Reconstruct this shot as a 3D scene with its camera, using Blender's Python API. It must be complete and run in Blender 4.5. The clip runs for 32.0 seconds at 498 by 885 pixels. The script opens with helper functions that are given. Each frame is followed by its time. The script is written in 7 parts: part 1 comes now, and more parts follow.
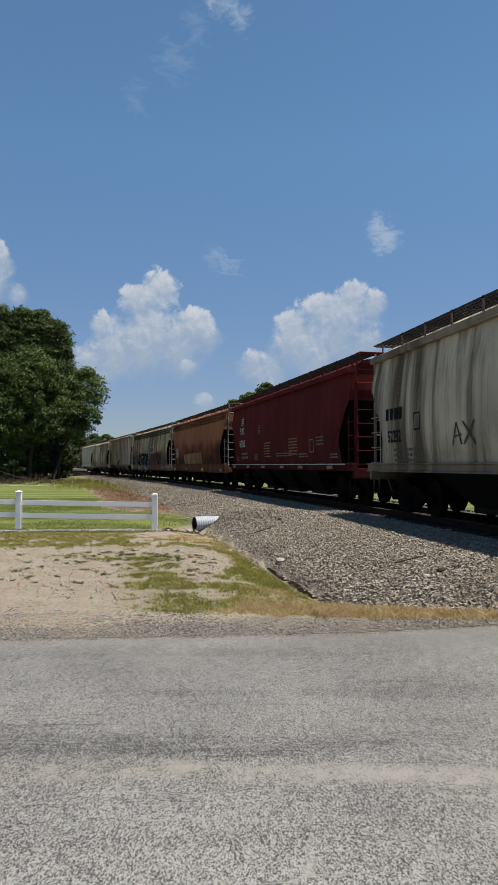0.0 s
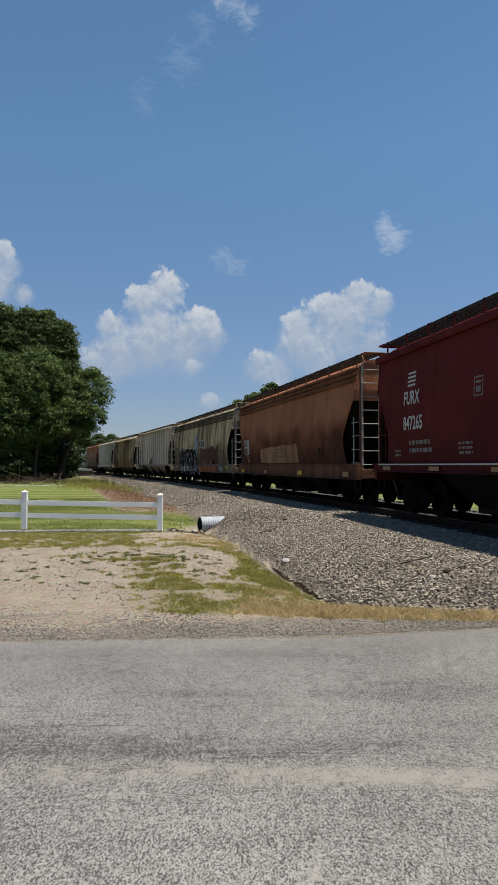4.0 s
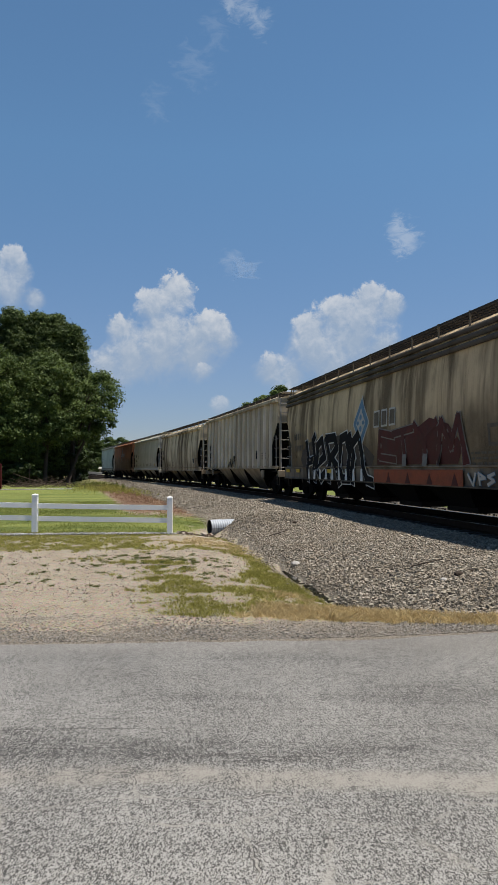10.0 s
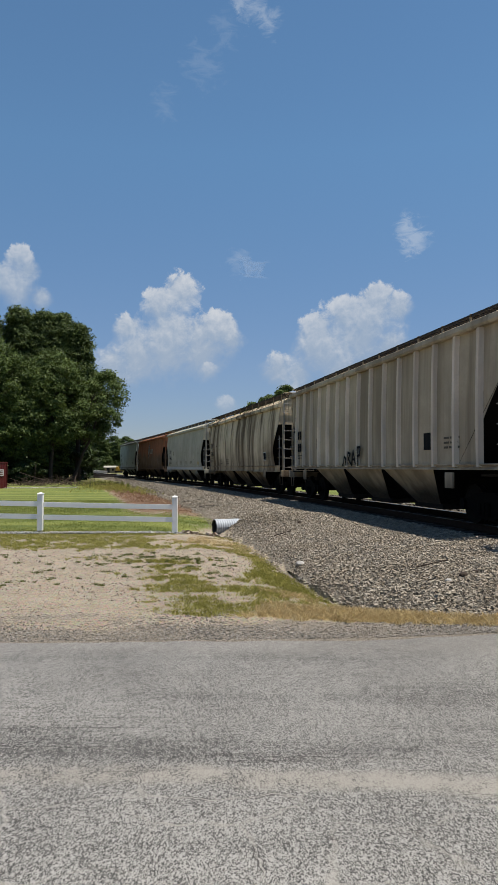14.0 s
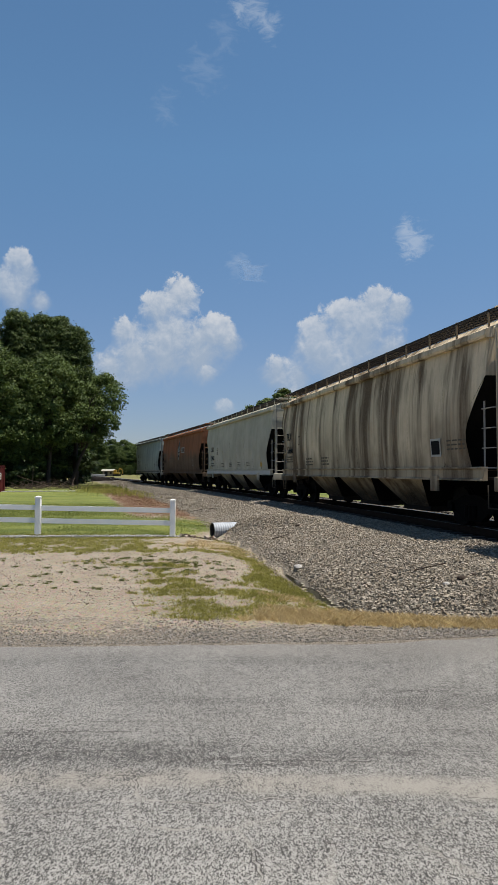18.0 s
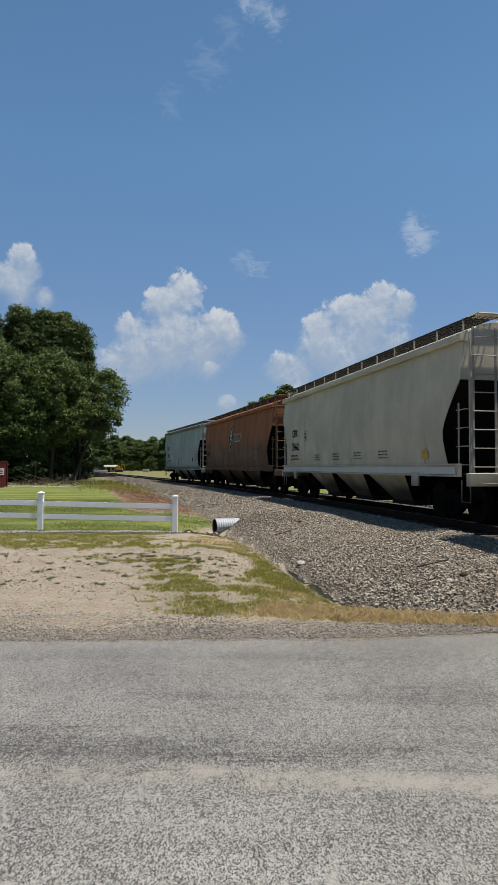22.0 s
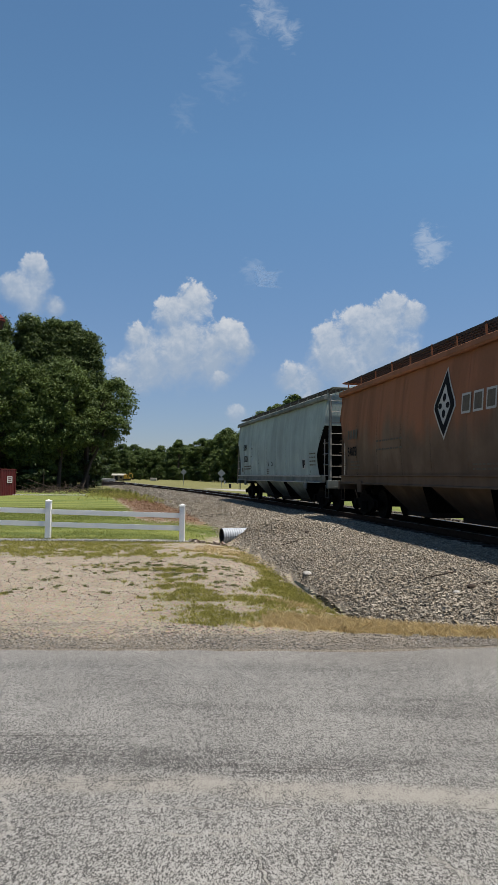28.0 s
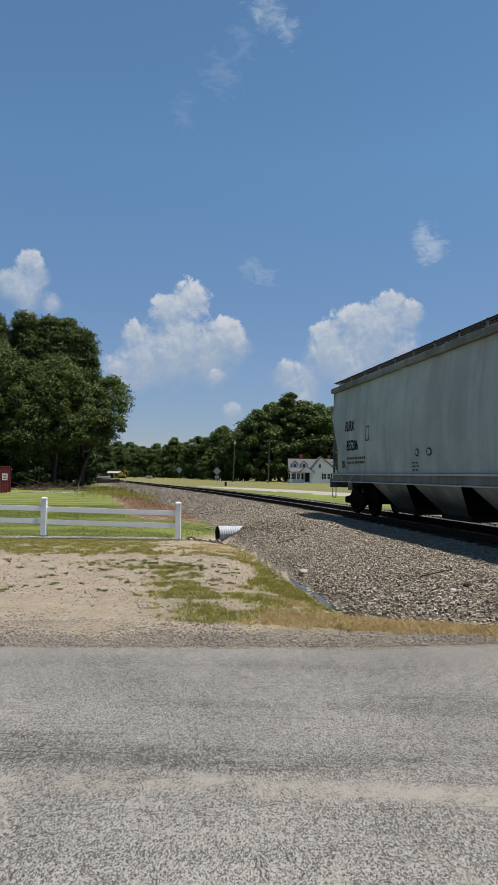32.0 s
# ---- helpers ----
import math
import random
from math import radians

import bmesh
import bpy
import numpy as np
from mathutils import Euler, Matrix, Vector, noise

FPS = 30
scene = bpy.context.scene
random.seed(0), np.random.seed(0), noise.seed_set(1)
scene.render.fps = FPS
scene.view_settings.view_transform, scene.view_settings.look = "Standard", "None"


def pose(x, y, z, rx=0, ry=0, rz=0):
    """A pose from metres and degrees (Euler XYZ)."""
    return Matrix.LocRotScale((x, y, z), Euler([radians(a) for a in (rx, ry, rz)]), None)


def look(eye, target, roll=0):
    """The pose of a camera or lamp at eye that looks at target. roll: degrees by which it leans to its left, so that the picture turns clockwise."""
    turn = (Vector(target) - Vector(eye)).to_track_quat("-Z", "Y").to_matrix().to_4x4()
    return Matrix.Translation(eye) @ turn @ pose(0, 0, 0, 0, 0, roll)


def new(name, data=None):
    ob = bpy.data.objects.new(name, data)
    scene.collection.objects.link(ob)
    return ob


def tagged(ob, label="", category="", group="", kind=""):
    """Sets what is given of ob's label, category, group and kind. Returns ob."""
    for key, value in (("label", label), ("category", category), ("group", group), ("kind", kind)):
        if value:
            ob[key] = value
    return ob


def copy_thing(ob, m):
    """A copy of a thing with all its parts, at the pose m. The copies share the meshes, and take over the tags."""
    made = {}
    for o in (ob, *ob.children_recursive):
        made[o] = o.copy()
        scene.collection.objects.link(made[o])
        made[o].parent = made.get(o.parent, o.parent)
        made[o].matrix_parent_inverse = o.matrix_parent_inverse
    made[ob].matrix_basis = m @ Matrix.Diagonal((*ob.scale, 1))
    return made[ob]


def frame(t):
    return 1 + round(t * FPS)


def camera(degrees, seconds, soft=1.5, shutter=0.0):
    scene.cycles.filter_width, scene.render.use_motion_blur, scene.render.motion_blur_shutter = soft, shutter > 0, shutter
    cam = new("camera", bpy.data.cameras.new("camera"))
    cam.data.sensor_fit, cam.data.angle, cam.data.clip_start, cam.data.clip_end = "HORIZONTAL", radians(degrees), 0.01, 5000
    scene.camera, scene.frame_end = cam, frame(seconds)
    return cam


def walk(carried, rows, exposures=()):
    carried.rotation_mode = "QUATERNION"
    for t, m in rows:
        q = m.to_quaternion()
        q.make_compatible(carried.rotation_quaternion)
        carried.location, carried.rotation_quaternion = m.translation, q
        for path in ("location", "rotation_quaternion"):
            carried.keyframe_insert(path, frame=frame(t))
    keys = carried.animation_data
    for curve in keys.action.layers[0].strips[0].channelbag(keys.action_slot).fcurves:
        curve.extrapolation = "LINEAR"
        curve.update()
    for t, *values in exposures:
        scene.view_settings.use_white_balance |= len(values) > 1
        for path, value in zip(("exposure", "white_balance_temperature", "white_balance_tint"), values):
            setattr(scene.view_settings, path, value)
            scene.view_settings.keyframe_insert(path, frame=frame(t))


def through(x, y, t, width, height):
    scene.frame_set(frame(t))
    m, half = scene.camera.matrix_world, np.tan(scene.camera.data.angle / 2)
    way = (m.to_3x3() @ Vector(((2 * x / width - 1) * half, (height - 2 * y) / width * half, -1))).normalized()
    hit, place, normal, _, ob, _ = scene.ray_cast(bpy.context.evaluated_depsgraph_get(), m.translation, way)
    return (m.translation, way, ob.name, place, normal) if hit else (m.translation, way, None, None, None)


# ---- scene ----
EXPOSURE = 0.52
# ---- camera: hand-held at eye height beside the road, seconds, eye, turn left, tilt up, lean ----
cam = camera(39.8, 32.0, soft=0.9)
CAMERA_ROWS = [
    (0, 0.011, -0.010, 1.594, -1.58, 1.89, -0.01),
    (1, 0.014, -0.015, 1.601, -1.52, 1.92, -0.16),
    (2, 0.010, -0.009, 1.598, -1.42, 1.94, -0.10),
    (3, 0.002, -0.003, 1.600, -1.33, 1.92, -0.03),
    (3.5, 0.002, -0.004, 1.603, -1.25, 1.89, 0.00),
    (5.5, 0.007, -0.010, 1.599, -0.92, 1.91, -0.08),
    (6, 0.007, -0.012, 1.604, -0.85, 1.92, -0.13),
    (7, 0.002, -0.009, 1.601, -0.70, 2.07, -0.09),
    (8, 0.006, -0.010, 1.602, -0.59, 2.17, -0.25),
    (9, 0.001, -0.001, 1.603, -0.47, 2.20, -0.16),
    (10, -0.002, 0.006, 1.598, -0.39, 2.13, -0.14),
    (10.5, -0.004, 0.007, 1.599, -0.30, 2.08, -0.08),
    (11, -0.004, 0.010, 1.598, -0.19, 2.05, -0.07),
    (12, -0.002, -0.005, 1.602, -0.06, 2.06, 0.00),
    (12.5, -0.000, -0.002, 1.601, -0.01, 2.06, -0.00),
    (13, -0.001, 0.001, 1.600, 0.00, 2.07, 0.00),
    (14, -0.006, 0.003, 1.602, 0.03, 2.09, 0.13),
    (14.5, -0.004, -0.002, 1.605, 0.06, 2.09, 0.11),
    (16.5, -0.001, -0.002, 1.604, 0.03, 2.24, 0.10),
    (17, -0.002, -0.005, 1.605, -0.01, 2.29, 0.08),
    (18, -0.004, -0.000, 1.603, -0.14, 2.37, 0.10),
    (19, -0.006, 0.011, 1.600, -0.18, 2.40, 0.15),
    (20, -0.007, 0.006, 1.603, -0.15, 2.31, 0.19),
    (21, -0.007, 0.015, 1.600, -0.04, 2.16, 0.18),
    (22, -0.009, 0.008, 1.602, 0.06, 2.05, 0.23),
    (23, -0.010, 0.011, 1.600, 0.15, 2.02, 0.34),
    (24, -0.007, 0.010, 1.601, 0.28, 2.04, 0.37),
    (24.5, -0.007, 0.003, 1.603, 0.33, 2.07, 0.37),
    (25, -0.006, 0.005, 1.603, 0.38, 2.17, 0.39),
    (25.5, -0.009, -0.002, 1.604, 0.41, 2.29, 0.50),
    (27.5, -0.008, -0.009, 1.604, 0.63, 2.75, 0.73),
    (28, -0.005, -0.007, 1.605, 0.71, 2.84, 0.66),
    (28.5, -0.003, -0.002, 1.603, 0.82, 2.92, 0.63),
    (29, -0.007, -0.001, 1.605, 0.91, 2.96, 0.68),
    (29.5, -0.011, -0.000, 1.606, 0.95, 2.97, 0.74),
    (30, -0.013, -0.002, 1.607, 0.91, 2.98, 0.76),
    (30.5, -0.017, -0.004, 1.606, 0.85, 2.94, 0.75),
    (31, -0.019, -0.001, 1.605, 0.76, 2.86, 0.75),
    (31.5, -0.018, 0.007, 1.602, 0.61, 2.77, 0.75),
    (32, -0.021, 0.007, 1.600, 0.34, 2.68, 0.81),
]


def camera_pose(x, y, z, turn, tilt, lean):
    a, b = radians(turn), radians(tilt)
    way = Vector((-math.sin(a) * math.cos(b), math.cos(a) * math.cos(b), math.sin(b)))
    eye = Vector((x, y, z))
    return look(eye, eye + way * 10, lean)


walk(cam, [(t, camera_pose(*row)) for t, *row in CAMERA_ROWS], exposures=[(0, EXPOSURE), (32, EXPOSURE)])

# ---- light: high summer sun almost overhead, blue sky with small clouds ----
SUN_ELEVATION, SUN_TURN = 74.0, 98.0      # degrees; turn counts clockwise from +y
world = bpy.data.worlds.new("sky")
world.use_nodes = True
scene.world = world
sky_nodes = world.node_tree.nodes
sky = sky_nodes.new("ShaderNodeTexSky")
sky.sky_type, sky.sun_disc = "NISHITA", False
sky.sun_elevation, sky.sun_rotation = radians(SUN_ELEVATION), radians(SUN_TURN)
sky.air_density, sky.dust_density, sky.ozone_density, sky.altitude = 1.0, 0.0, 2.6, 0
sky_nodes["Background"].inputs["Strength"].default_value = 0.077
sky_tint = sky_nodes.new("ShaderNodeMix")
sky_tint.data_type, sky_tint.blend_type = "RGBA", "MULTIPLY"
sky_tint.inputs[0].default_value = 1.0
sky_way = sky_nodes.new("ShaderNodeTexCoord")
sky_split = sky_nodes.new("ShaderNodeSeparateXYZ")
sky_ramp = sky_nodes.new("ShaderNodeMapRange")
sky_ramp.inputs["From Min"].default_value, sky_ramp.inputs["From Max"].default_value = 0.0, 0.42
sky_haze = sky_nodes.new("ShaderNodeValToRGB")
sky_haze.color_ramp.elements[0].color = (0.46, 0.48, 0.64, 1)
sky_haze.color_ramp.elements[1].color = (0.81, 1.01, 1.035, 1)
sky_haze.color_ramp.elements.new(0.36).color = (0.66, 0.69, 0.79, 1)
world.node_tree.links.new(sky_way.outputs["Generated"], sky_split.inputs[0])
world.node_tree.links.new(sky_split.outputs[2], sky_ramp.inputs["Value"])
world.node_tree.links.new(sky_ramp.outputs[0], sky_haze.inputs[0])
world.node_tree.links.new(sky_haze.outputs[0], sky_tint.inputs[7])
world.node_tree.links.new(sky.outputs[0], sky_tint.inputs[6])
world.node_tree.links.new(sky_tint.outputs[2], sky_nodes["Background"].inputs["Color"])

sun_data = bpy.data.lights.new("sun", "SUN")
sun_data.energy, sun_data.angle, sun_data.color = 5.0, radians(0.53), (1.0, 0.94, 0.845)
sun = new("sun", sun_data)
_e, _a = radians(SUN_ELEVATION), radians(SUN_TURN)
SUN_WAY = Vector((math.sin(_a) * math.cos(_e), math.cos(_a) * math.cos(_e), math.sin(_e)))
sun.matrix_world = look(SUN_WAY * 60, (0, 0, 0))


# ---- mesh tools ----
class Geo:
    """Collects vertices and faces of one mesh."""

    def __init__(self):
        self.v, self.f = [], []

    def add(self, verts, faces):
        n = len(self.v)
        self.v.extend(tuple(p) for p in verts)
        self.f.extend(tuple(i + n for i in face) for face in faces)
        return self

    def box(self, cx, cy, cz, sx, sy, sz, m=None):
        hx, hy, hz = sx / 2, sy / 2, sz / 2
        c = min(hx, hy, hz) * 0.18
        pts = []
        for z, q in ((-hz, c), (-hz + c, 0), (hz - c, 0), (hz, c)):
            for x, y in ((-hx, -hy), (hx, -hy), (hx, hy), (-hx, hy)):
                pts.append(Vector((x - math.copysign(q, x), y - math.copysign(q, y), z)))
        if m is not None:
            pts = [m @ p for p in pts]
        pts = [p + Vector((cx, cy, cz)) for p in pts]
        faces = [(3, 2, 1, 0), (12, 13, 14, 15)]
        for k in range(3):
            for i in range(4):
                j = (i + 1) % 4
                faces.append((k * 4 + i, k * 4 + j, k * 4 + 4 + j, k * 4 + 4 + i))
        return self.add(pts, faces)

    def rod(self, p, q, r, n=8, r2=None):
        p, q = Vector(p), Vector(q)
        axis = (q - p).normalized()
        side = axis.cross(Vector((0, 0, 1)) if abs(axis.z) < 0.9 else Vector((1, 0, 0))).normalized()
        other = axis.cross(side)
        r2 = r if r2 is None else r2
        ring = [(math.cos(2 * math.pi * i / n), math.sin(2 * math.pi * i / n)) for i in range(n)]
        pts = [p + (side * a + other * b) * r for a, b in ring] + [q + (side * a + other * b) * r2 for a, b in ring]
        faces = [(i, i + n, (i + 1) % n + n, (i + 1) % n) for i in range(n)]
        faces += [tuple(range(n)), tuple(reversed(range(n, 2 * n)))]
        return self.add(pts, faces)

    def path(self, pts, r, n=6):
        for a, b in zip(pts, pts[1:]):
            self.rod(a, b, r, n)
        return self

    def grid(self, rows):
        """A sheet through rows of points."""
        w = len(rows[0])
        pts = [p for row in rows for p in row]
        faces = [(a * w + b, a * w + b + 1, (a + 1) * w + b + 1, (a + 1) * w + b)
                 for a in range(len(rows) - 1) for b in range(w - 1)]
        return self.add(pts, faces)

    def prism(self, outline, axis, a, b):
        """An outline of two coordinates drawn out along an axis from a to b."""
        def put(u, v, w):
            return {"x": (w, u, v), "y": (u, w, v), "z": (u, v, w)}[axis]
        n = len(outline)
        pts = [put(u, v, a) for u, v in outline] + [put(u, v, b) for u, v in outline]
        faces = [(i, (i + 1) % n, (i + 1) % n + n, i + n) for i in range(n)]
        faces += [tuple(reversed(range(n))), tuple(range(n, 2 * n))]
        return self.add(pts, faces)

    def mesh(self, name, smooth=False, turn=True):
        me = bpy.data.meshes.new(name)
        me.from_pydata(self.v, [], self.f)
        if turn:
            bm = bmesh.new()
            bm.from_mesh(me)
            bmesh.ops.recalc_face_normals(bm, faces=bm.faces)
            bm.to_mesh(me)
            bm.free()
        if smooth:
            me.shade_smooth()
        me.update()
        return me


def part(name, geo, material, parent, label="", smooth=False, turn=True):
    """One mesh under a thing or under a part."""
    me = geo.mesh(name, smooth, turn) if isinstance(geo, Geo) else geo
    if not me.materials:
        me.materials.append(material)
    ob = new(name, me)
    ob.parent = parent
    if label:
        tagged(ob, label)
    return ob


def thing(name, label, category, group="", kind="", at=None):
    ob = new(name)
    ob.empty_display_size = 0.2
    if at is not None:
        ob.matrix_basis = at
    return tagged(ob, label, category, group, kind)


def solid(name, geo, material, label, category="", group="", kind="", smooth=False, turn=True):
    me = geo.mesh(name, smooth, turn) if isinstance(geo, Geo) else geo
    me.materials.append(material)
    return tagged(new(name, me), label, category, group, kind)


# ---- materials ----
class Nodes:
    """Short hand for a node material."""

    def __init__(self, name, rough=0.7, metal=0.0, spec=0.5):
        self.mat = bpy.data.materials.new(name)
        self.mat.use_nodes = True
        self.tree = self.mat.node_tree
        self.bsdf = self.tree.nodes["Principled BSDF"]
        self.bsdf.inputs["Roughness"].default_value = rough
        self.bsdf.inputs["Metallic"].default_value = metal
        self.bsdf.inputs["Specular IOR Level"].default_value = spec
        self.coord = self.tree.nodes.new("ShaderNodeTexCoord")

    def link(self, a, b):
        self.tree.links.new(a, b)

    def put(self, socket, value):
        if hasattr(value, "is_output"):
            self.link(value, socket)
        else:
            socket.default_value = value

    def place(self, scale=(1, 1, 1), kind="Object"):
        m = self.tree.nodes.new("ShaderNodeMapping")
        m.inputs["Scale"].default_value = scale
        self.link(self.coord.outputs[kind], m.inputs["Vector"])
        return m.outputs[0]

    def noise(self, scale, detail=4, rough=0.6, at=None, twist=0.0):
        n = self.tree.nodes.new("ShaderNodeTexNoise")
        n.inputs["Scale"].default_value, n.inputs["Detail"].default_value = scale, detail
        n.inputs["Roughness"].default_value, n.inputs["Distortion"].default_value = rough, twist
        self.link(at if at is not None else self.coord.outputs["Object"], n.inputs["Vector"])
        return n.outputs["Fac"]

    def cells(self, scale, at=None, what="Distance", feature="F1"):
        n = self.tree.nodes.new("ShaderNodeTexVoronoi")
        n.feature = feature
        n.inputs["Scale"].default_value = scale
        self.link(at if at is not None else self.coord.outputs["Object"], n.inputs["Vector"])
        return n.outputs[what]

    def math(self, op, a, b=0.0, c=0.0, clamp=False):
        n = self.tree.nodes.new("ShaderNodeMath")
        n.operation, n.use_clamp = op, clamp
        for socket, value in zip(n.inputs, (a, b, c)):
            self.put(socket, value)
        return n.outputs[0]

    def step(self, value, lo, hi, out_lo=0.0, out_hi=1.0):
        n = self.tree.nodes.new("ShaderNodeMapRange")
        n.interpolation_type = "SMOOTHSTEP"
        for key, val in (("Value", value), ("From Min", lo), ("From Max", hi), ("To Min", out_lo), ("To Max", out_hi)):
            self.put(n.inputs[key], val)
        return n.outputs[0]

    def mix(self, fac, a, b, blend="MIX"):
        n = self.tree.nodes.new("ShaderNodeMix")
        n.data_type, n.blend_type = "RGBA", blend
        self.put(n.inputs[0], fac)
        for socket, value in ((n.inputs[6], a), (n.inputs[7], b)):
            self.put(socket, (*value, 1) if isinstance(value, tuple) and len(value) == 3 else value)
        return n.outputs[2]

    def xyz(self, kind="Object"):
        n = self.tree.nodes.new("ShaderNodeSeparateXYZ")
        self.link(self.coord.outputs[kind], n.inputs[0])
        return n.outputs

    def chance(self):
        return self.tree.nodes.new("ShaderNodeObjectInfo").outputs["Random"]

    def island(self):
        return self.tree.nodes.new("ShaderNodeNewGeometry").outputs["Random Per Island"]

    def bump(self, height, strength=0.3, distance=0.01):
        n = self.tree.nodes.new("ShaderNodeBump")
        n.inputs["Strength"].default_value, n.inputs["Distance"].default_value = strength, distance
        self.link(height, n.inputs["Height"])
        self.link(n.outputs[0], self.bsdf.inputs["Normal"])

    def colour(self, value, rough=None):
        self.put(self.bsdf.inputs["Base Color"], (*value, 1) if isinstance(value, tuple) else value)
        if rough is not None:
            self.put(self.bsdf.inputs["Roughness"], rough)
        return self.mat


def plain(name, colour, rough=0.7, metal=0.0, vary=0.25, scale=6.0, bump=0.0, spec=0.14):
    """A painted, cast or raw surface with blotches and fine grain."""
    n = Nodes(name, rough, metal, spec)
    blot = n.step(n.noise(scale, 5), 0.3, 0.7)
    grain = n.step(n.noise(scale * 14, 3), 0.3, 0.7)
    dark = tuple(c * (1 - vary) for c in colour)
    lite = tuple(min(1, c * (1 + vary * 0.6)) for c in colour)
    c = n.mix(n.math("MULTIPLY_ADD", grain, 0.4, n.math("MULTIPLY", blot, 0.6)), dark, lite)
    if bump:
        n.bump(n.noise(scale * 14, 3), bump, 0.01)
    return n.colour(c, n.step(blot, 0, 1, rough * 0.9, min(1, rough * 1.1)))


def car_paint(name, colour, streak, rust=(0.12, 0.055, 0.03), streaks=0.5, rusty=0.1, low=0.3, rough=0.55, upper=None):
    """Weathered railcar paint: run-off streaks, road film towards the sill, rust bloom and chalky fading; the shade low
    on the bays is painted in.
    """
    rough = 0.5 + 0.5 * rough
    n = Nodes(name, rough, 0, 0.02)
    fine = n.noise(1.9, 5, 0.6, n.place((1.0, 1.0, 0.06)), 0.2)
    broad = n.noise(0.75, 3, 0.5, n.place((1.0, 1.0, 0.08)))
    hair = n.noise(11.0, 4, 0.6, n.place((1.0, 1.0, 0.03)))
    patch = n.noise(0.55, 4, 0.6)
    grain = n.noise(22.0, 4)
    z = n.xyz()[2]
    base = n.mix(n.step(patch, 0.3, 0.7), tuple(c * 0.82 for c in colour), tuple(min(1, c * 1.1) for c in colour))
    if upper:
        edge = n.math("ADD", z, n.math("MULTIPLY", n.math("SUBTRACT", n.noise(0.9, 4, 0.6, n.place((1, 1, 0.35))), 0.5), 2.4))
        base = n.mix(n.step(edge, 2.2, 3.2), base, upper)
    run = n.math("MULTIPLY", n.step(n.math("MULTIPLY_ADD", fine, 0.55, n.math("MULTIPLY", broad, 0.45)), 0.45, 0.60), streaks, clamp=True)
    c = n.mix(run, base, streak)
    c = n.mix(n.math("MULTIPLY", n.step(hair, 0.52, 0.72), streaks * streaks * 0.4, clamp=True), c, streak)
    c = n.mix(n.math("MULTIPLY", n.step(n.math("MULTIPLY_ADD", hair, 0.4, n.math("MULTIPLY", broad, 0.6)), 0.46, 0.36), streaks * streaks * 0.4, clamp=True), c, tuple(min(1, x * 1.25) for x in colour))
    film = n.math("MULTIPLY", n.step(n.math("ADD", z, n.math("MULTIPLY_ADD", n.math("SUBTRACT", patch, 0.5), 2.6, n.math("MULTIPLY", n.math("SUBTRACT", fine, 0.5), 1.2))), 1.9 + low, 0.9 + 0.6 * low), low, clamp=True)
    c = n.mix(film, c, streak)
    # shade on the down-facing bays below the sill, put into the colour
    low_shade = n.math("MULTIPLY", n.step(n.math("ADD", z, n.math("MULTIPLY", n.math("SUBTRACT", patch, 0.5), 0.7)), 1.25, 0.55), 0.92, clamp=True)
    c = n.mix(low_shade, c, (0.020, 0.017, 0.015))
    spots = n.math("MULTIPLY", n.step(n.noise(3.4, 6, 0.75, n.place((1, 1, 0.45))), 0.56, 0.68), rusty * 5, clamp=True)
    c = n.mix(spots, c, rust)
    c = n.mix(n.math("MULTIPLY", n.step(grain, 0.35, 0.75), 0.18), c, tuple(x * 0.6 for x in colour))
    n.bump(n.math("MULTIPLY_ADD", grain, 0.3, patch), 0.12, 0.02)
    return n.colour(c, n.step(fine, 0.3, 0.7, rough * 0.85, min(1.0, rough * 1.25)))


# ---- the railway line: a gentle left-hand curve going away from the viewer ----
RAIL_Z = 0.323
S_ALL = np.arange(-60.0, 420.0, 0.25)


def heading_at(s):
    s = np.asarray(s, float)
    c = np.clip(s, -40, 75)
    return 0.1771 + 0.00346 * c - 2.286e-5 * c * c


_h = heading_at(S_ALL)
_x = np.concatenate([[0], np.cumsum(-np.sin((_h[1:] + _h[:-1]) / 2) * 0.25)])
_y = np.concatenate([[0], np.cumsum(np.cos((_h[1:] + _h[:-1]) / 2) * 0.25)])
_i0 = int(np.argmin(abs(S_ALL)))
TRACK_X, TRACK_Y = _x - _x[_i0] + 6.216, _y - _y[_i0] + 15.0


def track_point(s, off=0.0, z=0.0):
    """A point beside the centre line; off counts towards the viewer's side."""
    x, y = np.interp(s, S_ALL, TRACK_X), np.interp(s, S_ALL, TRACK_Y)
    h = heading_at(s)
    return Vector((float(x - math.cos(h) * off), float(y - math.sin(h) * off), z))


def track_offset(x, y):
    """Distance from the centre line, positive on the viewer's side, and the place along it."""
    x, y = np.atleast_1d(np.asarray(x, float)), np.atleast_1d(np.asarray(y, float))
    s = np.interp(y, TRACK_Y, S_ALL)
    for _ in range(3):
        px, py, h = np.interp(s, S_ALL, TRACK_X), np.interp(s, S_ALL, TRACK_Y), heading_at(s)
        s = np.clip(s + (x - px) * -np.sin(h) + (y - py) * np.cos(h), -59, 419)
    px, py, h = np.interp(s, S_ALL, TRACK_X), np.interp(s, S_ALL, TRACK_Y), heading_at(s)
    return -((x - px) * np.cos(h) + (y - py) * np.sin(h)), s


def smooth(v, a, b):
    t = np.clip((np.asarray(v, float) - a) / (b - a), 0, 1)
    return t * t * (3 - 2 * t)


def toe_at(s):
    """How far the ballast spreads on the viewer's side."""
    s = np.asarray(s, float)
    return 5.75 - 1.1 * smooth(s, -4, -9) - 0.25 * smooth(s, 8, 25) - 1.0 * smooth(s, 35, 70)


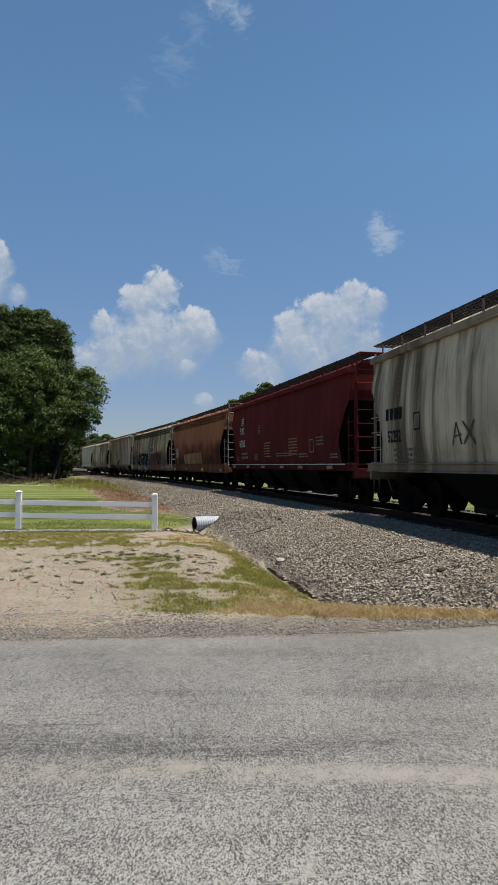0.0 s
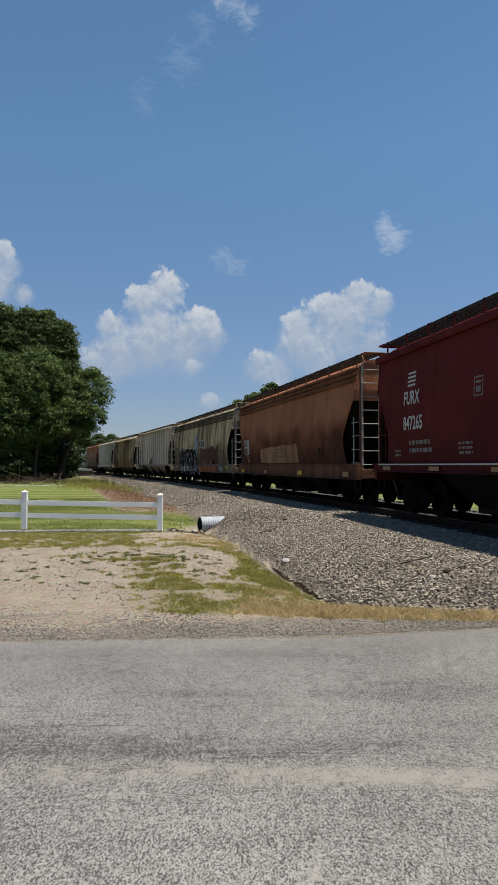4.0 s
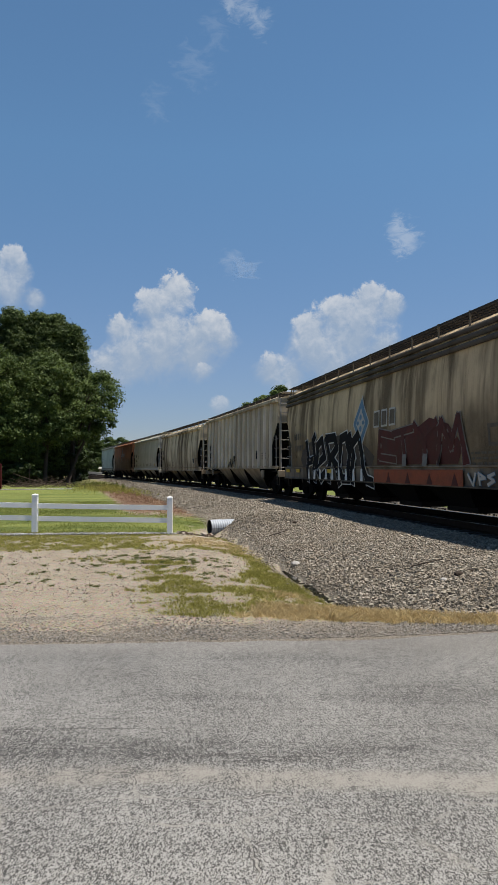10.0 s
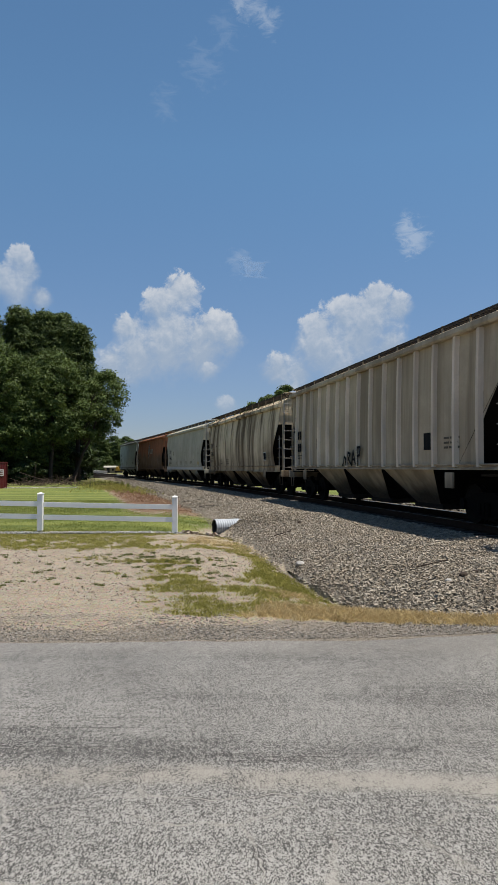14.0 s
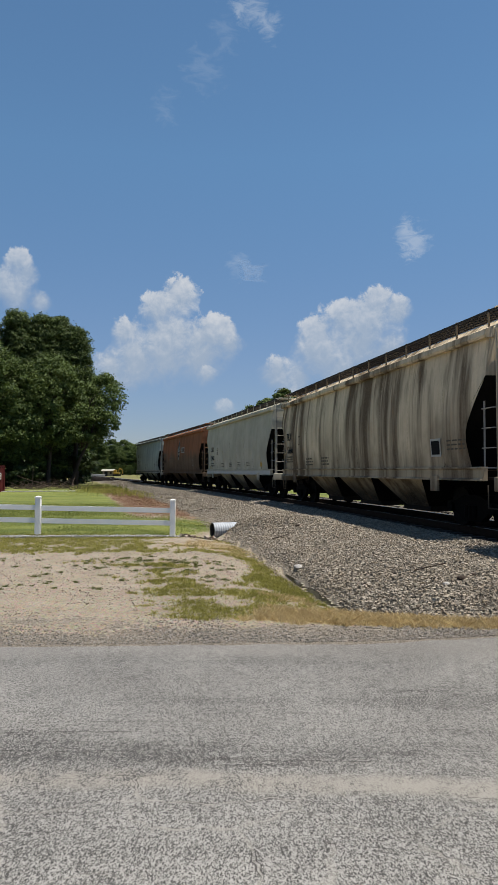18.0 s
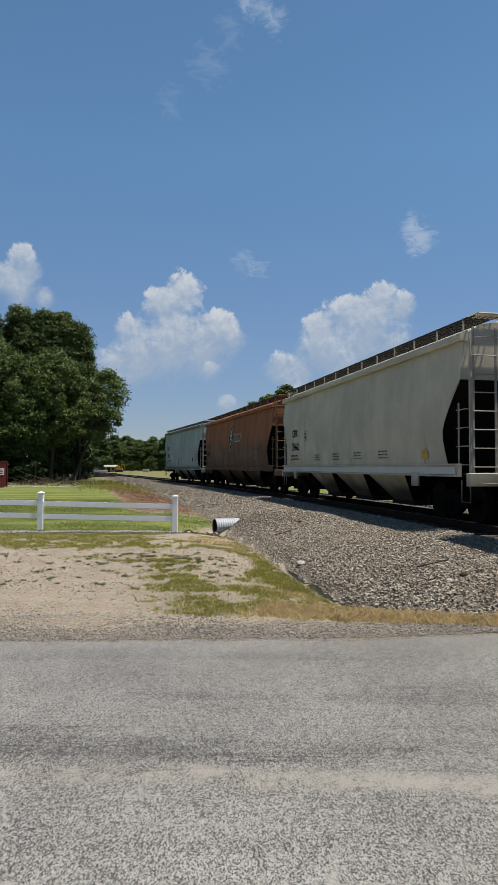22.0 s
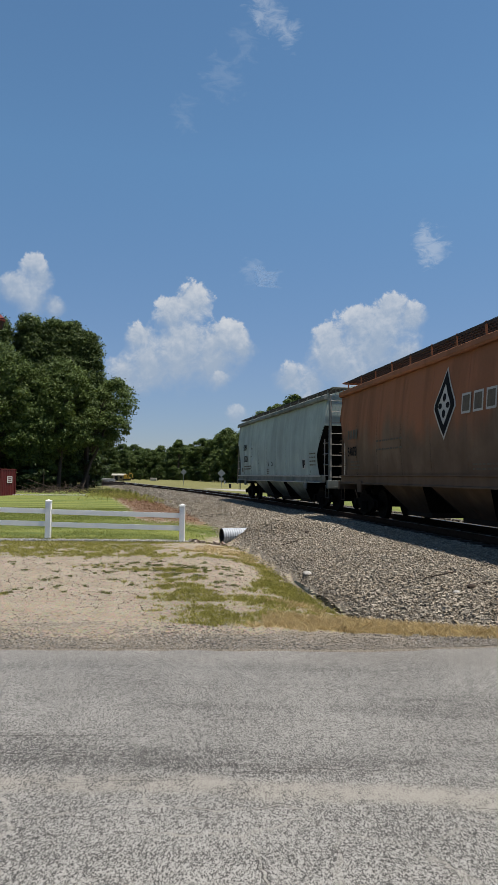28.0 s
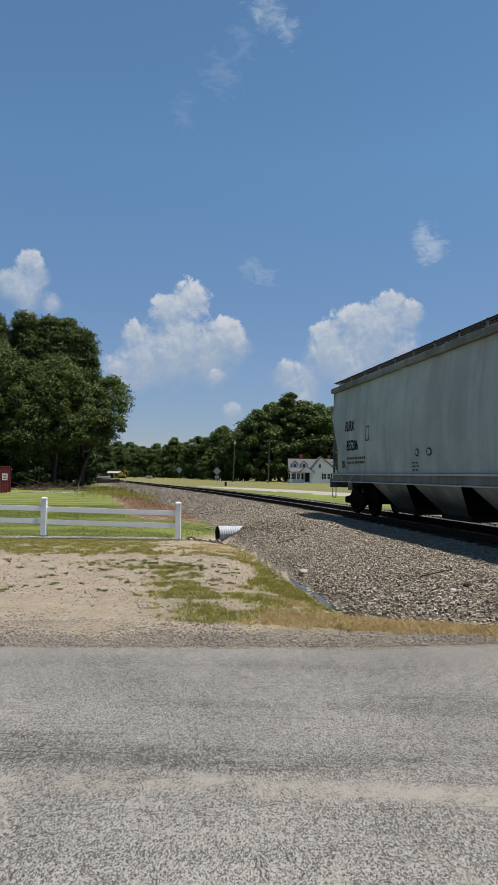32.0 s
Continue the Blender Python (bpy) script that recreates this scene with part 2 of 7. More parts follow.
def ground_height(x, y):
    d, s = track_offset(x, y)
    toe = toe_at(s)
    z = -0.02 + 0.0 * x
    near = np.interp(d, [-4.6, -1.75, 1.75, 6.5], [0, 1, 1, 0])
    ramp = np.where(d > 1.75, np.clip(1 - (d - 1.75) / (toe - 1.75), 0, 1), near)
    bed = np.where(d >= -5, (RAIL_Z - 0.20 + 0.13) * ramp - 0.13 * (d > 1.75) * smooth(ramp, 0.5, 0) * smooth(d, toe + 1.6, toe + 0.2), 0)
    base = np.where((d > 1.75) | (d < -1.75), z + bed, RAIL_Z - 0.22)
    along = smooth(s, -8.5, -6.0) * smooth(s, 5.5, 3.0)
    ditch = 0.10 * along * np.exp(-((d - toe - 0.12) / 0.30) ** 2)
    wet = 0.06 * smooth(s, -6.5, -5.0) * smooth(s, 0.5, -1.5) * np.exp(-((d - toe - 0.08) / 0.22) ** 2)
    across, along_pipe = (y - 19.55) * 0.93 - (x + 0.97) * 0.36, (x + 0.97) * 0.93 + (y - 19.55) * 0.36
    mound = 0.34 * smooth(along_pipe, -0.15, 1.15) * smooth(along_pipe, 4.2, 1.1) * np.exp(-(across / 1.25) ** 2)
    dip = 0.30 * np.exp(-(((x + 1.35) / 0.8) ** 2 + ((y - 19.0) / 1.2) ** 2)) * smooth(along_pipe, 0.75, 0.0)
    shelf = smooth(y, 7.5, 8.5)
    base = np.where(d > 1.75, z + (base - z) * shelf, base)
    return base - ditch * shelf - wet * shelf + mound - dip


def zone(x, y, cx, cy, rx, ry, turn=0.0):
    a = radians(turn)
    u, v = (x - cx) * math.cos(a) + (y - cy) * math.sin(a), -(x - cx) * math.sin(a) + (y - cy) * math.cos(a)
    return np.exp(-((u / rx) ** 2 + (v / ry) ** 2) * 1.1)


def cover(x, y):
    """Share of green grass, dry grass, loose gravel and red soil on the ground."""
    x, y = np.asarray(x, float), np.asarray(y, float)
    d, s = track_offset(x, y)
    toe = toe_at(s)
    green = smooth(y, 15.6, 17.6) + 0.0 * x
    green = np.maximum(green, 0.60 * smooth(y, 12.8, 14.2))
    for args, w in (((-0.35, 8.05, 1.15, 0.62, 0), 1.0), ((-0.95, 9.2, 0.75, 0.95, 12), 0.85), ((-1.1, 10.9, 1.0, 1.1, 0), 0.66), ((-2.0, 12.3, 1.6, 0.8, 0), 0.55),
                    ((0.55, 10.2, 0.85, 2.3, 12), 1.0), ((0.05, 9.1, 1.35, 0.7, 0), 0.92), ((-0.95, 10.0, 0.6, 1.1, 0), 0.85), ((-1.2, 11.9, 0.9, 0.7, 0), 0.6), ((0.45, 8.4, 0.9, 0.8, 0), 0.85), ((0.2, 13.3, 0.55, 2.2, 12), 0.8), ((-4.4, 13.9, 3.0, 0.5, 0), 0.6),
                    ((-3.2, 11.0, 0.6, 0.3, 0), 0.42), ((-2.6, 8.9, 0.3, 0.15, 0), 0.45), ((-3.3, 9.4, 0.35, 0.15, 0), 0.42), ((-2.2, 10.6, 0.5, 0.25, 0), 0.42)):
        green = np.maximum(green, w * zone(x, y, *args))
    green = np.maximum(green, 0.10 * smooth(y, 8.0, 10.0))
    green = green * (1 - 0.9 * zone(x, y, -0.48, 11.2, 0.36, 1.0)) * (1 - 0.75 * zone(x, y, -1.2, 16.0, 1.0, 1.4)) * (1 - 0.97 * zone(x, y, -0.6, 18.9, 1.3, 1.9))
    red = smooth(d, toe - 0.7, toe + 0.3) * smooth(d, toe + 3.6, toe + 2.0) * smooth(s, 6, 16) * smooth(s, 70, 48)
    green = green * smooth(d, toe - 0.2, toe + 0.02) * (1 - 0.85 * red) + (d < -4.4) * 1.0
    dry = 1.0 * zone(x, y, 0.95, 7.75, 1.0, 0.42, 0) + 0.9 * zone(x, y, 1.9, 7.55, 1.2, 0.35, 0) + 0.55 * zone(x, y, 0.2, 14.6, 1.0, 1.8) \
        + 0.6 * zone(x, y, -1.0, 15.6, 1.3, 1.2) + 0.5 * zone(x, y, 0.5, 8.9, 0.7, 0.9) + 0.52 * smooth(x, 1.3, 2.0) * smooth(y, 6.95, 7.15) * smooth(y, 7.95, 7.6)
    dry = np.clip(dry, 0, 1) + 0.55 * red
    gravel = smooth(y, np.interp(x, [-1.5, 0.5], [7.2, 7.75]), np.interp(x, [-1.5, 0.5], [6.6, 6.95]))
    gravel = np.maximum(gravel, 0.62 * zone(x, y, -2.2, 7.35, 1.6, 0.4))
    stone = (d < toe + 0.05 + 0.10 * smooth(s, -8.5, -6.5) * smooth(s, 9.0, 6.0)) & (d > -4.5) & (y > np.interp(x, [0.5, 1.5, 3.5], [7.85, 7.75, 7.35]))
    return [np.clip(a, 0, 1) for a in (green * smooth(y, 7.0, 7.7), dry * smooth(y, 6.9, 7.3), gravel, stone * 1.0, red)]


def ground_material():
    n = Nodes("ground_soil", 0.95, 0, 0.2)

    def attr(key):
        a = n.tree.nodes.new("ShaderNodeAttribute")
        a.attribute_name = key
        return a.outputs["Fac"]

    big, mid, fine, tiny = n.noise(0.35, 4), n.noise(2.3, 5), n.noise(14, 5, 0.7), n.noise(70, 3, 0.7)
    sand = n.mix(n.step(mid, 0.3, 0.7), (0.255, 0.208, 0.152), (0.328, 0.277, 0.212))
    sand = n.mix(n.step(fine, 0.54, 0.74), sand, (0.149, 0.120, 0.095))
    sand = n.mix(n.math("MULTIPLY", n.step(tiny, 0.5, 0.62), 0.55), sand, (0.334, 0.291, 0.240))
    grit = n.cells(55, n.place((1.0, 0.4, 1.0)), "Color")
    sand = n.mix(n.math("MULTIPLY", n.step(n.noise(75, 3, 0.7, n.place((1.0, 0.6, 1.0))), 0.58, 0.70), 0.5), sand, (0.109, 0.085, 0.062))
    sand = n.mix(0.16, sand, grit, "OVERLAY")
    grey = n.mix(n.step(n.noise(60, 3, 0.7, n.place((1.0, 0.4, 1.0))), 0.38, 0.62), (0.110, 0.092, 0.071), (0.283, 0.246, 0.202))
    lawn = n.mix(n.step(mid, 0.3, 0.7), (0.073, 0.082, 0.018), (0.136, 0.131, 0.038))
    lawn = n.mix(n.math("MULTIPLY", n.step(big, 0.45, 0.7), 0.55), lawn, (0.147, 0.136, 0.051))
    lawn = n.mix(n.math("MULTIPLY", n.step(fine, 0.4, 0.7), 0.45), lawn, (0.038, 0.051, 0.013))
    lawn = n.mix(n.math("MULTIPLY", n.step(n.noise(0.06, 5), 0.42, 0.62), 0.4), lawn, (0.054, 0.068, 0.019))
    lawn = n.mix(n.math("MULTIPLY", n.step(n.xyz()[1], 60, 80), n.step(n.noise(0.22, 5, 0.65, n.place((0.5, 1.0, 1.0))), 0.35, 0.6, 0.25, 0.85)), lawn, (0.163, 0.150, 0.062))
    lawn = n.mix(n.math("MULTIPLY", n.math("MULTIPLY", n.step(n.xyz()[1], 16.6, 18.6), n.step(n.xyz()[1], 72, 58)), 0.75), lawn, n.mix(n.step(n.math("MULTIPLY_ADD", n.math("SINE", n.math("MULTIPLY", n.xyz()[1], 2.6)), 0.09, n.noise(1.1, 5, 0.7, n.place((0.25, 1.0, 1.0)))), 0.35, 0.65), (0.087, 0.117, 0.026), (0.197, 0.219, 0.055)))
    straw = n.mix(n.step(fine, 0.3, 0.7), (0.245, 0.187, 0.093), (0.337, 0.272, 0.147))
    clay = n.mix(n.step(mid, 0.35, 0.65), (0.104, 0.057, 0.034), (0.185, 0.120, 0.076))
    bed = n.mix(n.step(n.cells(24, what="Distance"), 0.1, 0.6), (0.200, 0.175, 0.142), (0.085, 0.074, 0.060))
    rag = n.math("MULTIPLY_ADD", n.math("SUBTRACT", mid, 0.5), 1.5, n.math("MULTIPLY", n.math("SUBTRACT", fine, 0.5), 1.3))

    def share(key, lo=0.42, hi=0.6):
        return n.step(n.math("ADD", attr(key), rag), lo, hi)

    c = n.mix(share("gravel"), sand, grey)
    thin = n.math("MAXIMUM", n.step(n.noise(46, 4, 0.8), 0.40, 0.58, 0.0, 0.4), n.step(n.xyz()[1], 15.5, 17.0))
    c = n.mix(n.math("MULTIPLY", share("green"), thin), c, lawn)
    c = n.mix(n.math("MULTIPLY", share("dry", 0.45, 0.7), n.step(n.noise(30, 4, 0.75), 0.36, 0.56, 0.1, 0.7)), c, straw)
    c = n.mix(share("red", 0.4, 0.7), c, clay)
    c = n.mix(n.step(attr("stone"), 0.4, 0.6), c, bed)
    n.bump(n.math("MULTIPLY_ADD", tiny, 0.6, fine), 1.0, 0.04)
    return n.colour(c)


def lay_ground():
    near = np.arange(-16, 16.01, 0.28)
    out = 16 + np.cumsum(0.3 * 1.11 ** np.arange(1, 62))
    xs = np.concatenate([-out[::-1], near, out])
    ny = np.arange(-6, 34.01, 0.25)
    fy = 34 + np.cumsum(0.3 * 1.085 ** np.arange(1, 78))
    by = -6 - np.cumsum(0.6 * 1.22 ** np.arange(1, 32))
    ys = np.concatenate([by[::-1], ny, fy])
    gx, gy = np.meshgrid(xs, ys)
    fx, fy2 = gx.ravel(), gy.ravel()
    z = ground_height(fx, fy2)
    lump = np.array([noise.noise((a * 0.9, b * 0.9, 3.0)) * 0.02 + noise.noise((a * 0.13, b * 0.13, 7.0)) * 0.03 for a, b in zip(fx, fy2)])
    d, s = track_offset(fx, fy2)
    z = z + lump * np.where(abs(d) < 2.2, 0.2, 1.0) * smooth(fy2, 6.4, 8.0)
    z = np.where((fy2 < 6.35 + 0.06 * fx) & (abs(fx) < 70) | (fy2 < 6.0), -0.06, z)
    w = len(xs)
    idx = np.arange(len(ys) * w).reshape(len(ys), w)
    faces = np.stack([idx[:-1, :-1], idx[:-1, 1:], idx[1:, 1:], idx[1:, :-1]], -1).reshape(-1, 4)
    me = bpy.data.meshes.new("ground")
    me.from_pydata(np.column_stack([fx, fy2, z]).tolist(), [], faces.tolist())
    me.shade_smooth()
    for key, values in zip(("green", "dry", "gravel", "stone", "red"), cover(fx, fy2)):
        me.attributes.new(key, "FLOAT", "POINT").data.foreach_set("value", values.astype(np.float32))
    solid("ground", me, ground_material(), "sandy lot, mown grass and field beside the railway", kind="structure")


def road_material():
    n = Nodes("worn_chip_seal", 0.9, 0, 0.3)
    x, y, _ = n.xyz()
    up = n.place((1.0, 0.55, 1.0))                       # chips stand proud, so they read round at a low angle
    value = n.tree.nodes.new("ShaderNodeSeparateColor")
    n.link(n.cells(290, up, "Color"), value.inputs[0])
    coarse = n.tree.nodes.new("ShaderNodeSeparateColor")
    n.link(n.cells(165, up, "Color"), coarse.inputs[0])
    mid, big = n.noise(5, 5, 0.65), n.noise(0.6, 4, 0.6)
    long = n.noise(1.6, 5, 0.6, n.place((0.16, 1.0, 1.0)))
    wob = n.math("ADD", n.math("MULTIPLY_ADD", n.math("SUBTRACT", n.noise(0.8, 5, 0.6, n.place((1, 0.3, 1))), 0.5), 0.42, y), n.math("MULTIPLY", x, 0.05))
    # tar bleeding through: fewer pale chips
    tar = n.math("MULTIPLY", n.step(n.math("ABSOLUTE", n.math("SUBTRACT", wob, 3.92)), 0.30, 0.02),
                 n.step(n.math("ADD", n.math("MULTIPLY_ADD", mid, 0.5, n.math("MULTIPLY", long, 0.6)), n.math("MULTIPLY", x, -0.09)), 0.40, 0.72, 0.0, 1.0))
    worn = n.math("ADD", n.step(big, 0.3, 0.7, -0.07, 0.05), n.math("MULTIPLY", n.step(long, 0.52, 0.68), -0.10))
    level = n.math("ADD", n.math("MULTIPLY_ADD", value.outputs[0], 0.48, n.math("MULTIPLY", coarse.outputs[1], 0.52)), worn)
    lump = n.tree.nodes.new("ShaderNodeSeparateColor")
    n.link(n.cells(140, up, "Color"), lump.inputs[0])
    clot = n.math("MULTIPLY_ADD", n.math("SUBTRACT", lump.outputs[0], 0.5), 0.19, n.math("MULTIPLY", n.math("SUBTRACT", n.noise(11, 3, 0.7, n.place((1.0, 0.5, 1.0))), 0.5), 0.12))
    level = n.math("ADD", level, clot)
    level = n.math("SUBTRACT", level, n.math("MULTIPLY", n.math("MULTIPLY", tar, n.step(n.noise(7.0, 5, 0.65, n.place((0.14, 1.0, 1.0))), 0.36, 0.6, 0.25, 1.0)), 0.17))
    chip = n.step(level, 0.20, 0.73)
    c = n.mix(chip, (0.037, 0.0365, 0.035), (0.306, 0.296, 0.277))
    c = n.mix(n.math("MULTIPLY", n.step(value.outputs[2], 0.72, 0.9), 0.16), c, (0.229, 0.190, 0.152))
    # clay dust: a rubbed band and a web of filled cracks
    rub = n.math("MULTIPLY", n.step(n.math("ABSOLUTE", n.math("SUBTRACT", wob, 3.60)), 0.17, 0.03), n.step(n.math("MULTIPLY_ADD", x, 0.06, n.math("ADD", mid, n.math("MULTIPLY", chip, 0.25))), 0.38, 0.66, 0.0, 0.85))
    c = n.mix(rub, c, (0.275, 0.255, 0.224))
    bent = n.tree.nodes.new("ShaderNodeVectorMath")
    bent.operation = "MULTIPLY_ADD"
    warp = n.tree.nodes.new("ShaderNodeTexNoise")
    warp.inputs["Scale"].default_value, warp.inputs["Detail"].default_value = 3.0, 5
    n.link(n.coord.outputs["Object"], warp.inputs["Vector"])
    n.link(warp.outputs["Color"], bent.inputs[0])
    bent.inputs[1].default_value = (0.35, 0.35, 0.0)
    n.link(n.place((0.75, 1.15, 0.0)), bent.inputs[2])
    web = n.cells(2.1, bent.outputs[0], "Distance", "DISTANCE_TO_EDGE")
    near = n.math("MULTIPLY", n.step(wob, 4.0, 3.4), n.step(n.noise(1.1, 3), 0.38, 0.58))
    fill = n.math("MULTIPLY", n.math("MULTIPLY", n.step(web, 0.030, 0.008), near), n.step(mid, 0.3, 0.55, 0.2, 0.75))
    c = n.mix(fill, c, (0.285, 0.270, 0.242))
    thin = n.math("MULTIPLY", n.math("MULTIPLY", n.step(n.math("ABSOLUTE", n.math("SUBTRACT", web, 0.018)), 0.008, 0.002), near), n.step(n.noise(2.7, 3), 0.45, 0.6))
    c = n.mix(n.math("MULTIPLY", thin, 0.8), c, (0.027, 0.024, 0.023))
    # long cracks that run with the road
    line = n.math("ABSOLUTE", n.math("SUBTRACT", n.noise(1.3, 4, 0.55, n.place((0.10, 1.0, 1.0))), 0.5))
    along = n.math("MULTIPLY", n.math("MULTIPLY", n.step(line, 0.009, 0.003), n.step(wob, 3.7, 3.9)), n.math("MULTIPLY", n.step(n.noise(1.7, 4, 0.6, n.place((0.5, 1.0, 1.0))), 0.46, 0.56), n.step(wob, 5.9, 5.0)))
    c = n.mix(n.math("MULTIPLY", along, n.step(chip, 0.7, 0.2, 0.25, 0.8)), c, (0.027, 0.024, 0.023))
    pale = n.math("MULTIPLY", n.step(n.math("ADD", wob, n.math("MULTIPLY", mid, 0.5)), 6.0, 6.6), 0.3)
    c = n.mix(pale, c, (0.229, 0.212, 0.190))
    n.bump(n.math("SUBTRACT", n.math("MULTIPLY_ADD", mid, 0.3, chip), thin), 0.9, 0.012)
    return n.colour(c)


def road_edge(x):
    return 6.5 + 0.045 * x + 0.10 * max(0.0, x - 1.0) ** 1.3 * (x < 8) + (1.25 if x >= 8 else 0) + 0.10 * noise.noise((x * 0.6, 2.0, 0)) + 0.05 * noise.noise((x * 2.6, 5.0, 0))


def lay_road():
    g = Geo()
    xs = [-70 + i * 1.0 for i in range(62)] + [-8 + i * 0.12 for i in range(134)] + [8.1 + i * 1.0 for i in range(62)]
    rows = []
    for x in xs:
        e = road_edge(x)
        rows.append([(x, -4.5, -0.04), (x, -4.45, 0.0), (x, 0.0, 0.015), (x, 3.0, 0.012), (x, e - 0.35, 0.0), (x, e - 0.05, -0.008), (x, e, -0.045)])
    g.grid(rows)
    solid("road", g, road_material(), "grey worn chip-seal road with cracks and rubbed bands", kind="structure", smooth=True, turn=False)


def lay_cracks():
    """Thin wandering cracks in the road surface."""
    rnd = random.Random(12)
    g = Geo()

    def crack(x0, x1, y, slope=0.0, wide=0.006, wob=0.03):
        n = int(abs(x1 - x0) / 0.02) + 2
        rows = []
        seed = rnd.uniform(0, 50)
        for i in range(n):
            t = i / (n - 1)
            x = x0 + (x1 - x0) * t
            yy = y + slope * (x - x0) + wob * noise.noise((x * 1.3, seed, 0)) * 2 + wob * 0.5 * noise.noise((x * 6, seed, 3)) + 0.008 * noise.noise((x * 25, seed, 5))
            w = 0.4 * wide * (0.35 + 0.9 * abs(noise.noise((x * 4, seed, 9)))) * math.sin(math.pi * (0.04 + 0.92 * t)) ** 0.5
            rows.append([(x, yy - w, 0.0165), (x, yy + w, 0.0165)])
        g.grid(rows)

    for x0, x1, y, slope, wide, wob in ((-0.05, 0.95, 3.84, 0.0, 0.009, 0.03), (0.5, 1.45, 3.72, -0.12, 0.007, 0.03), (-1.9, -0.3, 3.95, 0.02, 0.010, 0.03), (-0.2, 0.35, 4.02, 0.02, 0.006, 0.01), (0.2, 1.5, 4.28, 0.02, 0.008, 0.008), (-1.9, -0.3, 4.22, 0.03, 0.010, 0.012),
                                            (-1.7, 0.1, 4.42, 0.01, 0.008, 0.01), (-0.42, -0.2, 5.32, 0.0, 0.008, 0.004), (-1.6, -0.7, 5.15, 0.03, 0.005, 0.01), (-2.0, 0.0, 5.9, 0.02, 0.005, 0.01), (0.3, 2.0, 5.0, 0.03, 0.005, 0.012), (0.9, 1.9, 4.55, 0.05, 0.005, 0.01),
                                            (-1.4, -0.2, 3.62, 0.04, 0.007, 0.04), (0.1, 1.3, 3.36, 0.03, 0.007, 0.05), (-1.2, 0.4, 3.28, -0.03, 0.006, 0.05), (-1.2, -0.5, 3.05, 0.1, 0.005, 0.06), (0.2, 0.9, 2.95, 0.2, 0.005, 0.06)):
        crack(x0, x1, y, slope, wide, wob)
    tar = plain("crack_shadow", (0.038, 0.035, 0.032), 0.95, 0, 0.3, 9, spec=0.1)
    solid("road_cracks", g, tar, "thin dark cracks running along the road", kind="stuff", turn=False)


def lump_verts(count, rng):
    """Unit stones: deformed cubes with a flattened, broken look."""
    base = np.array([(x, y, z) for x in (-1, 1) for y in (-1, 1) for z in (-1, 1)], float) * 0.58
    v = base[None] * rng.uniform(0.55, 1.25, (count, 1, 3)) + rng.normal(0, 0.16, (count, 8, 3))
    a = rng.uniform(0, 2 * np.pi, count)
    b = rng.uniform(-0.6, 0.6, count)
    ca, sa, cb, sb = np.cos(a)[:, None], np.sin(a)[:, None], np.cos(b)[:, None], np.sin(b)[:, None]
    x, y, z = v[..., 0], v[..., 1], v[..., 2]
    y, z = y * cb - z * sb, y * sb + z * cb
    x, y = x * ca - y * sa, x * sa + y * ca
    return np.stack([x, y, z], -1)


CUBE = np.array([(0, 1, 3, 2), (4, 6, 7, 5), (0, 4, 5, 1), (2, 3, 7, 6), (0, 2, 6, 4), (1, 5, 7, 3)])


def stones(name, label, xy, size, material, sink=0.25, extra=None, rng=None):
    """Loose stones lying on the ground, one mesh."""
    count = len(xy)
    v = lump_verts(count, rng) * size[:, None, None]
    v[..., 2] *= 0.75
    z = ground_height(xy[:, 0], xy[:, 1]) if extra is None else extra
    v[..., 0] += xy[:, 0, None]
    v[..., 1] += xy[:, 1, None]
    v[..., 2] += (z + size * sink)[:, None]
    faces = (np.arange(count)[:, None, None] * 8 + CUBE[None]).reshape(-1, 4)
    me = bpy.data.meshes.new(name)
    me.from_pydata(v.reshape(-1, 3).tolist(), [], faces.tolist())
    return solid(name, me, material, label, kind="stuff")


def stone_material(name, lo, hi, warm):
    n = Nodes(name, 0.85, 0, 0.3)
    k = n.island()
    c = n.mix(n.step(k, 0.0, 1.0), lo, hi)
    c = n.mix(n.step(n.math("FRACT", n.math("MULTIPLY", k, 37.0)), 0.72, 0.95, 0, 0.8), c, warm)
    c = n.mix(n.math("MULTIPLY", n.step(n.noise(0.8, 3), 0.4, 0.65), 0.35), c, warm)
    c = n.mix(n.math("MULTIPLY", n.noise(45, 4), 0.35), c, tuple(a * 0.45 for a in lo))
    n.bump(n.noise(60, 3), 0.3, 0.01)
    return n.colour(c)


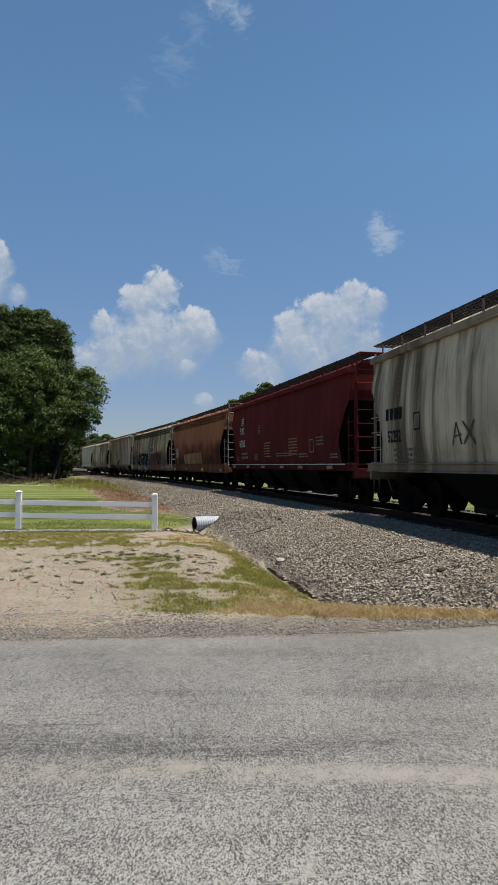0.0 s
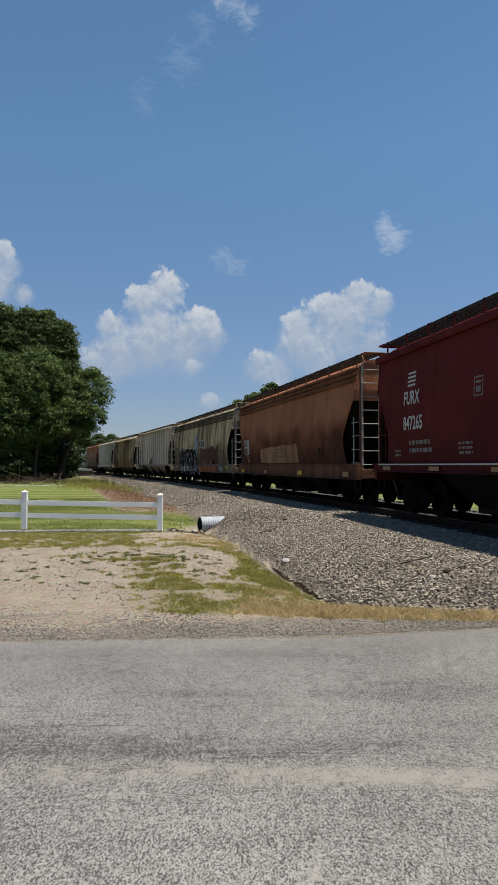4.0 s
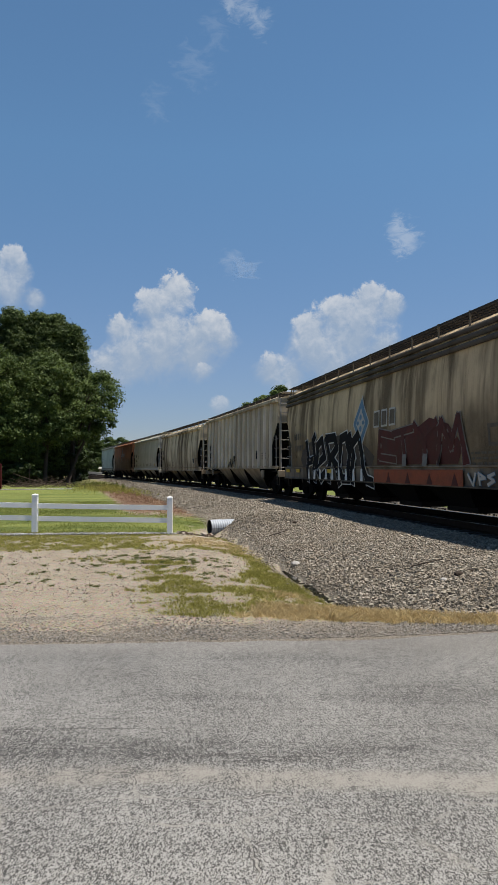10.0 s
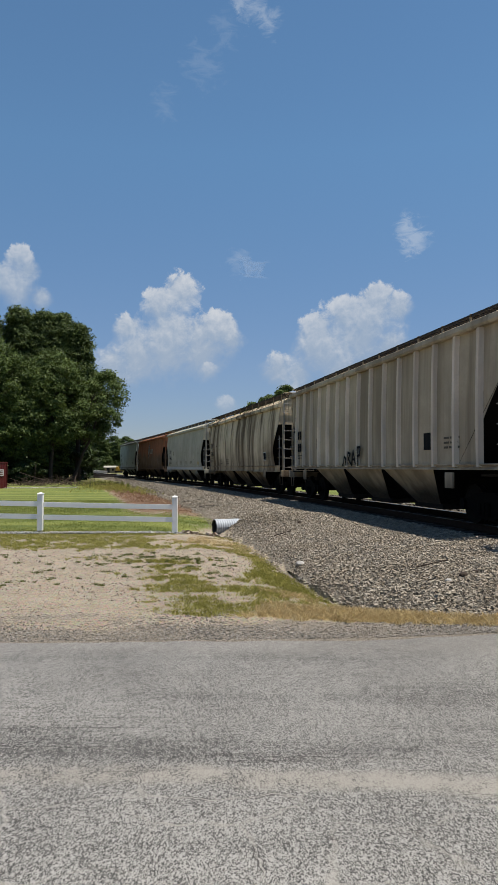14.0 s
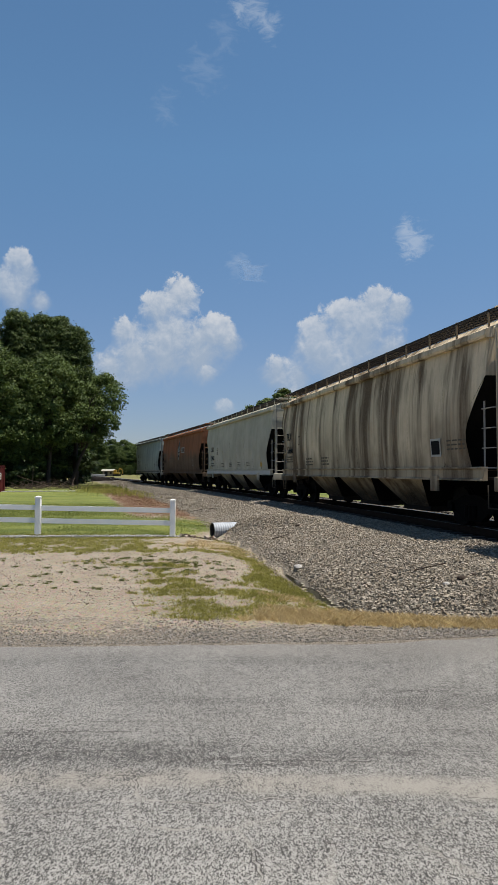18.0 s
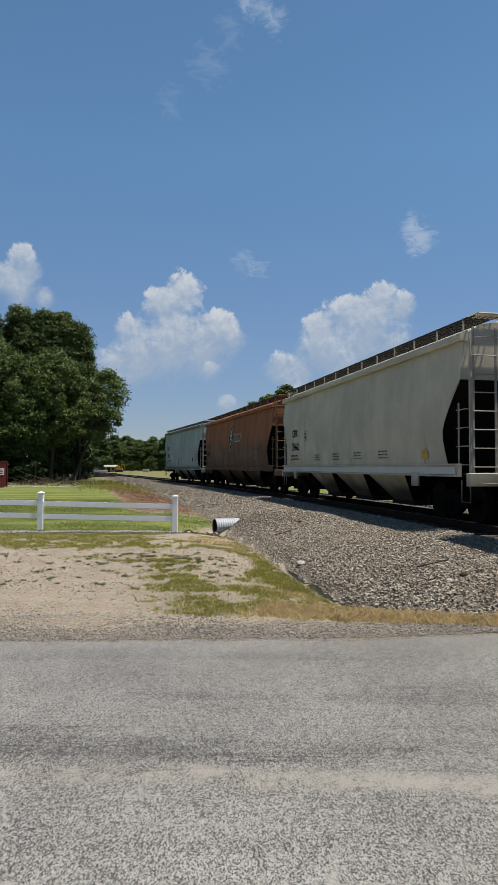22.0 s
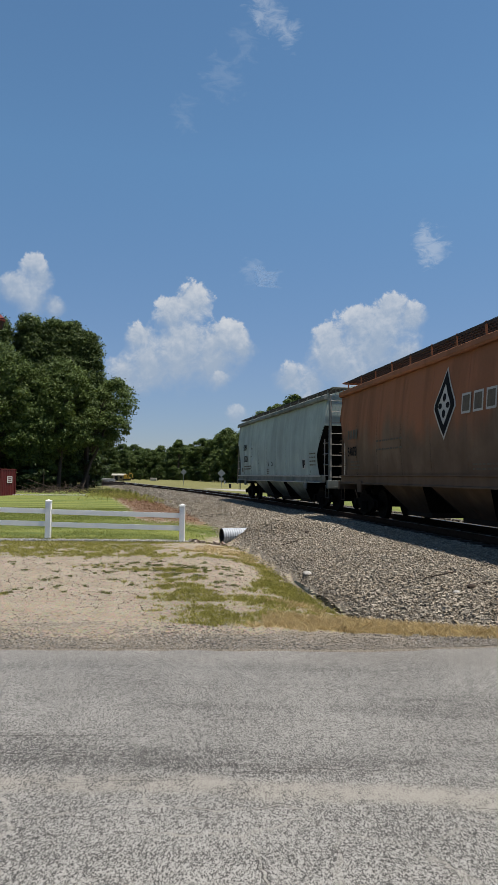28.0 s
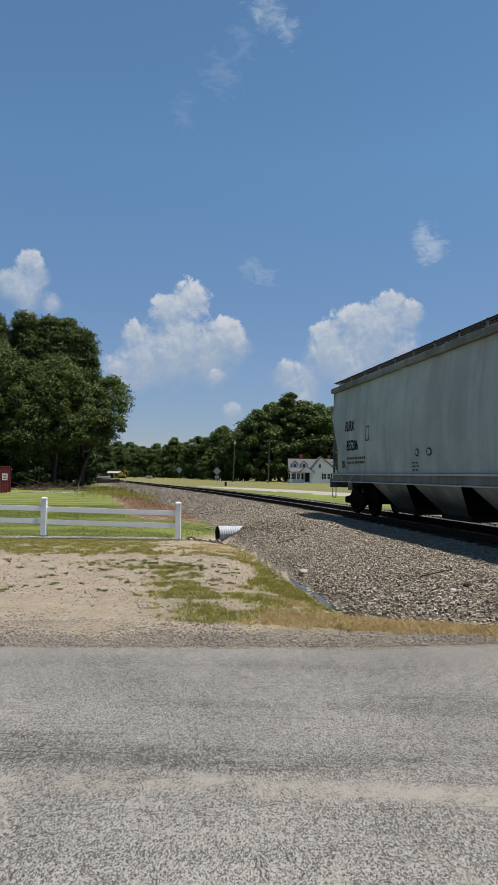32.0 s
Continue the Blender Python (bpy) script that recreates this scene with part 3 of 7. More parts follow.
def lay_ballast():
    rng = np.random.default_rng(5)
    grey = stone_material("ballast_stone", (0.142, 0.122, 0.095), (0.390, 0.343, 0.272), (0.205, 0.160, 0.112))
    pts, size = [], []
    for s0, s1, dens, r0, r1 in ((-11, 3, 980, 0.011, 0.027), (3, 14, 800, 0.014, 0.032), (14, 28, 190, 0.022, 0.042), (28, 48, 50, 0.034, 0.056), (48, 85, 14, 0.05, 0.07)):
        count = int((s1 - s0) * 5.6 * dens)
        s, d = rng.uniform(s0, s1, count), rng.uniform(1.30, 6.5, count)
        keep = d < toe_at(s) + rng.normal(0.0, 0.14, count) + 0.10 + 0.16 * smooth(s, -9, -6) * smooth(s, 10, 6)
        s, d = s[keep], d[keep]
        x, y, h = np.interp(s, S_ALL, TRACK_X), np.interp(s, S_ALL, TRACK_Y), heading_at(s)
        pts.append(np.column_stack([x - np.cos(h) * d, y - np.sin(h) * d]))
        size.append(rng.uniform(r0, r1, len(s)) * rng.choice([0.8, 1.0, 1.35], len(s)))
    pts, size = np.concatenate(pts), np.concatenate(size)
    keep = pts[:, 1] > np.interp(pts[:, 0], [0.5, 1.5, 3.5], [7.95, 7.85, 7.42]) + rng.normal(0, 0.06, len(pts))
    stones("ballast", "grey crushed-stone ballast sloping from the track to the ditch", pts[keep], size[keep], grey, rng=rng)
    count = 9000
    s, d = rng.uniform(-10, 60, count), rng.uniform(-2.2, 1.35, count)
    x, y, h = np.interp(s, S_ALL, TRACK_X), np.interp(s, S_ALL, TRACK_Y), heading_at(s)
    # stones between the sleepers are darker than the outer ballast
    dark = stone_material("oily_ballast", (0.015, 0.014, 0.012), (0.057, 0.051, 0.043), (0.037, 0.029, 0.021))
    stones("ballast", "dark crushed stone between the railway sleepers", np.column_stack([x - np.cos(h) * d, y - np.sin(h) * d]), rng.uniform(0.03, 0.06, count), dark, rng=rng)
    # loose gravel along the road and over the sandy lot
    pebble = stone_material("loose_gravel", (0.120, 0.109, 0.096), (0.326, 0.299, 0.261), (0.240, 0.201, 0.155))
    count = 15000
    x = rng.uniform(-4.5, 4.6, count)
    y = 6.56 + 0.05 * x + np.abs(rng.normal(0, 1.0, count)) * np.interp(x, [-4.5, -2.6, -1.2, 0.0, 4.6], [0.40, 0.62, 0.58, 0.36, 0.30]) + 0.11 * np.maximum(0, x - 1) ** 1.3
    stones("loose_gravel", "grey loose gravel along the road edge", np.column_stack([x, y]), rng.uniform(0.005, 0.016, count), pebble, rng=rng)
    count = 16000
    x, y = rng.uniform(-6.5, 0.6, count), 6.9 + 7.5 * rng.uniform(0, 1, count) ** 1.5
    keep = cover(x, y)[0] < 0.5
    tan = stone_material("sandy_stones", (0.150, 0.124, 0.098), (0.335, 0.290, 0.235), (0.235, 0.185, 0.135))
    stones("loose_gravel", "small stones scattered over the sandy lot", np.column_stack([x, y])[keep], (0.003 + 0.013 * rng.uniform(0, 1, count) ** 3)[keep], tan, rng=rng)



def lay_rails():
    steel = Nodes("rail_steel", 0.45, 0.0, 0.03)
    web = steel.mix(steel.noise(9, 4), (0.055, 0.032, 0.021), (0.020, 0.013, 0.010))
    top = steel.step(steel.xyz()[2], RAIL_Z - 0.006, RAIL_Z - 0.002)
    steel.put(steel.bsdf.inputs["Metallic"], steel.math("MULTIPLY", top, 0.9))
    rail_mat = steel.colour(steel.mix(top, web, (0.42, 0.41, 0.40)), steel.step(top, 0, 1, 0.85, 0.3))
    wood = Nodes("creosoted_sleeper", 0.9)
    grain = wood.noise(7, 5, 0.7, wood.place((0.3, 4, 4)))
    tie_mat = wood.colour(wood.mix(wood.step(grain, 0.3, 0.7), (0.020, 0.016, 0.014), (0.075, 0.060, 0.050)))
    line = thing("railway_track", "rusty steel rails on dark wooden sleepers in crushed stone", "railway track", kind="structure")
    prof = [(-0.07, 0.0), (0.07, 0.0), (0.07, 0.012), (0.012, 0.03), (0.012, 0.13), (0.036, 0.14), (0.036, 0.165), (0.028, 0.172), (-0.028, 0.172), (-0.036, 0.165), (-0.036, 0.14), (-0.012, 0.13), (-0.012, 0.03), (-0.07, 0.012)]
    ss = list(np.arange(-40, 90, 1.5)) + list(np.arange(90, 400, 8))
    for off in (0.755, -0.755):
        g = Geo()
        rows = [[track_point(s, off + u, RAIL_Z - 0.172 + v) for u, v in prof + prof[:1]] for s in ss]
        g.grid(rows)
        part("rail", g, rail_mat, line)
    g = Geo().box(0, 0, 0, 0.23, 2.6, 0.18)
    me = g.mesh("sleeper")
    me.materials.append(tie_mat)
    rnd = random.Random(3)
    for i in range(232):
        s = -20 + i * 0.53
        ob = new("sleeper", me)
        ob.parent = line
        ob.matrix_basis = Matrix.Translation(track_point(s, rnd.uniform(-0.04, 0.04), RAIL_Z - 0.172 - 0.095 + rnd.uniform(-0.008, 0.004))) @ pose(0, 0, 0, 0, 0, 90 + math.degrees(float(heading_at(s))) + rnd.uniform(-1, 1))
    g = Geo()
    for i in range(120):
        s = 103 + i * 1.06
        g.box(0, 0, 0, 0.3, 2.6, 0.18, None)
        m = Matrix.Translation(track_point(s, 0, RAIL_Z - 0.267)) @ pose(0, 0, 0, 0, 0, 90 + math.degrees(float(heading_at(s))))
        g.v[-16:] = [tuple(m @ Vector(p)) for p in g.v[-16:]]
    far = part("sleeper", g, tie_mat, line)
    tagged(far, kind="stuff")


lay_ground()
lay_road()
lay_cracks()
lay_rails()
lay_ballast()


# ---- the train ----
TRAIN_COEF = (-65.457, -70.812, 2.356, 2.610, -1.352, -1.357)


def train_s(t):
    """Place along the line of the leading end of the second wagon."""
    u = (t - 16) / 16
    return sum(c * u ** i for i, c in enumerate(TRAIN_COEF)) + 0.32 + 0.45 * max(0.0, 1 - t / 6) ** 2


def half_width(z, bulge):
    """Half the wagon's width at a height: gently bowed sides."""
    k = (z - 1.15) / (4.2 - 1.15)
    return 1.40 + bulge * math.sin(math.pi * min(1, max(0, 0.12 + 0.86 * k))) + 0.03 * (1 - k)


class Wagon:
    def __init__(self, length, paint, sill_paint, label, bulge=0.16, top=4.13, cut=0.80, knee=3.25, ridges=1, deep=False, posts=False, seams=9, bays=3, rounded=1.0):
        self.length, self.paint, self.sill_paint, self.label = length, paint, sill_paint, label
        self.bulge, self.top, self.cut, self.knee = bulge, top, cut, knee
        self.ridges, self.deep, self.posts, self.seams, self.bays, self.round = ridges, deep, posts, seams, bays, rounded
        self.half = length / 2 - 0.62            # end sill
        self.body = self.half - 0.32             # side sheets at the roof
        self.low = 1.25 if deep else 1.30

    def reach(self, z):
        """How far the side sheets run from the middle at a height."""
        k = min(1.0, max(0.0, (self.knee - z) / (1.05 if self.round else 1.35)))
        back = min(1.0, max(0.0, (self.knee - 1.35 - z) / 0.8))
        return self.body - self.cut * k ** 0.9 + 0.22 * back * self.round

    def width(self, z):
        return half_width(z, self.bulge)


def lettering(text, size, material, parent, wagon, x, z, name="lettering", label="", squeeze=0.8):
    """Painted characters laid on the viewer's side of a wagon."""
    curve = bpy.data.curves.new("lettering", "FONT")
    curve.body, curve.size, curve.align_x = text, size, "LEFT"
    curve.resolution_u, curve.offset = 2, size * 0.022
    ob = bpy.data.objects.new("lettering", curve)
    scene.collection.objects.link(ob)
    bpy.context.view_layer.update()
    me = bpy.data.meshes.new_from_object(ob.evaluated_get(bpy.context.evaluated_depsgraph_get()))
    bpy.data.objects.remove(ob)
    for v in me.vertices:
        zz = z + v.co.y
        v.co = (x + v.co.x * squeeze, -wagon.width(zz) - 0.012, zz)
    me.materials.clear()
    return part(name, me, material, parent, label)


def bars(rows, material, parent, wagon, name="stencil", label=""):
    """Small unreadable stencils: bars of (x, z, width, height)."""
    g = Geo()
    for x, z, w, h in rows:
        cuts = max(1, int(w / 0.5))
        for i in range(cuts):
            a, b = x + w * i / cuts, x + w * (i + 1) / cuts
            g.add([(a, -wagon.width(z) - 0.012, z), (b, -wagon.width(z) - 0.012, z), (b, -wagon.width(z + h) - 0.012, z + h), (a, -wagon.width(z + h) - 0.012, z + h)], [(0, 1, 2, 3)])
    return tagged(part(name, g, material, parent, label, turn=False), kind="stuff" if len(rows) > 1 else "")


def shape(points, material, parent, wagon, name, label="", lift=0.012):
    """A flat painted outline (x, z) laid on the side, cut in strips to follow the bow."""
    bm = bmesh.new()
    face = bm.faces.new([bm.verts.new((x, 0, z)) for x, z in points])
    zs = [z for _, z in points]
    cut = min(zs) + 0.12
    while cut < max(zs) - 0.02:
        geom = bm.verts[:] + bm.edges[:] + bm.faces[:]
        bmesh.ops.bisect_plane(bm, geom=geom, plane_co=(0, 0, cut), plane_no=(0, 0, 1))
        cut += 0.12
    for v in bm.verts:
        v.co.y = -wagon.width(v.co.z) - lift
    me = bpy.data.meshes.new(name)
    bm.to_mesh(me)
    bm.free()
    return part(name, me, material, parent, label)


MAT = {}


def train_materials():
    # grimy gear, made near-black: shade under the wagons is put into the colour
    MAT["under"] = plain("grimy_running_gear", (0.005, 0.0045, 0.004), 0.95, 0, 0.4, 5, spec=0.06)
    # slope sheets and bay recesses: their deep shade is painted as near-black
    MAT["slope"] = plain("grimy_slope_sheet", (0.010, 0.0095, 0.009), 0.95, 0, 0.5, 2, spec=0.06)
    MAT["iron"] = plain("dark_rusty_iron", (0.022, 0.018, 0.015), 0.85, 0, 0.4, 8, spec=0.06)
    MAT["wheel"] = plain("wheel_steel", (0.008, 0.007, 0.006), 0.8, 0.0, 0.35, 9, spec=0.06)
    MAT["tread"] = plain("polished_tread", (0.38, 0.37, 0.36), 0.35, 0.9, 0.15, 9)
    MAT["mesh"] = plain("grating_steel", (0.05, 0.045, 0.042), 0.7, 0.2, 0.3, 9, spec=0.06)
    MAT["post"] = car_paint("worn_post_paint", (0.74, 0.64, 0.51), (0.32, 0.27, 0.21), streaks=0.5, rusty=0.02, low=0.2)
    MAT["chord"] = car_paint("sooty_chord_paint", (0.11, 0.098, 0.085), (0.05, 0.043, 0.036), streaks=0.6, rusty=0.03, low=0.1)
    MAT["ladder"] = plain("worn_ladder_paint", (0.33, 0.305, 0.27), 0.6, 0, 0.3, 7)
    MAT["galv"] = plain("galvanised_steel", (0.46, 0.46, 0.45), 0.55, 0.3, 0.2, 8)
    MAT["black"] = plain("black_stencil", (0.016, 0.016, 0.017), 0.9, 0, 0.2, 9, spec=0.04)
    MAT["white"] = plain("white_stencil", (0.47, 0.455, 0.42), 0.7, 0, 0.15, 9)
    MAT["yellow"] = plain("yellow_reflector", (0.55, 0.36, 0.05), 0.5, 0, 0.2, 9)
    MAT["orange"] = plain("orange_reflector", (0.42, 0.15, 0.05), 0.6, 0, 0.25, 9)


def side_sheet(w, x0, x1, side, zs):
    """One bowed side sheet, slightly pillowed between its seams."""
    rows = []
    for z in zs:
        lim = w.reach(z)
        a, b = max(-lim, min(lim, x0)), max(-lim, min(lim, x1))
        row = []
        for i in range(7):
            u = i / 6
            dent = 0.024 * (abs(2 * u - 1) ** 4)
            row.append((a + (b - a) * u, side * (w.width(z) - dent), z))
        rows.append(row)
    return Geo().grid(rows)


def make_wagon(w):
    car = thing("hopper_wagon", w.label, "freight wagon", "wagons of the freight train")
    P, S = w.paint, w.sill_paint
    zs = [w.low + (w.top - w.low) * i / 14 for i in range(15)]
    # far side, ends and roof as one shell
    g = Geo()
    g.grid([[(w.reach(z) * (2 * i / 8 - 1), w.width(z), z) for i in range(9)] for z in zs])
    low = [z for z in zs if z <= w.knee] + [w.knee]
    for end in (-1, 1):
        g.grid([[(end * (w.reach(z) - 0.004), w.width(z) * (2 * i / 6 - 1), z) for i in range(7)] for z in [w.knee] + [z for z in zs if z > w.knee]])
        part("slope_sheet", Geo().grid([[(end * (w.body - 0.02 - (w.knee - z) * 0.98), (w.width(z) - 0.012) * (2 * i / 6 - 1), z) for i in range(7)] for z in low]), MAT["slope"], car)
    roof = []
    for i in range(9):
        k = 2 * i / 8 - 1
        z = w.top + (4.57 - w.top) * math.sqrt(max(0, 1 - (abs(k) ** 3.2)))
        roof.append([(w.body * (2 * j / 10 - 1), k * w.width(w.top), z) for j in range(11)])
    g.grid(roof)
    for end in (-1, 1):
        g.add([(end * w.body, -w.width(w.top), w.top)] + [(end * w.body, row[0][1], row[0][2]) for row in roof], [tuple(range(10))])
    g.grid([[(w.reach(w.low) * (2 * i / 4 - 1), w.width(w.low) * k, w.low) for i in range(5)] for k in (-1, 1)])
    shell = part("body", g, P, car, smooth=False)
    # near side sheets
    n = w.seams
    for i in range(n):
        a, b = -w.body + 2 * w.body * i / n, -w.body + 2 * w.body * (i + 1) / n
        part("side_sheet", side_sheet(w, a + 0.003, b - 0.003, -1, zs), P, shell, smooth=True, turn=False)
    if w.posts:
        count = 15
        for i in range(count):
            x = -w.body + 0.95 + (2 * w.body - 1.9) * i / (count - 1)
            rows = [[(x - 0.09, -w.width(a) + 0.02, a), (x - 0.05, -w.width(a) - 0.09, a), (x + 0.05, -w.width(a) - 0.09, a), (x + 0.09, -w.width(a) + 0.02, a)] for a in zs]
            part("side_post", Geo().grid(rows), MAT["post"], shell, "paler worn side post")
    # top chord
    for side in (-1, 1):
        y = side * w.width(w.top)
        if w.ridges > 1:
            for i in range(w.ridges):
                z = w.top - 0.02 - 0.17 * i
                yy = side * (w.width(z) + 0.035)
                part("top_chord", Geo().rod((-w.body - 0.02, yy, z), (w.body + 0.02, yy, z), 0.062, 8), MAT["chord"] if w.paint.name.startswith("grimy") else S, car, smooth=True)
        else:
            part("top_chord", Geo().prism([(y - side * 0.05, w.top - 0.13), (y + side * 0.12, w.top - 0.13), (y + side * 0.15, w.top - 0.08), (y + side * 0.13, w.top + 0.04), (y - side * 0.05, w.top + 0.12)], "x", -w.body - 0.05, w.body + 0.05), S, car)
        # side sill
        z0 = (0.84 if w.ridges > 1 else 1.10) if w.deep else 1.24 if w.posts else 1.08
        y = side * (w.width(w.low) + 0.02)
        sill = part("side_sill", Geo().prism([(y - side * 0.12, z0), (y + side * 0.05, z0), (y + side * 0.05, z0 + 0.03), (y, z0 + 0.05), (y, w.low + 0.02), (y + side * 0.05, w.low + 0.04), (y + side * 0.05, w.low + 0.07), (y - side * 0.12, w.low + 0.08)], "x", -w.half if w.deep else -w.half + 0.5, w.half if w.deep else w.half - 0.5), S, car)
    # hatch trough and running boards
    part("roof_hatch", Geo().prism([(-0.42, w.top + 0.28), (0.42, w.top + 0.28), (0.40, w.top + 0.44), (0.2, w.top + 0.5), (-0.2, w.top + 0.5), (-0.40, w.top + 0.44)], "x", -w.body + 0.5, w.body - 0.5), P, car)
    zb = 4.64
    for side in (-1, 1):
        g = Geo()
        y0, y1 = side * 0.74, side * 1.30
        for k in range(5):
            y = y0 + (y1 - y0) * k / 4
            g.box(0, y, zb, 2 * w.body + 0.5, 0.025, 0.05)
        for k in range(int(w.body * 2 / 0.16)):
            g.box(-w.body + 0.08 + k * 0.16, (y0 + y1) / 2, zb, 0.02, 0.56, 0.04)
        board = part("running_board", g, MAT["mesh"], car, "dark steel grating walkway along the roof", turn=False)
        bracket = Geo().box(0, side * 1.30, (w.top + zb) / 2 + 0.02, 0.06, 0.025, zb - w.top + 0.04).mesh("bracket")
        for k in range(13):
            ob = part("bracket", bracket, S, board)
            ob.location.x = -w.body + 0.25 + (2 * w.body - 0.5) * k / 12
    for end in (-1, 1):
        g = Geo()
        for k in range(5):
            g.box(end * (w.body + 0.04 + 0.08 * k), 0, zb, 0.03, 2.5, 0.04)
        g.path([(end * w.body, -1.3, zb + 0.02), (end * (w.body + 0.40), -1.3, zb + 0.02), (end * (w.body + 0.40), 1.3, zb + 0.02), (end * w.body, 1.3, zb + 0.02)], 0.022)
        part("end_platform", g, S, car, turn=False)
        # end frame: corner posts, ladder, sill, steps
        xe = end * w.half
        part("end_sill", Geo().box(xe - end * 0.08, 0, 1.02, 0.16, 2.95, 0.30), S, car)
        part("deck", Geo().box(end * (w.half - 0.75), 0, 1.13, 1.35, 2.7, 0.05), MAT["iron"], car)
        for side in (-1, 1):
            y = side * 1.40
            part("corner_post", Geo().prism([(end * (w.half - 0.17), y - side * 0.07), (end * (w.half - 0.14), y - side * 0.07), (end * (w.half - 0.14), y), (end * (w.half - 0.17), y)], "z", 1.10, w.top + 0.05), S, car)
            g = Geo()
            for yy in (y - side * 0.07, y - side * 0.62):
                g.box(xe - end * 0.10, yy, 2.75, 0.03, 0.05, 3.3)
            rail = S if w.paint.name.split("_")[0] in ("maroon", "rusty") else MAT["ladder"]
            ladder = part("ladder", g, rail, car)
            for k in range(8):
                z = 1.30 + 0.41 * k
                part("rung", Geo().rod((xe - end * 0.08, y - side * 0.06, z), (xe - end * 0.08, y - side * 0.63, z), 0.014, 6), rail, ladder)
            g = Geo()
            for k in range(4):
                z = 1.35 + 0.41 * k
                g.path([(end * (w.half - 0.14), y + side * 0.02, z), (end * (w.half - 0.14), y + side * 0.07, z), (end * (w.half - 0.60), y + side * 0.07, z), (end * (w.half - 0.60), y - side * 0.02, z)], 0.012)
            g.rod((end * (w.half - 0.62), y, 1.15), (end * (w.half - 0.62), y, 2.75), 0.022, 6)
            part("grab_iron", g, rail, car, turn=False)
            g = Geo()
            x0, x1 = end * (w.half - 0.12), end * (w.half - 0.50)
            g.path([(x0, y, 1.0), (x0, y, 0.52), (x1, y, 0.52), (x1, y, 1.0)], 0.016)
            part("stirrup_step", g, S, car, turn=False)
        if w.ridges > 1:
            for side in (-1, 1):
                part("roof_rail", Geo().path([(xe + end * 0.05, side * 1.33, 4.0), (xe + end * 0.02, side * 1.30, 4.35), (xe - end * 0.25, side * 1.27, 4.62), (xe - end * 0.65, side * 1.27, 4.68)], 0.028), S, car, turn=False)
        # slope sheet struts in the open end
        g = Geo()
        for side in (-1, 1):
            g.rod((end * (w.half - 0.15), side * 0.35, 1.15), (end * (w.body - 0.1), side * 0.35, w.knee - 0.2), 0.05, 6)
        part("end_brace", g, MAT["under"], car, turn=False)
        part("coupler", Geo().box(end * (w.half + 0.28), 0, 0.86, 0.75, 0.22, 0.24).box(end * (w.half + 0.58), 0.05, 0.86, 0.30, 0.34, 0.30), MAT["iron"], car)
        g = Geo()
        g.path([(end * (w.half + 0.1), -0.45, 0.85), (end * (w.half + 0.35), -0.42, 0.45), (end * (w.half + 0.6), -0.30, 0.5)], 0.03)
        part("brake_hose", g, MAT["under"], car, turn=False)
        part("uncoupling_lever", Geo().path([(end * (w.half + 0.05), -1.3, 0.95), (end * (w.half + 0.08), -0.4, 0.92), (end * (w.half + 0.35), -0.15, 1.02)], 0.014), S, car, turn=False)
    # brake gear on one end
    g = Geo()
    for k in range(12):
        a, b = 2 * math.pi * k / 12, 2 * math.pi * (k + 1) / 12
        g.rod((w.half + 0.02, -0.2 + 0.27 * math.cos(a), 2.3 + 0.27 * math.sin(a)), (w.half + 0.02, -0.2 + 0.27 * math.cos(b), 2.3 + 0.27 * math.sin(b)), 0.018, 6)
    for k in range(3):
        a = 2 * math.pi * k / 3
        g.rod((w.half + 0.02, -0.2, 2.3), (w.half + 0.02, -0.2 + 0.27 * math.cos(a), 2.3 + 0.27 * math.sin(a)), 0.014, 6)
    part("brake_wheel", g, MAT["iron"], car, turn=False)
    part("air_reservoir", Geo().rod((-w.half + 0.35, 0.35, 1.42), (-w.half + 1.25, 0.35, 1.42), 0.2, 14), MAT["under"], car, smooth=False)
    # centre sill and hopper bays
    part("centre_sill", Geo().box(0, 0, 0.84, 2 * w.half - 0.2, 0.5, 0.46), MAT["under"], car)
    span = 2 * (w.half - 3.55)
    for i in range(w.bays):
        pitch = span / w.bays
        x = -span / 2 + pitch * (i + 0.5)
        top, bot = pitch * 0.49, pitch * 0.21
        yt, yb, zt, zb2 = w.width(w.low) - 0.05, 0.72, w.low, 0.34
        ring0 = [(x - top, -yt, zt), (x + top, -yt, zt), (x + top, yt, zt), (x - top, yt, zt)]
        ring1 = [(x - bot, -yb, zb2), (x + bot, -yb, zb2), (x + bot, yb, zb2), (x - bot, yb, zb2)]
        # bays under deep sills wear the shade-black skin instead of wagon paint
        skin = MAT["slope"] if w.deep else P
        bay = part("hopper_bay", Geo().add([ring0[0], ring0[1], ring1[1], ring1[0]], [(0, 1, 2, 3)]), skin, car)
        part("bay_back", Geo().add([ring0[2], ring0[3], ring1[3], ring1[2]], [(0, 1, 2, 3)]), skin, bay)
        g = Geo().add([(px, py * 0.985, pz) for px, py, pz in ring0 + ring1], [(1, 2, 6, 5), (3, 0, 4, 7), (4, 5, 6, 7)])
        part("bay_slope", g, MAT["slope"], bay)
        part("bay_rib", Geo().rod((x - top, -yt, zt), (x - bot, -yb, zb2), 0.025, 6), MAT["slope"], bay)
        part("outlet_gate", Geo().box(x, 0, 0.29, bot * 2 + 0.25, 1.45, 0.14), MAT["iron"], bay)
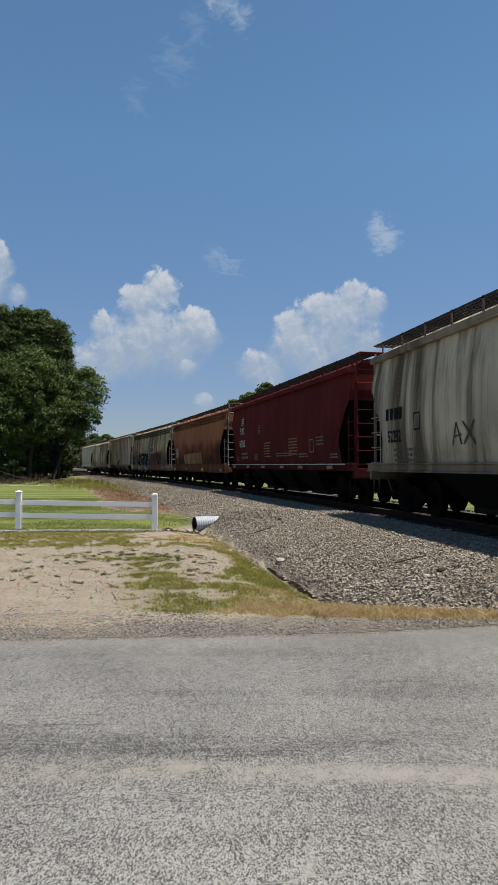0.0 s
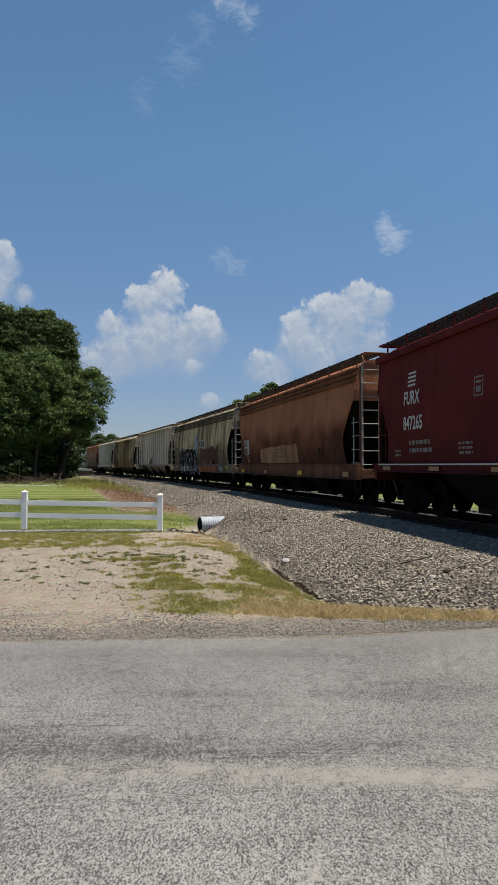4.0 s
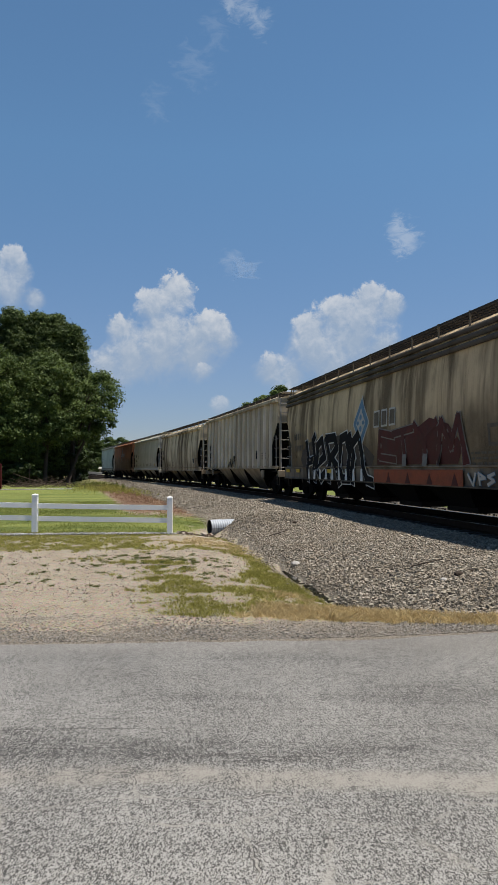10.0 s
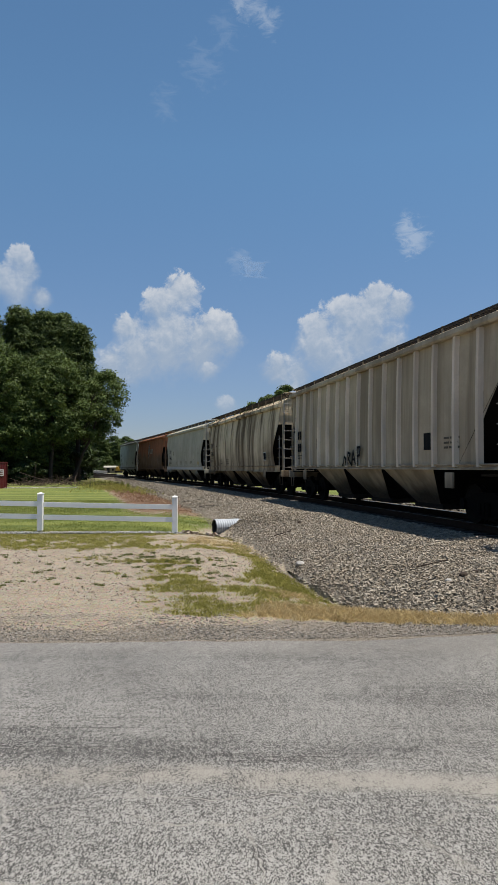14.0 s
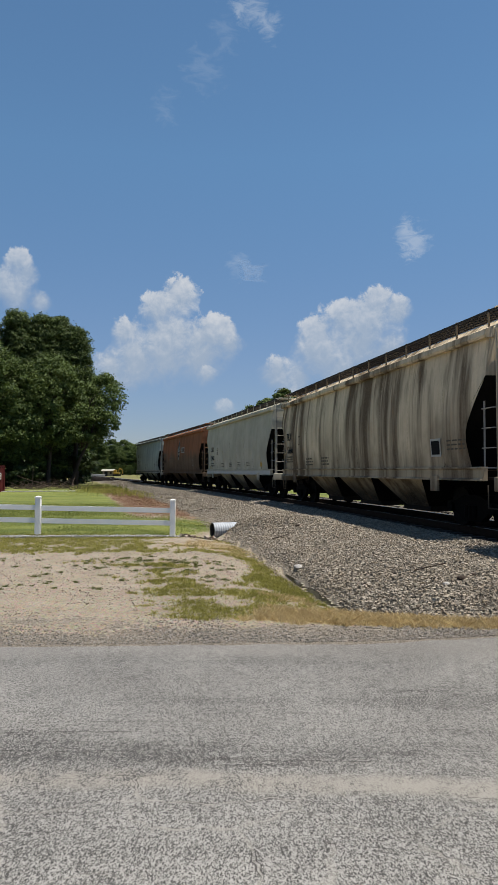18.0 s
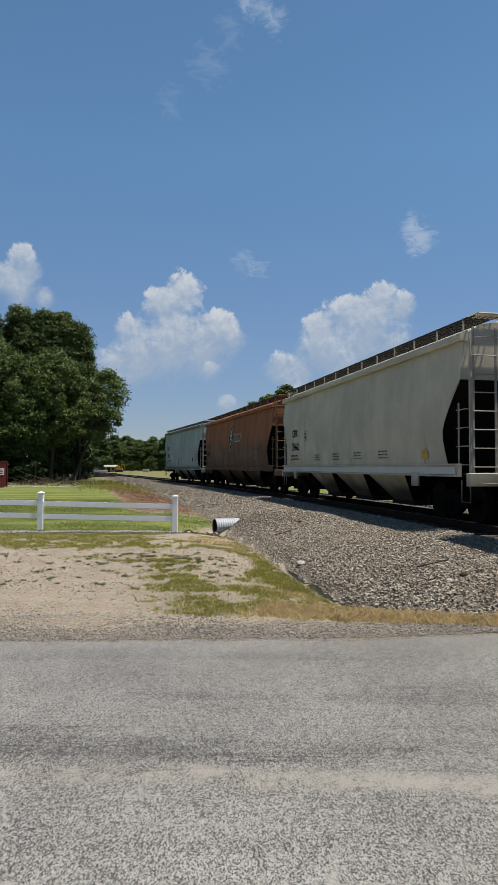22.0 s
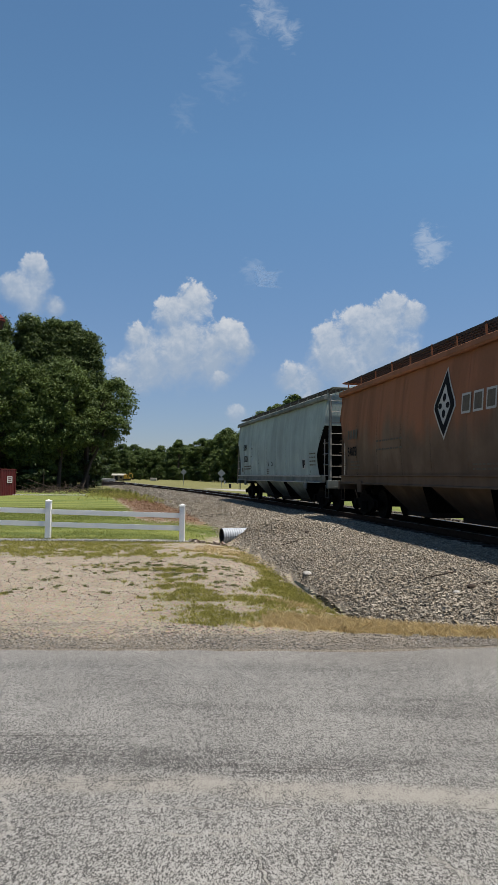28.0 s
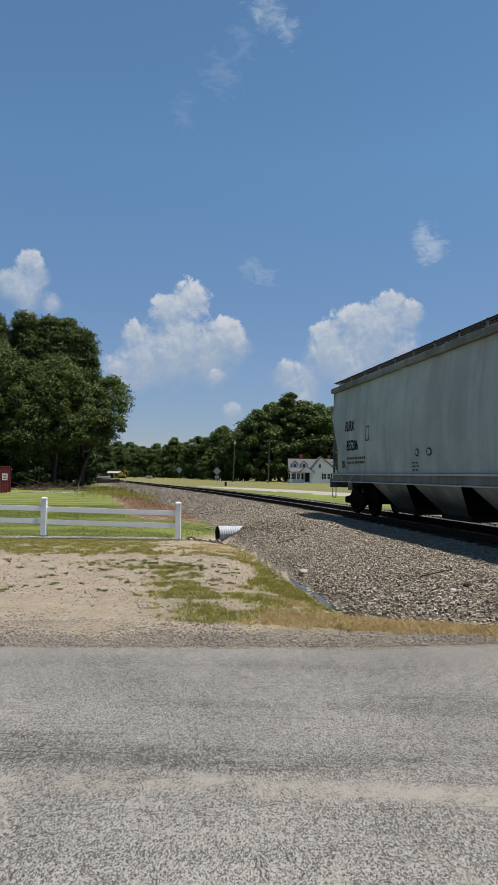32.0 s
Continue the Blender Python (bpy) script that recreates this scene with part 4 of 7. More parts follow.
    # trucks
    for end in (-1, 1):
        truck_at = end * (w.half - 1.75)
        if not w.deep:
            for side in (-1, 1):
                part("jacking_pad", Geo().box(end * (w.half - 2.55), side * (w.width(w.low) + 0.05), 1.0, 0.36, 0.05, 0.36), S, car)
        g = Geo()
        for side in (-1, 1):
            y = side * 1.0
            out = [(-1.12, 0.36), (-1.12, 0.58), (-0.75, 0.60), (-0.35, 0.74), (0.35, 0.74), (0.75, 0.60), (1.12, 0.58), (1.12, 0.36), (0.72, 0.38), (0.36, 0.16), (-0.36, 0.16), (-0.72, 0.38)]
            g.prism([(truck_at + a, b) for a, b in out], "y", y - 0.07, y + 0.07)
            for sx in (-0.16, 0, 0.16):
                g.rod((truck_at + sx, y + side * 0.09, 0.24), (truck_at + sx, y + side * 0.09, 0.52), 0.065, 8)
            for sx in (-0.89, 0.89):
                g.rod((truck_at + sx, y - side * 0.05, 0.457), (truck_at + sx, y + side * 0.14, 0.457), 0.115, 12)
        g.box(truck_at, 0, 0.60, 0.42, 2.1, 0.26)
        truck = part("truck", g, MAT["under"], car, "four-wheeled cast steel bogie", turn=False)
        for sx in (-0.89, 0.89):
            ws = part("wheelset", WHEEL_MESH, MAT["wheel"], truck)
            ws.matrix_basis = pose(truck_at + sx, 0, 0.457)
            WHEELS.append(ws)
    return car


WHEELS = []


def wheel_mesh():
    g = Geo()
    g.rod((0, -0.95, 0), (0, 0.95, 0), 0.08, 10)
    for side in (-1, 1):
        y0, y1, y2, y3 = side * 0.68, side * 0.715, side * 0.72, side * 0.825
        g.rod((0, y0, 0), (0, y1, 0), 0.485, 28)
        g.rod((0, y2, 0), (0, y3, 0), 0.457, 28, 0.452)
        g.rod((0, y3, 0), (0, y3 + side * 0.012, 0), 0.36, 20, 0.12)
        for k in range(5):
            a = 2 * math.pi * k / 5
            g.box(0.26 * math.cos(a), y3 + side * 0.006, 0.26 * math.sin(a), 0.05, 0.02, 0.05)
    me = g.mesh("wheelset")
    me.materials.append(MAT["wheel"])
    return me


def wagon_pose(w, front_s):
    """On the rails: the two trucks stand on the centre line."""
    mid = front_s + w.half - 0.02
    a, b = track_point(mid - (w.half - 1.75), 0, RAIL_Z), track_point(mid + (w.half - 1.75), 0, RAIL_Z)
    c = (a + b) / 2
    d = a - b
    return Matrix.Translation(c) @ pose(0, 0, 0, 0, 0, math.degrees(math.atan2(d.y, d.x)))


train_materials()
WHEEL_MESH = wheel_mesh()
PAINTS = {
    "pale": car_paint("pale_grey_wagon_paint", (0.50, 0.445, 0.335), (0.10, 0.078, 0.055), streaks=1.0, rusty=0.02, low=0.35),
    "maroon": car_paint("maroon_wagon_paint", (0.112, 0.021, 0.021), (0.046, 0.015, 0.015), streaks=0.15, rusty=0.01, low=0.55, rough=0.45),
    # upper: light on the bowed upper side, painted into the brown
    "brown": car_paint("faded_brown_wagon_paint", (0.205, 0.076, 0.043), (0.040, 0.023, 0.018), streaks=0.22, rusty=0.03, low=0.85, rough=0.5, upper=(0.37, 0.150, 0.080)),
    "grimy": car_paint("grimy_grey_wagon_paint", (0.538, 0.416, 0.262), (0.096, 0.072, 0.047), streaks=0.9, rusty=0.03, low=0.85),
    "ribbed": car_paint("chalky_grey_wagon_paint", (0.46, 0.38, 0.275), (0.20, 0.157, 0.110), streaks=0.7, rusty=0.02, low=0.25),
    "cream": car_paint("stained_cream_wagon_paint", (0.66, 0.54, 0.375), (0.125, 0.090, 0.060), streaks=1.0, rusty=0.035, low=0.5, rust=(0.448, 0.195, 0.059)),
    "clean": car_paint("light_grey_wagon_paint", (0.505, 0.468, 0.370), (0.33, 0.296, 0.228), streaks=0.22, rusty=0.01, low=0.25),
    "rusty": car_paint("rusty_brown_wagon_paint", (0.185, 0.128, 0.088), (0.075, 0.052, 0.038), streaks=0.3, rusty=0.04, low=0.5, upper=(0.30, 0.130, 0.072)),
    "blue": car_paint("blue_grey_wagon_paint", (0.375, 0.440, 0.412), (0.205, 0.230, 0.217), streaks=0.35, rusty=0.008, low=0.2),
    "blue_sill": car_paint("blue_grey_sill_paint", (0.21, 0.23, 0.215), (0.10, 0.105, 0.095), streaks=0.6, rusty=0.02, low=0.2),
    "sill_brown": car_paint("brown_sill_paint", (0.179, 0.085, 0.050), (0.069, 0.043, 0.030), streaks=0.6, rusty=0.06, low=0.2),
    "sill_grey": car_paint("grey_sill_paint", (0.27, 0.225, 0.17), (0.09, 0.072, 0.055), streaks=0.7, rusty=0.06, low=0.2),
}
W = [
    Wagon(18.3, PAINTS["pale"], PAINTS["sill_grey"], "pale grey weathered covered hopper wagon with black lettering", top=4.2, bulge=0.17, deep=True, ridges=1, seams=9, bays=3),
    Wagon(17.77, PAINTS["maroon"], PAINTS["maroon"], "dark maroon covered hopper wagon with small white lettering", top=4.22, bulge=0.14, deep=True, ridges=1, seams=1, bays=3),
    Wagon(17.23, PAINTS["brown"], PAINTS["sill_brown"], "faded brown covered hopper wagon with patched lower side", top=4.24, bulge=0.17, deep=True, ridges=3, seams=1, bays=3),
    Wagon(19.74, PAINTS["grimy"], PAINTS["sill_grey"], "grimy grey covered hopper wagon with graffiti along the side", top=4.24, bulge=0.17, deep=True, ridges=3, seams=12, bays=4),
    Wagon(18.19, PAINTS["ribbed"], PAINTS["ribbed"], "chalky grey ribbed covered hopper wagon with upright side posts", top=4.38, bulge=0.03, deep=False, ridges=1, seams=1, posts=True, bays=3, cut=1.15, knee=3.3, rounded=0.0),
    Wagon(18.58, PAINTS["cream"], PAINTS["cream"], "cream-grey covered hopper wagon with dark run-off streaks", top=4.16, bulge=0.17, ridges=1, seams=9, bays=3),
    Wagon(17.62, PAINTS["clean"], PAINTS["clean"], "clean light grey covered hopper wagon with a pale side sill", top=4.24, bulge=0.15, ridges=1, seams=9, bays=3),
    Wagon(18.69, PAINTS["rusty"], PAINTS["rusty"], "rust-brown covered hopper wagon with a white diamond emblem", top=4.24, bulge=0.16, ridges=1, seams=9, bays=3),
    Wagon(17.6, PAINTS["blue"], PAINTS["blue_sill"], "blue-grey covered hopper wagon at the tail of the train", top=4.36, bulge=0.15, ridges=1, seams=9, bays=3),
]
LEADS, _s = [-18.3], 0.0
for _w in W[1:]:
    LEADS.append(_s)
    _s += _w.length
CARS = [make_wagon(w) for w in W]


# ---- fence, drain pipe and the things near the lot ----
def fence_at(u):
    """A point on the fence line, u in bays from the end post."""
    return Vector((-1.85, 17.1, -0.01)).lerp(Vector((-5.12, 16.9, 0.07)), u)


def make_fence():
    vinyl = plain("white_vinyl", (0.84, 0.84, 0.83), 0.4, 0, 0.06, 5)
    fence = thing("ranch_fence", "white two-rail vinyl ranch fence between lot and lawn", "fence")
    for k in range(7):
        p = fence_at(k)
        g = Geo().box(p.x, p.y, p.z + 0.425, 0.127, 0.127, 0.89)
        post = part("post", g, vinyl, fence)
        t = p.z + 0.87
        g = Geo()
        h = 0.072
        ring = [(p.x - h, p.y - h), (p.x + h, p.y - h), (p.x + h, p.y + h), (p.x - h, p.y + h)]
        g.add([(x, y, t) for x, y in ring] + [(x, y, t + 0.018) for x, y in ring] + [(p.x, p.y, t + 0.05)],
              [(0, 1, 5, 4), (1, 2, 6, 5), (2, 3, 7, 6), (3, 0, 4, 7), (4, 5, 8), (5, 6, 8), (6, 7, 8), (7, 4, 8), (3, 2, 1, 0)])
        part("cap", g, vinyl, post)
    for k in range(6):
        a, b = fence_at(k), fence_at(k + 1)
        for z in (0.62, 0.31):
            d = b - a
            g = Geo()
            za, zb = a.z + z + 0.01, b.z + z
            side = Vector((-d.y, d.x, 0)).normalized() * 0.02
            pts = []
            for q, zz in ((a, za), (b, zb)):
                for s, up in ((-1, -0.06), (1, -0.06), (1, 0.06), (-1, 0.06)):
                    pts.append((q.x + side.x * s, q.y + side.y * s, zz + up))
            g.add(pts, [(0, 1, 2, 3), (7, 6, 5, 4), (0, 4, 5, 1), (1, 5, 6, 2), (2, 6, 7, 3), (3, 7, 4, 0)])
            part("rail", g, vinyl, fence)
    rng = np.random.default_rng(11)
    count = 2600
    u = rng.uniform(-0.05, 3.2, count)
    a, b = fence_at(0), fence_at(1)
    xy = np.column_stack([a.x + (b.x - a.x) * u, a.y + (b.y - a.y) * u]) + rng.normal(0, 0.05, (count, 2)) + np.array([0, -0.02])
    white = stone_material("white_pebbles", (0.365, 0.353, 0.329), (0.470, 0.465, 0.447), (0.323, 0.294, 0.247))
    stones("pebble_border", "white pebble edging along the fence foot", xy, rng.uniform(0.022, 0.042, count), white, sink=0.7, rng=rng)
    count = 900
    x = rng.uniform(-26, -13.5, count)
    xy = np.column_stack([x, 52 + (x + 20) * 0.35 + rng.normal(0, 0.16, count)])
    stones("pebble_border", "pale stone edging across the mown lawn", xy, rng.uniform(0.04, 0.09, count), white, rng=rng)
    # tumbled light rocks between the fence end and the pipe
    count = 90
    xy = np.column_stack([rng.uniform(-1.8, -0.75, count), rng.uniform(17.2, 18.6, count)])
    tan = stone_material("washed_out_rocks", (0.225, 0.181, 0.144), (0.325, 0.282, 0.237), (0.250, 0.175, 0.125))
    stones("rocks", "pale washed-out rocks by the drain", xy, rng.uniform(0.03, 0.13, count), tan, rng=rng)


def make_pipe():
    zinc = plain("galvanised_corrugated_steel", (0.323, 0.345, 0.375), 0.6, 0.2, 0.2, 5)
    dark = plain("pipe_inside", (0.029, 0.028, 0.026), 0.9)
    pipe = thing("drain_pipe", "galvanised corrugated steel culvert pipe coming out of the ballast", "pipe")
    start, way = Vector((-0.99, 19.5, -0.075)), Vector((0.93, 0.36, 0.0)).normalized()
    side = way.cross(Vector((0, 0, 1))).normalized()
    up = side.cross(way)
    rows, inner = [], []
    for i in range(76):
        d = i * 0.02
        r = 0.216 + 0.009 * math.sin(d / 0.068 * 2 * math.pi)
        c = start + way * d
        ring = [c + (side * math.cos(a) + up * math.sin(a)) * r for a in [2 * math.pi * k / 32 for k in range(33)]]
        rows.append(ring)
        if i % 6 == 0:
            inner.append([c + (side * math.cos(a) + up * math.sin(a)) * 0.200 for a in [2 * math.pi * k / 32 for k in range(33)]])
    part("shell", Geo().grid(rows), zinc, pipe, smooth=True)
    g = Geo().grid(inner)
    g.grid([[p for p in rows[0]], [p for p in inner[0]]])
    part("lining", g, dark, pipe, "dark inside of the pipe")


def make_water():
    n = Nodes("ditch_water", 0.08, 0, 0.4)
    n.bump(n.noise(9, 3), 0.06, 0.02)
    mat = n.colour(n.mix(n.noise(2, 3), (0.010, 0.010, 0.007), (0.022, 0.020, 0.013)))
    g = Geo()
    rows = []
    for i in range(15):
        s = -5.6 + i * 0.30
        d = float(toe_at(s)) + 0.1
        wide = (0.08 + 0.06 * noise.noise((s * 2.0, 1.0, 0))) * math.sin(math.pi * (i + 0.5) / 15) + 0.02
        rows.append([track_point(s, d - wide, -0.278), track_point(s, d + wide, -0.278)])
    g.grid(rows)
    solid("water", g, mat, "shallow standing ditch water", kind="structure")


def make_rocks():
    """Single stones and sticks that stand out on the bank."""
    rock_mat = plain("pale_rock", (0.331, 0.316, 0.294), 0.85, 0, 0.3, 8, 0.4)
    dark_mat = plain("dark_old_wood", (0.044, 0.033, 0.026), 0.9, 0, 0.4, 8, 0.3)
    rng = np.random.default_rng(8)
    for x, y, r, mat, label in ((0.95, 12.75, 0.09, rock_mat, "pale single rock at the ditch"), (3.02, 9.75, 0.07, dark_mat, "dark lump of old wood in the ballast"),
                                (2.75, 9.55, 0.05, rock_mat, "pale stone on the ballast bank"), (3.25, 9.95, 0.045, dark_mat, "dark lump of old wood in the ballast"),
                                (1.35, 18.6, 0.07, dark_mat, "dark weathered sleeper end on the bank")):
        bm = bmesh.new()
        bmesh.ops.create_icosphere(bm, subdivisions=2, radius=r)
        for v in bm.verts:
            v.co *= 1 + 0.35 * noise.noise(v.co * 9 + Vector((x, y, 0)))
            v.co.z *= 0.6
        me = bpy.data.meshes.new("rock")
        bm.to_mesh(me)
        bm.free()
        ob = solid("rock", me, mat, label, "rock")
        ob.location = (x, y, float(ground_height(x, y)[0]) + r * 0.3)
    for x, y, length, turn in ((2.55, 10.6, 0.55, 20), (-2.4, 29.0, 1.2, 12), (-2.9, 28.6, 0.9, 75), (0.6, 16.8, 0.5, 30)):
        g = Geo()
        a = radians(turn)
        z = float(ground_height(x, y)[0]) + 0.05
        g.path([(x, y, z), (x + length * 0.5 * math.cos(a), y + 0.02, z + length * 0.08 + 0.01), (x + length * math.cos(a), y + 0.1, z + length * 0.36 * math.sin(a) + 0.03)], 0.009)
        solid("stick", g, dark_mat, "dark dry stick lying on the bank", "branch", turn=False)


# ---- plants ----
def leaf_material(name, lo, hi, glow, through=0.16, blot=0.35):
    n = Nodes(name, 0.6, 0, 0.15)
    k = n.island()
    c = n.mix(n.step(k, 0, 1), lo, hi)
    c = n.mix(n.math("MULTIPLY", n.step(n.noise(blot, 3), 0.4, 0.65), 0.5), c, tuple(a * 0.7 for a in lo))
    n.colour(c)
    t = n.tree.nodes.new("ShaderNodeBsdfTranslucent")
    n.link(n.mix(0.5, c, glow), t.inputs["Color"])
    m = n.tree.nodes.new("ShaderNodeMixShader")
    m.inputs[0].default_value = through
    n.link(n.bsdf.outputs[0], m.inputs[1])
    n.link(t.outputs[0], m.inputs[2])
    n.link(m.outputs[0], n.tree.nodes["Material Output"].inputs["Surface"])
    return n.mat


def leaf_mesh(name, centres, radii, per, size, rng, flat=0.55, long=1.5):
    """Leaves on the skin and inside of clumps; every leaf a small bent blade."""
    count = len(centres)
    total = count * per
    c = np.repeat(centres, per, 0)
    r = np.repeat(radii, per)
    d = rng.normal(0, 1, (total, 3))
    d /= np.linalg.norm(d, axis=1)[:, None]
    up = rng.uniform(0, 1, total) < 0.4
    d[up, 2] = np.abs(d[up, 2])
    fill = np.abs(rng.normal(0.86, 0.2, total)) * rng.uniform(0.6, 1.0, total) ** 0.4
    pos = c + d * (r * fill)[:, None] * np.array([1, 1, flat])
    nrm = d + rng.normal(0, 0.7, (total, 3)) + np.array([0, 0, 0.35])
    nrm /= np.linalg.norm(nrm, axis=1)[:, None]
    a = np.cross(nrm, rng.normal(0, 1, (total, 3)))
    a /= np.linalg.norm(a, axis=1)[:, None]
    b = np.cross(nrm, a)
    sz = size * rng.uniform(0.6, 1.35, total)
    a, b = a * (sz * long)[:, None], b * sz[:, None]
    v = np.stack([pos - a, pos + b * 0.8 - nrm * (sz * 0.15)[:, None], pos + a, pos - b * 0.8 - nrm * (sz * 0.15)[:, None]], 1).reshape(-1, 3)
    me = bpy.data.meshes.new(name)
    me.vertices.add(len(v))
    me.vertices.foreach_set("co", v.astype(np.float32).ravel())
    me.loops.add(total * 4)
    me.loops.foreach_set("vertex_index", np.arange(total * 4, dtype=np.int32))
    me.polygons.add(total)
    me.polygons.foreach_set("loop_start", np.arange(0, total * 4, 4, dtype=np.int32))
    me.update(calc_edges=True)
    return me


def limb(g, p, q, r0, r1, rng, bend=0.12, n=5):
    p, q = np.array(p), np.array(q)
    pts = [p + (q - p) * t + rng.normal(0, bend, 3) * math.sin(math.pi * t) * np.linalg.norm(q - p) * 0.3 for t in np.linspace(0, 1, n)]
    for i in range(n - 1):
        g.rod(pts[i], pts[i + 1], r0 + (r1 - r0) * i / (n - 1), 7, r0 + (r1 - r0) * (i + 1) / (n - 1))
    return pts


def make_tree(label, height, spread, leaves, bark, seed, kind="oak", clumps=80, per=110, size=0.16, bare=0.28, name="tree", lean=None):
    """A trunk with limbs that carry clumps of leaves."""
    rng = np.random.default_rng(seed)
    tree = thing(name, label, "tree", "trees")
    g = Geo()
    lean = rng.normal(0, 0.02 * height, 2) if lean is None else lean
    trunk = limb(g, (0, 0, -0.2), (lean[0], lean[1], height * (0.97 if kind == "pine" else 0.8)), 0.018 * height, 0.004 * height, rng, 0.03, 7)
    cs, rs = [], []
    for i in range(clumps):
        if kind == "pine":
            t = rng.uniform(bare, 1.0)
            reach = spread * (1.04 - t) ** 0.6 * rng.uniform(0.2, 1.15)
            z = height * t
        else:
            t = rng.uniform(0, 0.95)
            z = height * (bare + (1 - bare) * t)
            reach = spread * math.sqrt(max(0.02, 1 - abs(2 * (t ** 0.85) - 0.85) ** 2.2)) * rng.uniform(0.3, 1.0) ** 0.6
        a = rng.uniform(0, 2 * np.pi)
        t = t if spread > 3.3 else 0.55 + 0.45 * t
        c = np.array([lean[0] * t + reach * math.cos(a), lean[1] * t + reach * math.sin(a), z + rng.normal(0, 0.03 * height) * (1 - t)])
        cs.append(c)
        rs.append(rng.uniform(0.045, 0.12) * height ** 0.62 * (0.8 if kind == "pine" else 1.0) * 2.0)
        if i % 3 == 0:
            base = np.array([lean[0] * t * 0.6, lean[1] * t * 0.6, z * (0.8 if kind != "pine" else 0.97)])
            limb(g, base, c, 0.006 * height * (1.2 - t) + 0.02, 0.02, rng, 0.12, 4)
    part("trunk", g, bark, tree, turn=False)
    part("crown", leaf_mesh("crown", np.array(cs), np.array(rs), per, size, rng, 0.6 if kind == "pine" else 0.78, 2.4 if kind == "pine" else 1.4), leaves, tree)
    return tree


def plant_trees():
    bark = plain("grey_brown_bark", (0.060, 0.049, 0.041), 0.95, 0, 0.4, 4, 0.5)
    oak = leaf_material("broad_leaves", (0.029, 0.051, 0.014), (0.109, 0.147, 0.040), (0.123, 0.179, 0.032))
    gum = leaf_material("fresh_leaves", (0.041, 0.066, 0.017), (0.115, 0.155, 0.043), (0.165, 0.213, 0.043))
    pine = leaf_material("pine_needles", (0.029, 0.048, 0.015), (0.108, 0.144, 0.042), (0.118, 0.164, 0.034))
    near = [
        ("tall loblolly pine with a dense dark crown at the wood edge", 19.0, 3.7, pine, "pine", (-25.4, 76), 31, 0.35),
        ("tall loblolly pine with a dense dark crown at the wood edge", 18.9, 3.4, pine, "pine", (-22.0, 78), 32, 0.35),
        ("tall loblolly pine with a dense dark crown at the wood edge", 18.6, 3.4, pine, "pine", (-28.8, 75), 33, 0.3),
        ("tall loblolly pine with a dense dark crown at the wood edge", 18.0, 3.2, pine, "pine", (-19.9, 80), 34, 0.4),
        ("tall loblolly pine with a dense dark crown at the wood edge", 17.6, 3.2, pine, "pine", (-32.5, 74), 43, 0.3),
        ("tall loblolly pine with a dense dark crown at the wood edge", 18.7, 3.4, pine, "pine", (-23.6, 77), 44, 0.35),
        ("broad green oak at the wood edge", 15.0, 4.3, oak, "oak", (-26.4, 70), 35, 0.28),
        ("broad green oak at the wood edge", 14.0, 4.2, oak, "oak", (-31.5, 69), 36, 0.22),
        ("bright green sweetgum at the wood edge", 13.8, 3.7, gum, "oak", (-20.8, 72), 37, 0.33),
        ("slender sweetgum with an open crown leaning to the line", 12.0, 2.9, gum, "oak", (-19.4, 75), 38, 0.40),
        ("broad green oak in the wood", 16.0, 4.3, oak, "oak", (-24.5, 84), 39, 0.2),
        ("broad green oak in the wood", 15.0, 3.6, oak, "oak", (-21.6, 88), 40, 0.35),
        ("broad green oak in the wood", 17.0, 4.6, oak, "oak", (-33, 80), 41, 0.15),
    ]
    for label, h, r, mat, kind, (x, y), seed, bare in near:
        slim = r < 3.0
        ob = make_tree(label, h, r, mat, bark, seed, kind, clumps=90 if slim else 250, per=170 if kind == "pine" else 170, size=0.075 if kind == "pine" else 0.09, bare=bare, lean=(3.9, 0.0) if slim else None)
        ob.location = (x, y, 0)
    for label, h, r, mat, kind, (x, y), seed, bare in (
            ("young tree with dark foliage at the wood edge", 8.0, 2.6, oak, "oak", (-29.4, 71), 61, 0.06), ("young tree with dark foliage at the wood edge", 7.0, 2.4, oak, "oak", (-24.4, 73), 62, 0.08),
            ("young tree with dark foliage at the wood edge", 9.0, 2.8, oak, "oak", (-33.5, 71), 63, 0.05), ("young tree with dark foliage at the wood edge", 6.5, 2.2, oak, "oak", (-22.0, 74.5), 64, 0.12),
            ("tall loblolly pine with a dense dark crown at the wood edge", 18.5, 3.3, pine, "pine", (-23.6, 80), 65, 0.3), ("tall loblolly pine with a dense dark crown at the wood edge", 18.6, 3.3, pine, "pine", (-27.0, 79), 66, 0.3),
            ("tall loblolly pine with a dense dark crown at the wood edge", 18.2, 3.2, pine, "pine", (-30.7, 78), 67, 0.3), ("broad green oak at the wood edge", 12.5, 3.6, oak, "oak", (-23.4, 71.5), 68, 0.2)):
        ob = make_tree(label, h, r, mat, bark, seed, kind, clumps=150 if h < 10 else 220, per=150, size=0.075 if kind == "pine" else 0.09, bare=bare)
        ob.location = (x, y, 0)
    # undergrowth under the wood edge
    rng = np.random.default_rng(77)
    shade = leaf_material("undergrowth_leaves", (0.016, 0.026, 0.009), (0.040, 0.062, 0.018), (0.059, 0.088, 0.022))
    bush = None
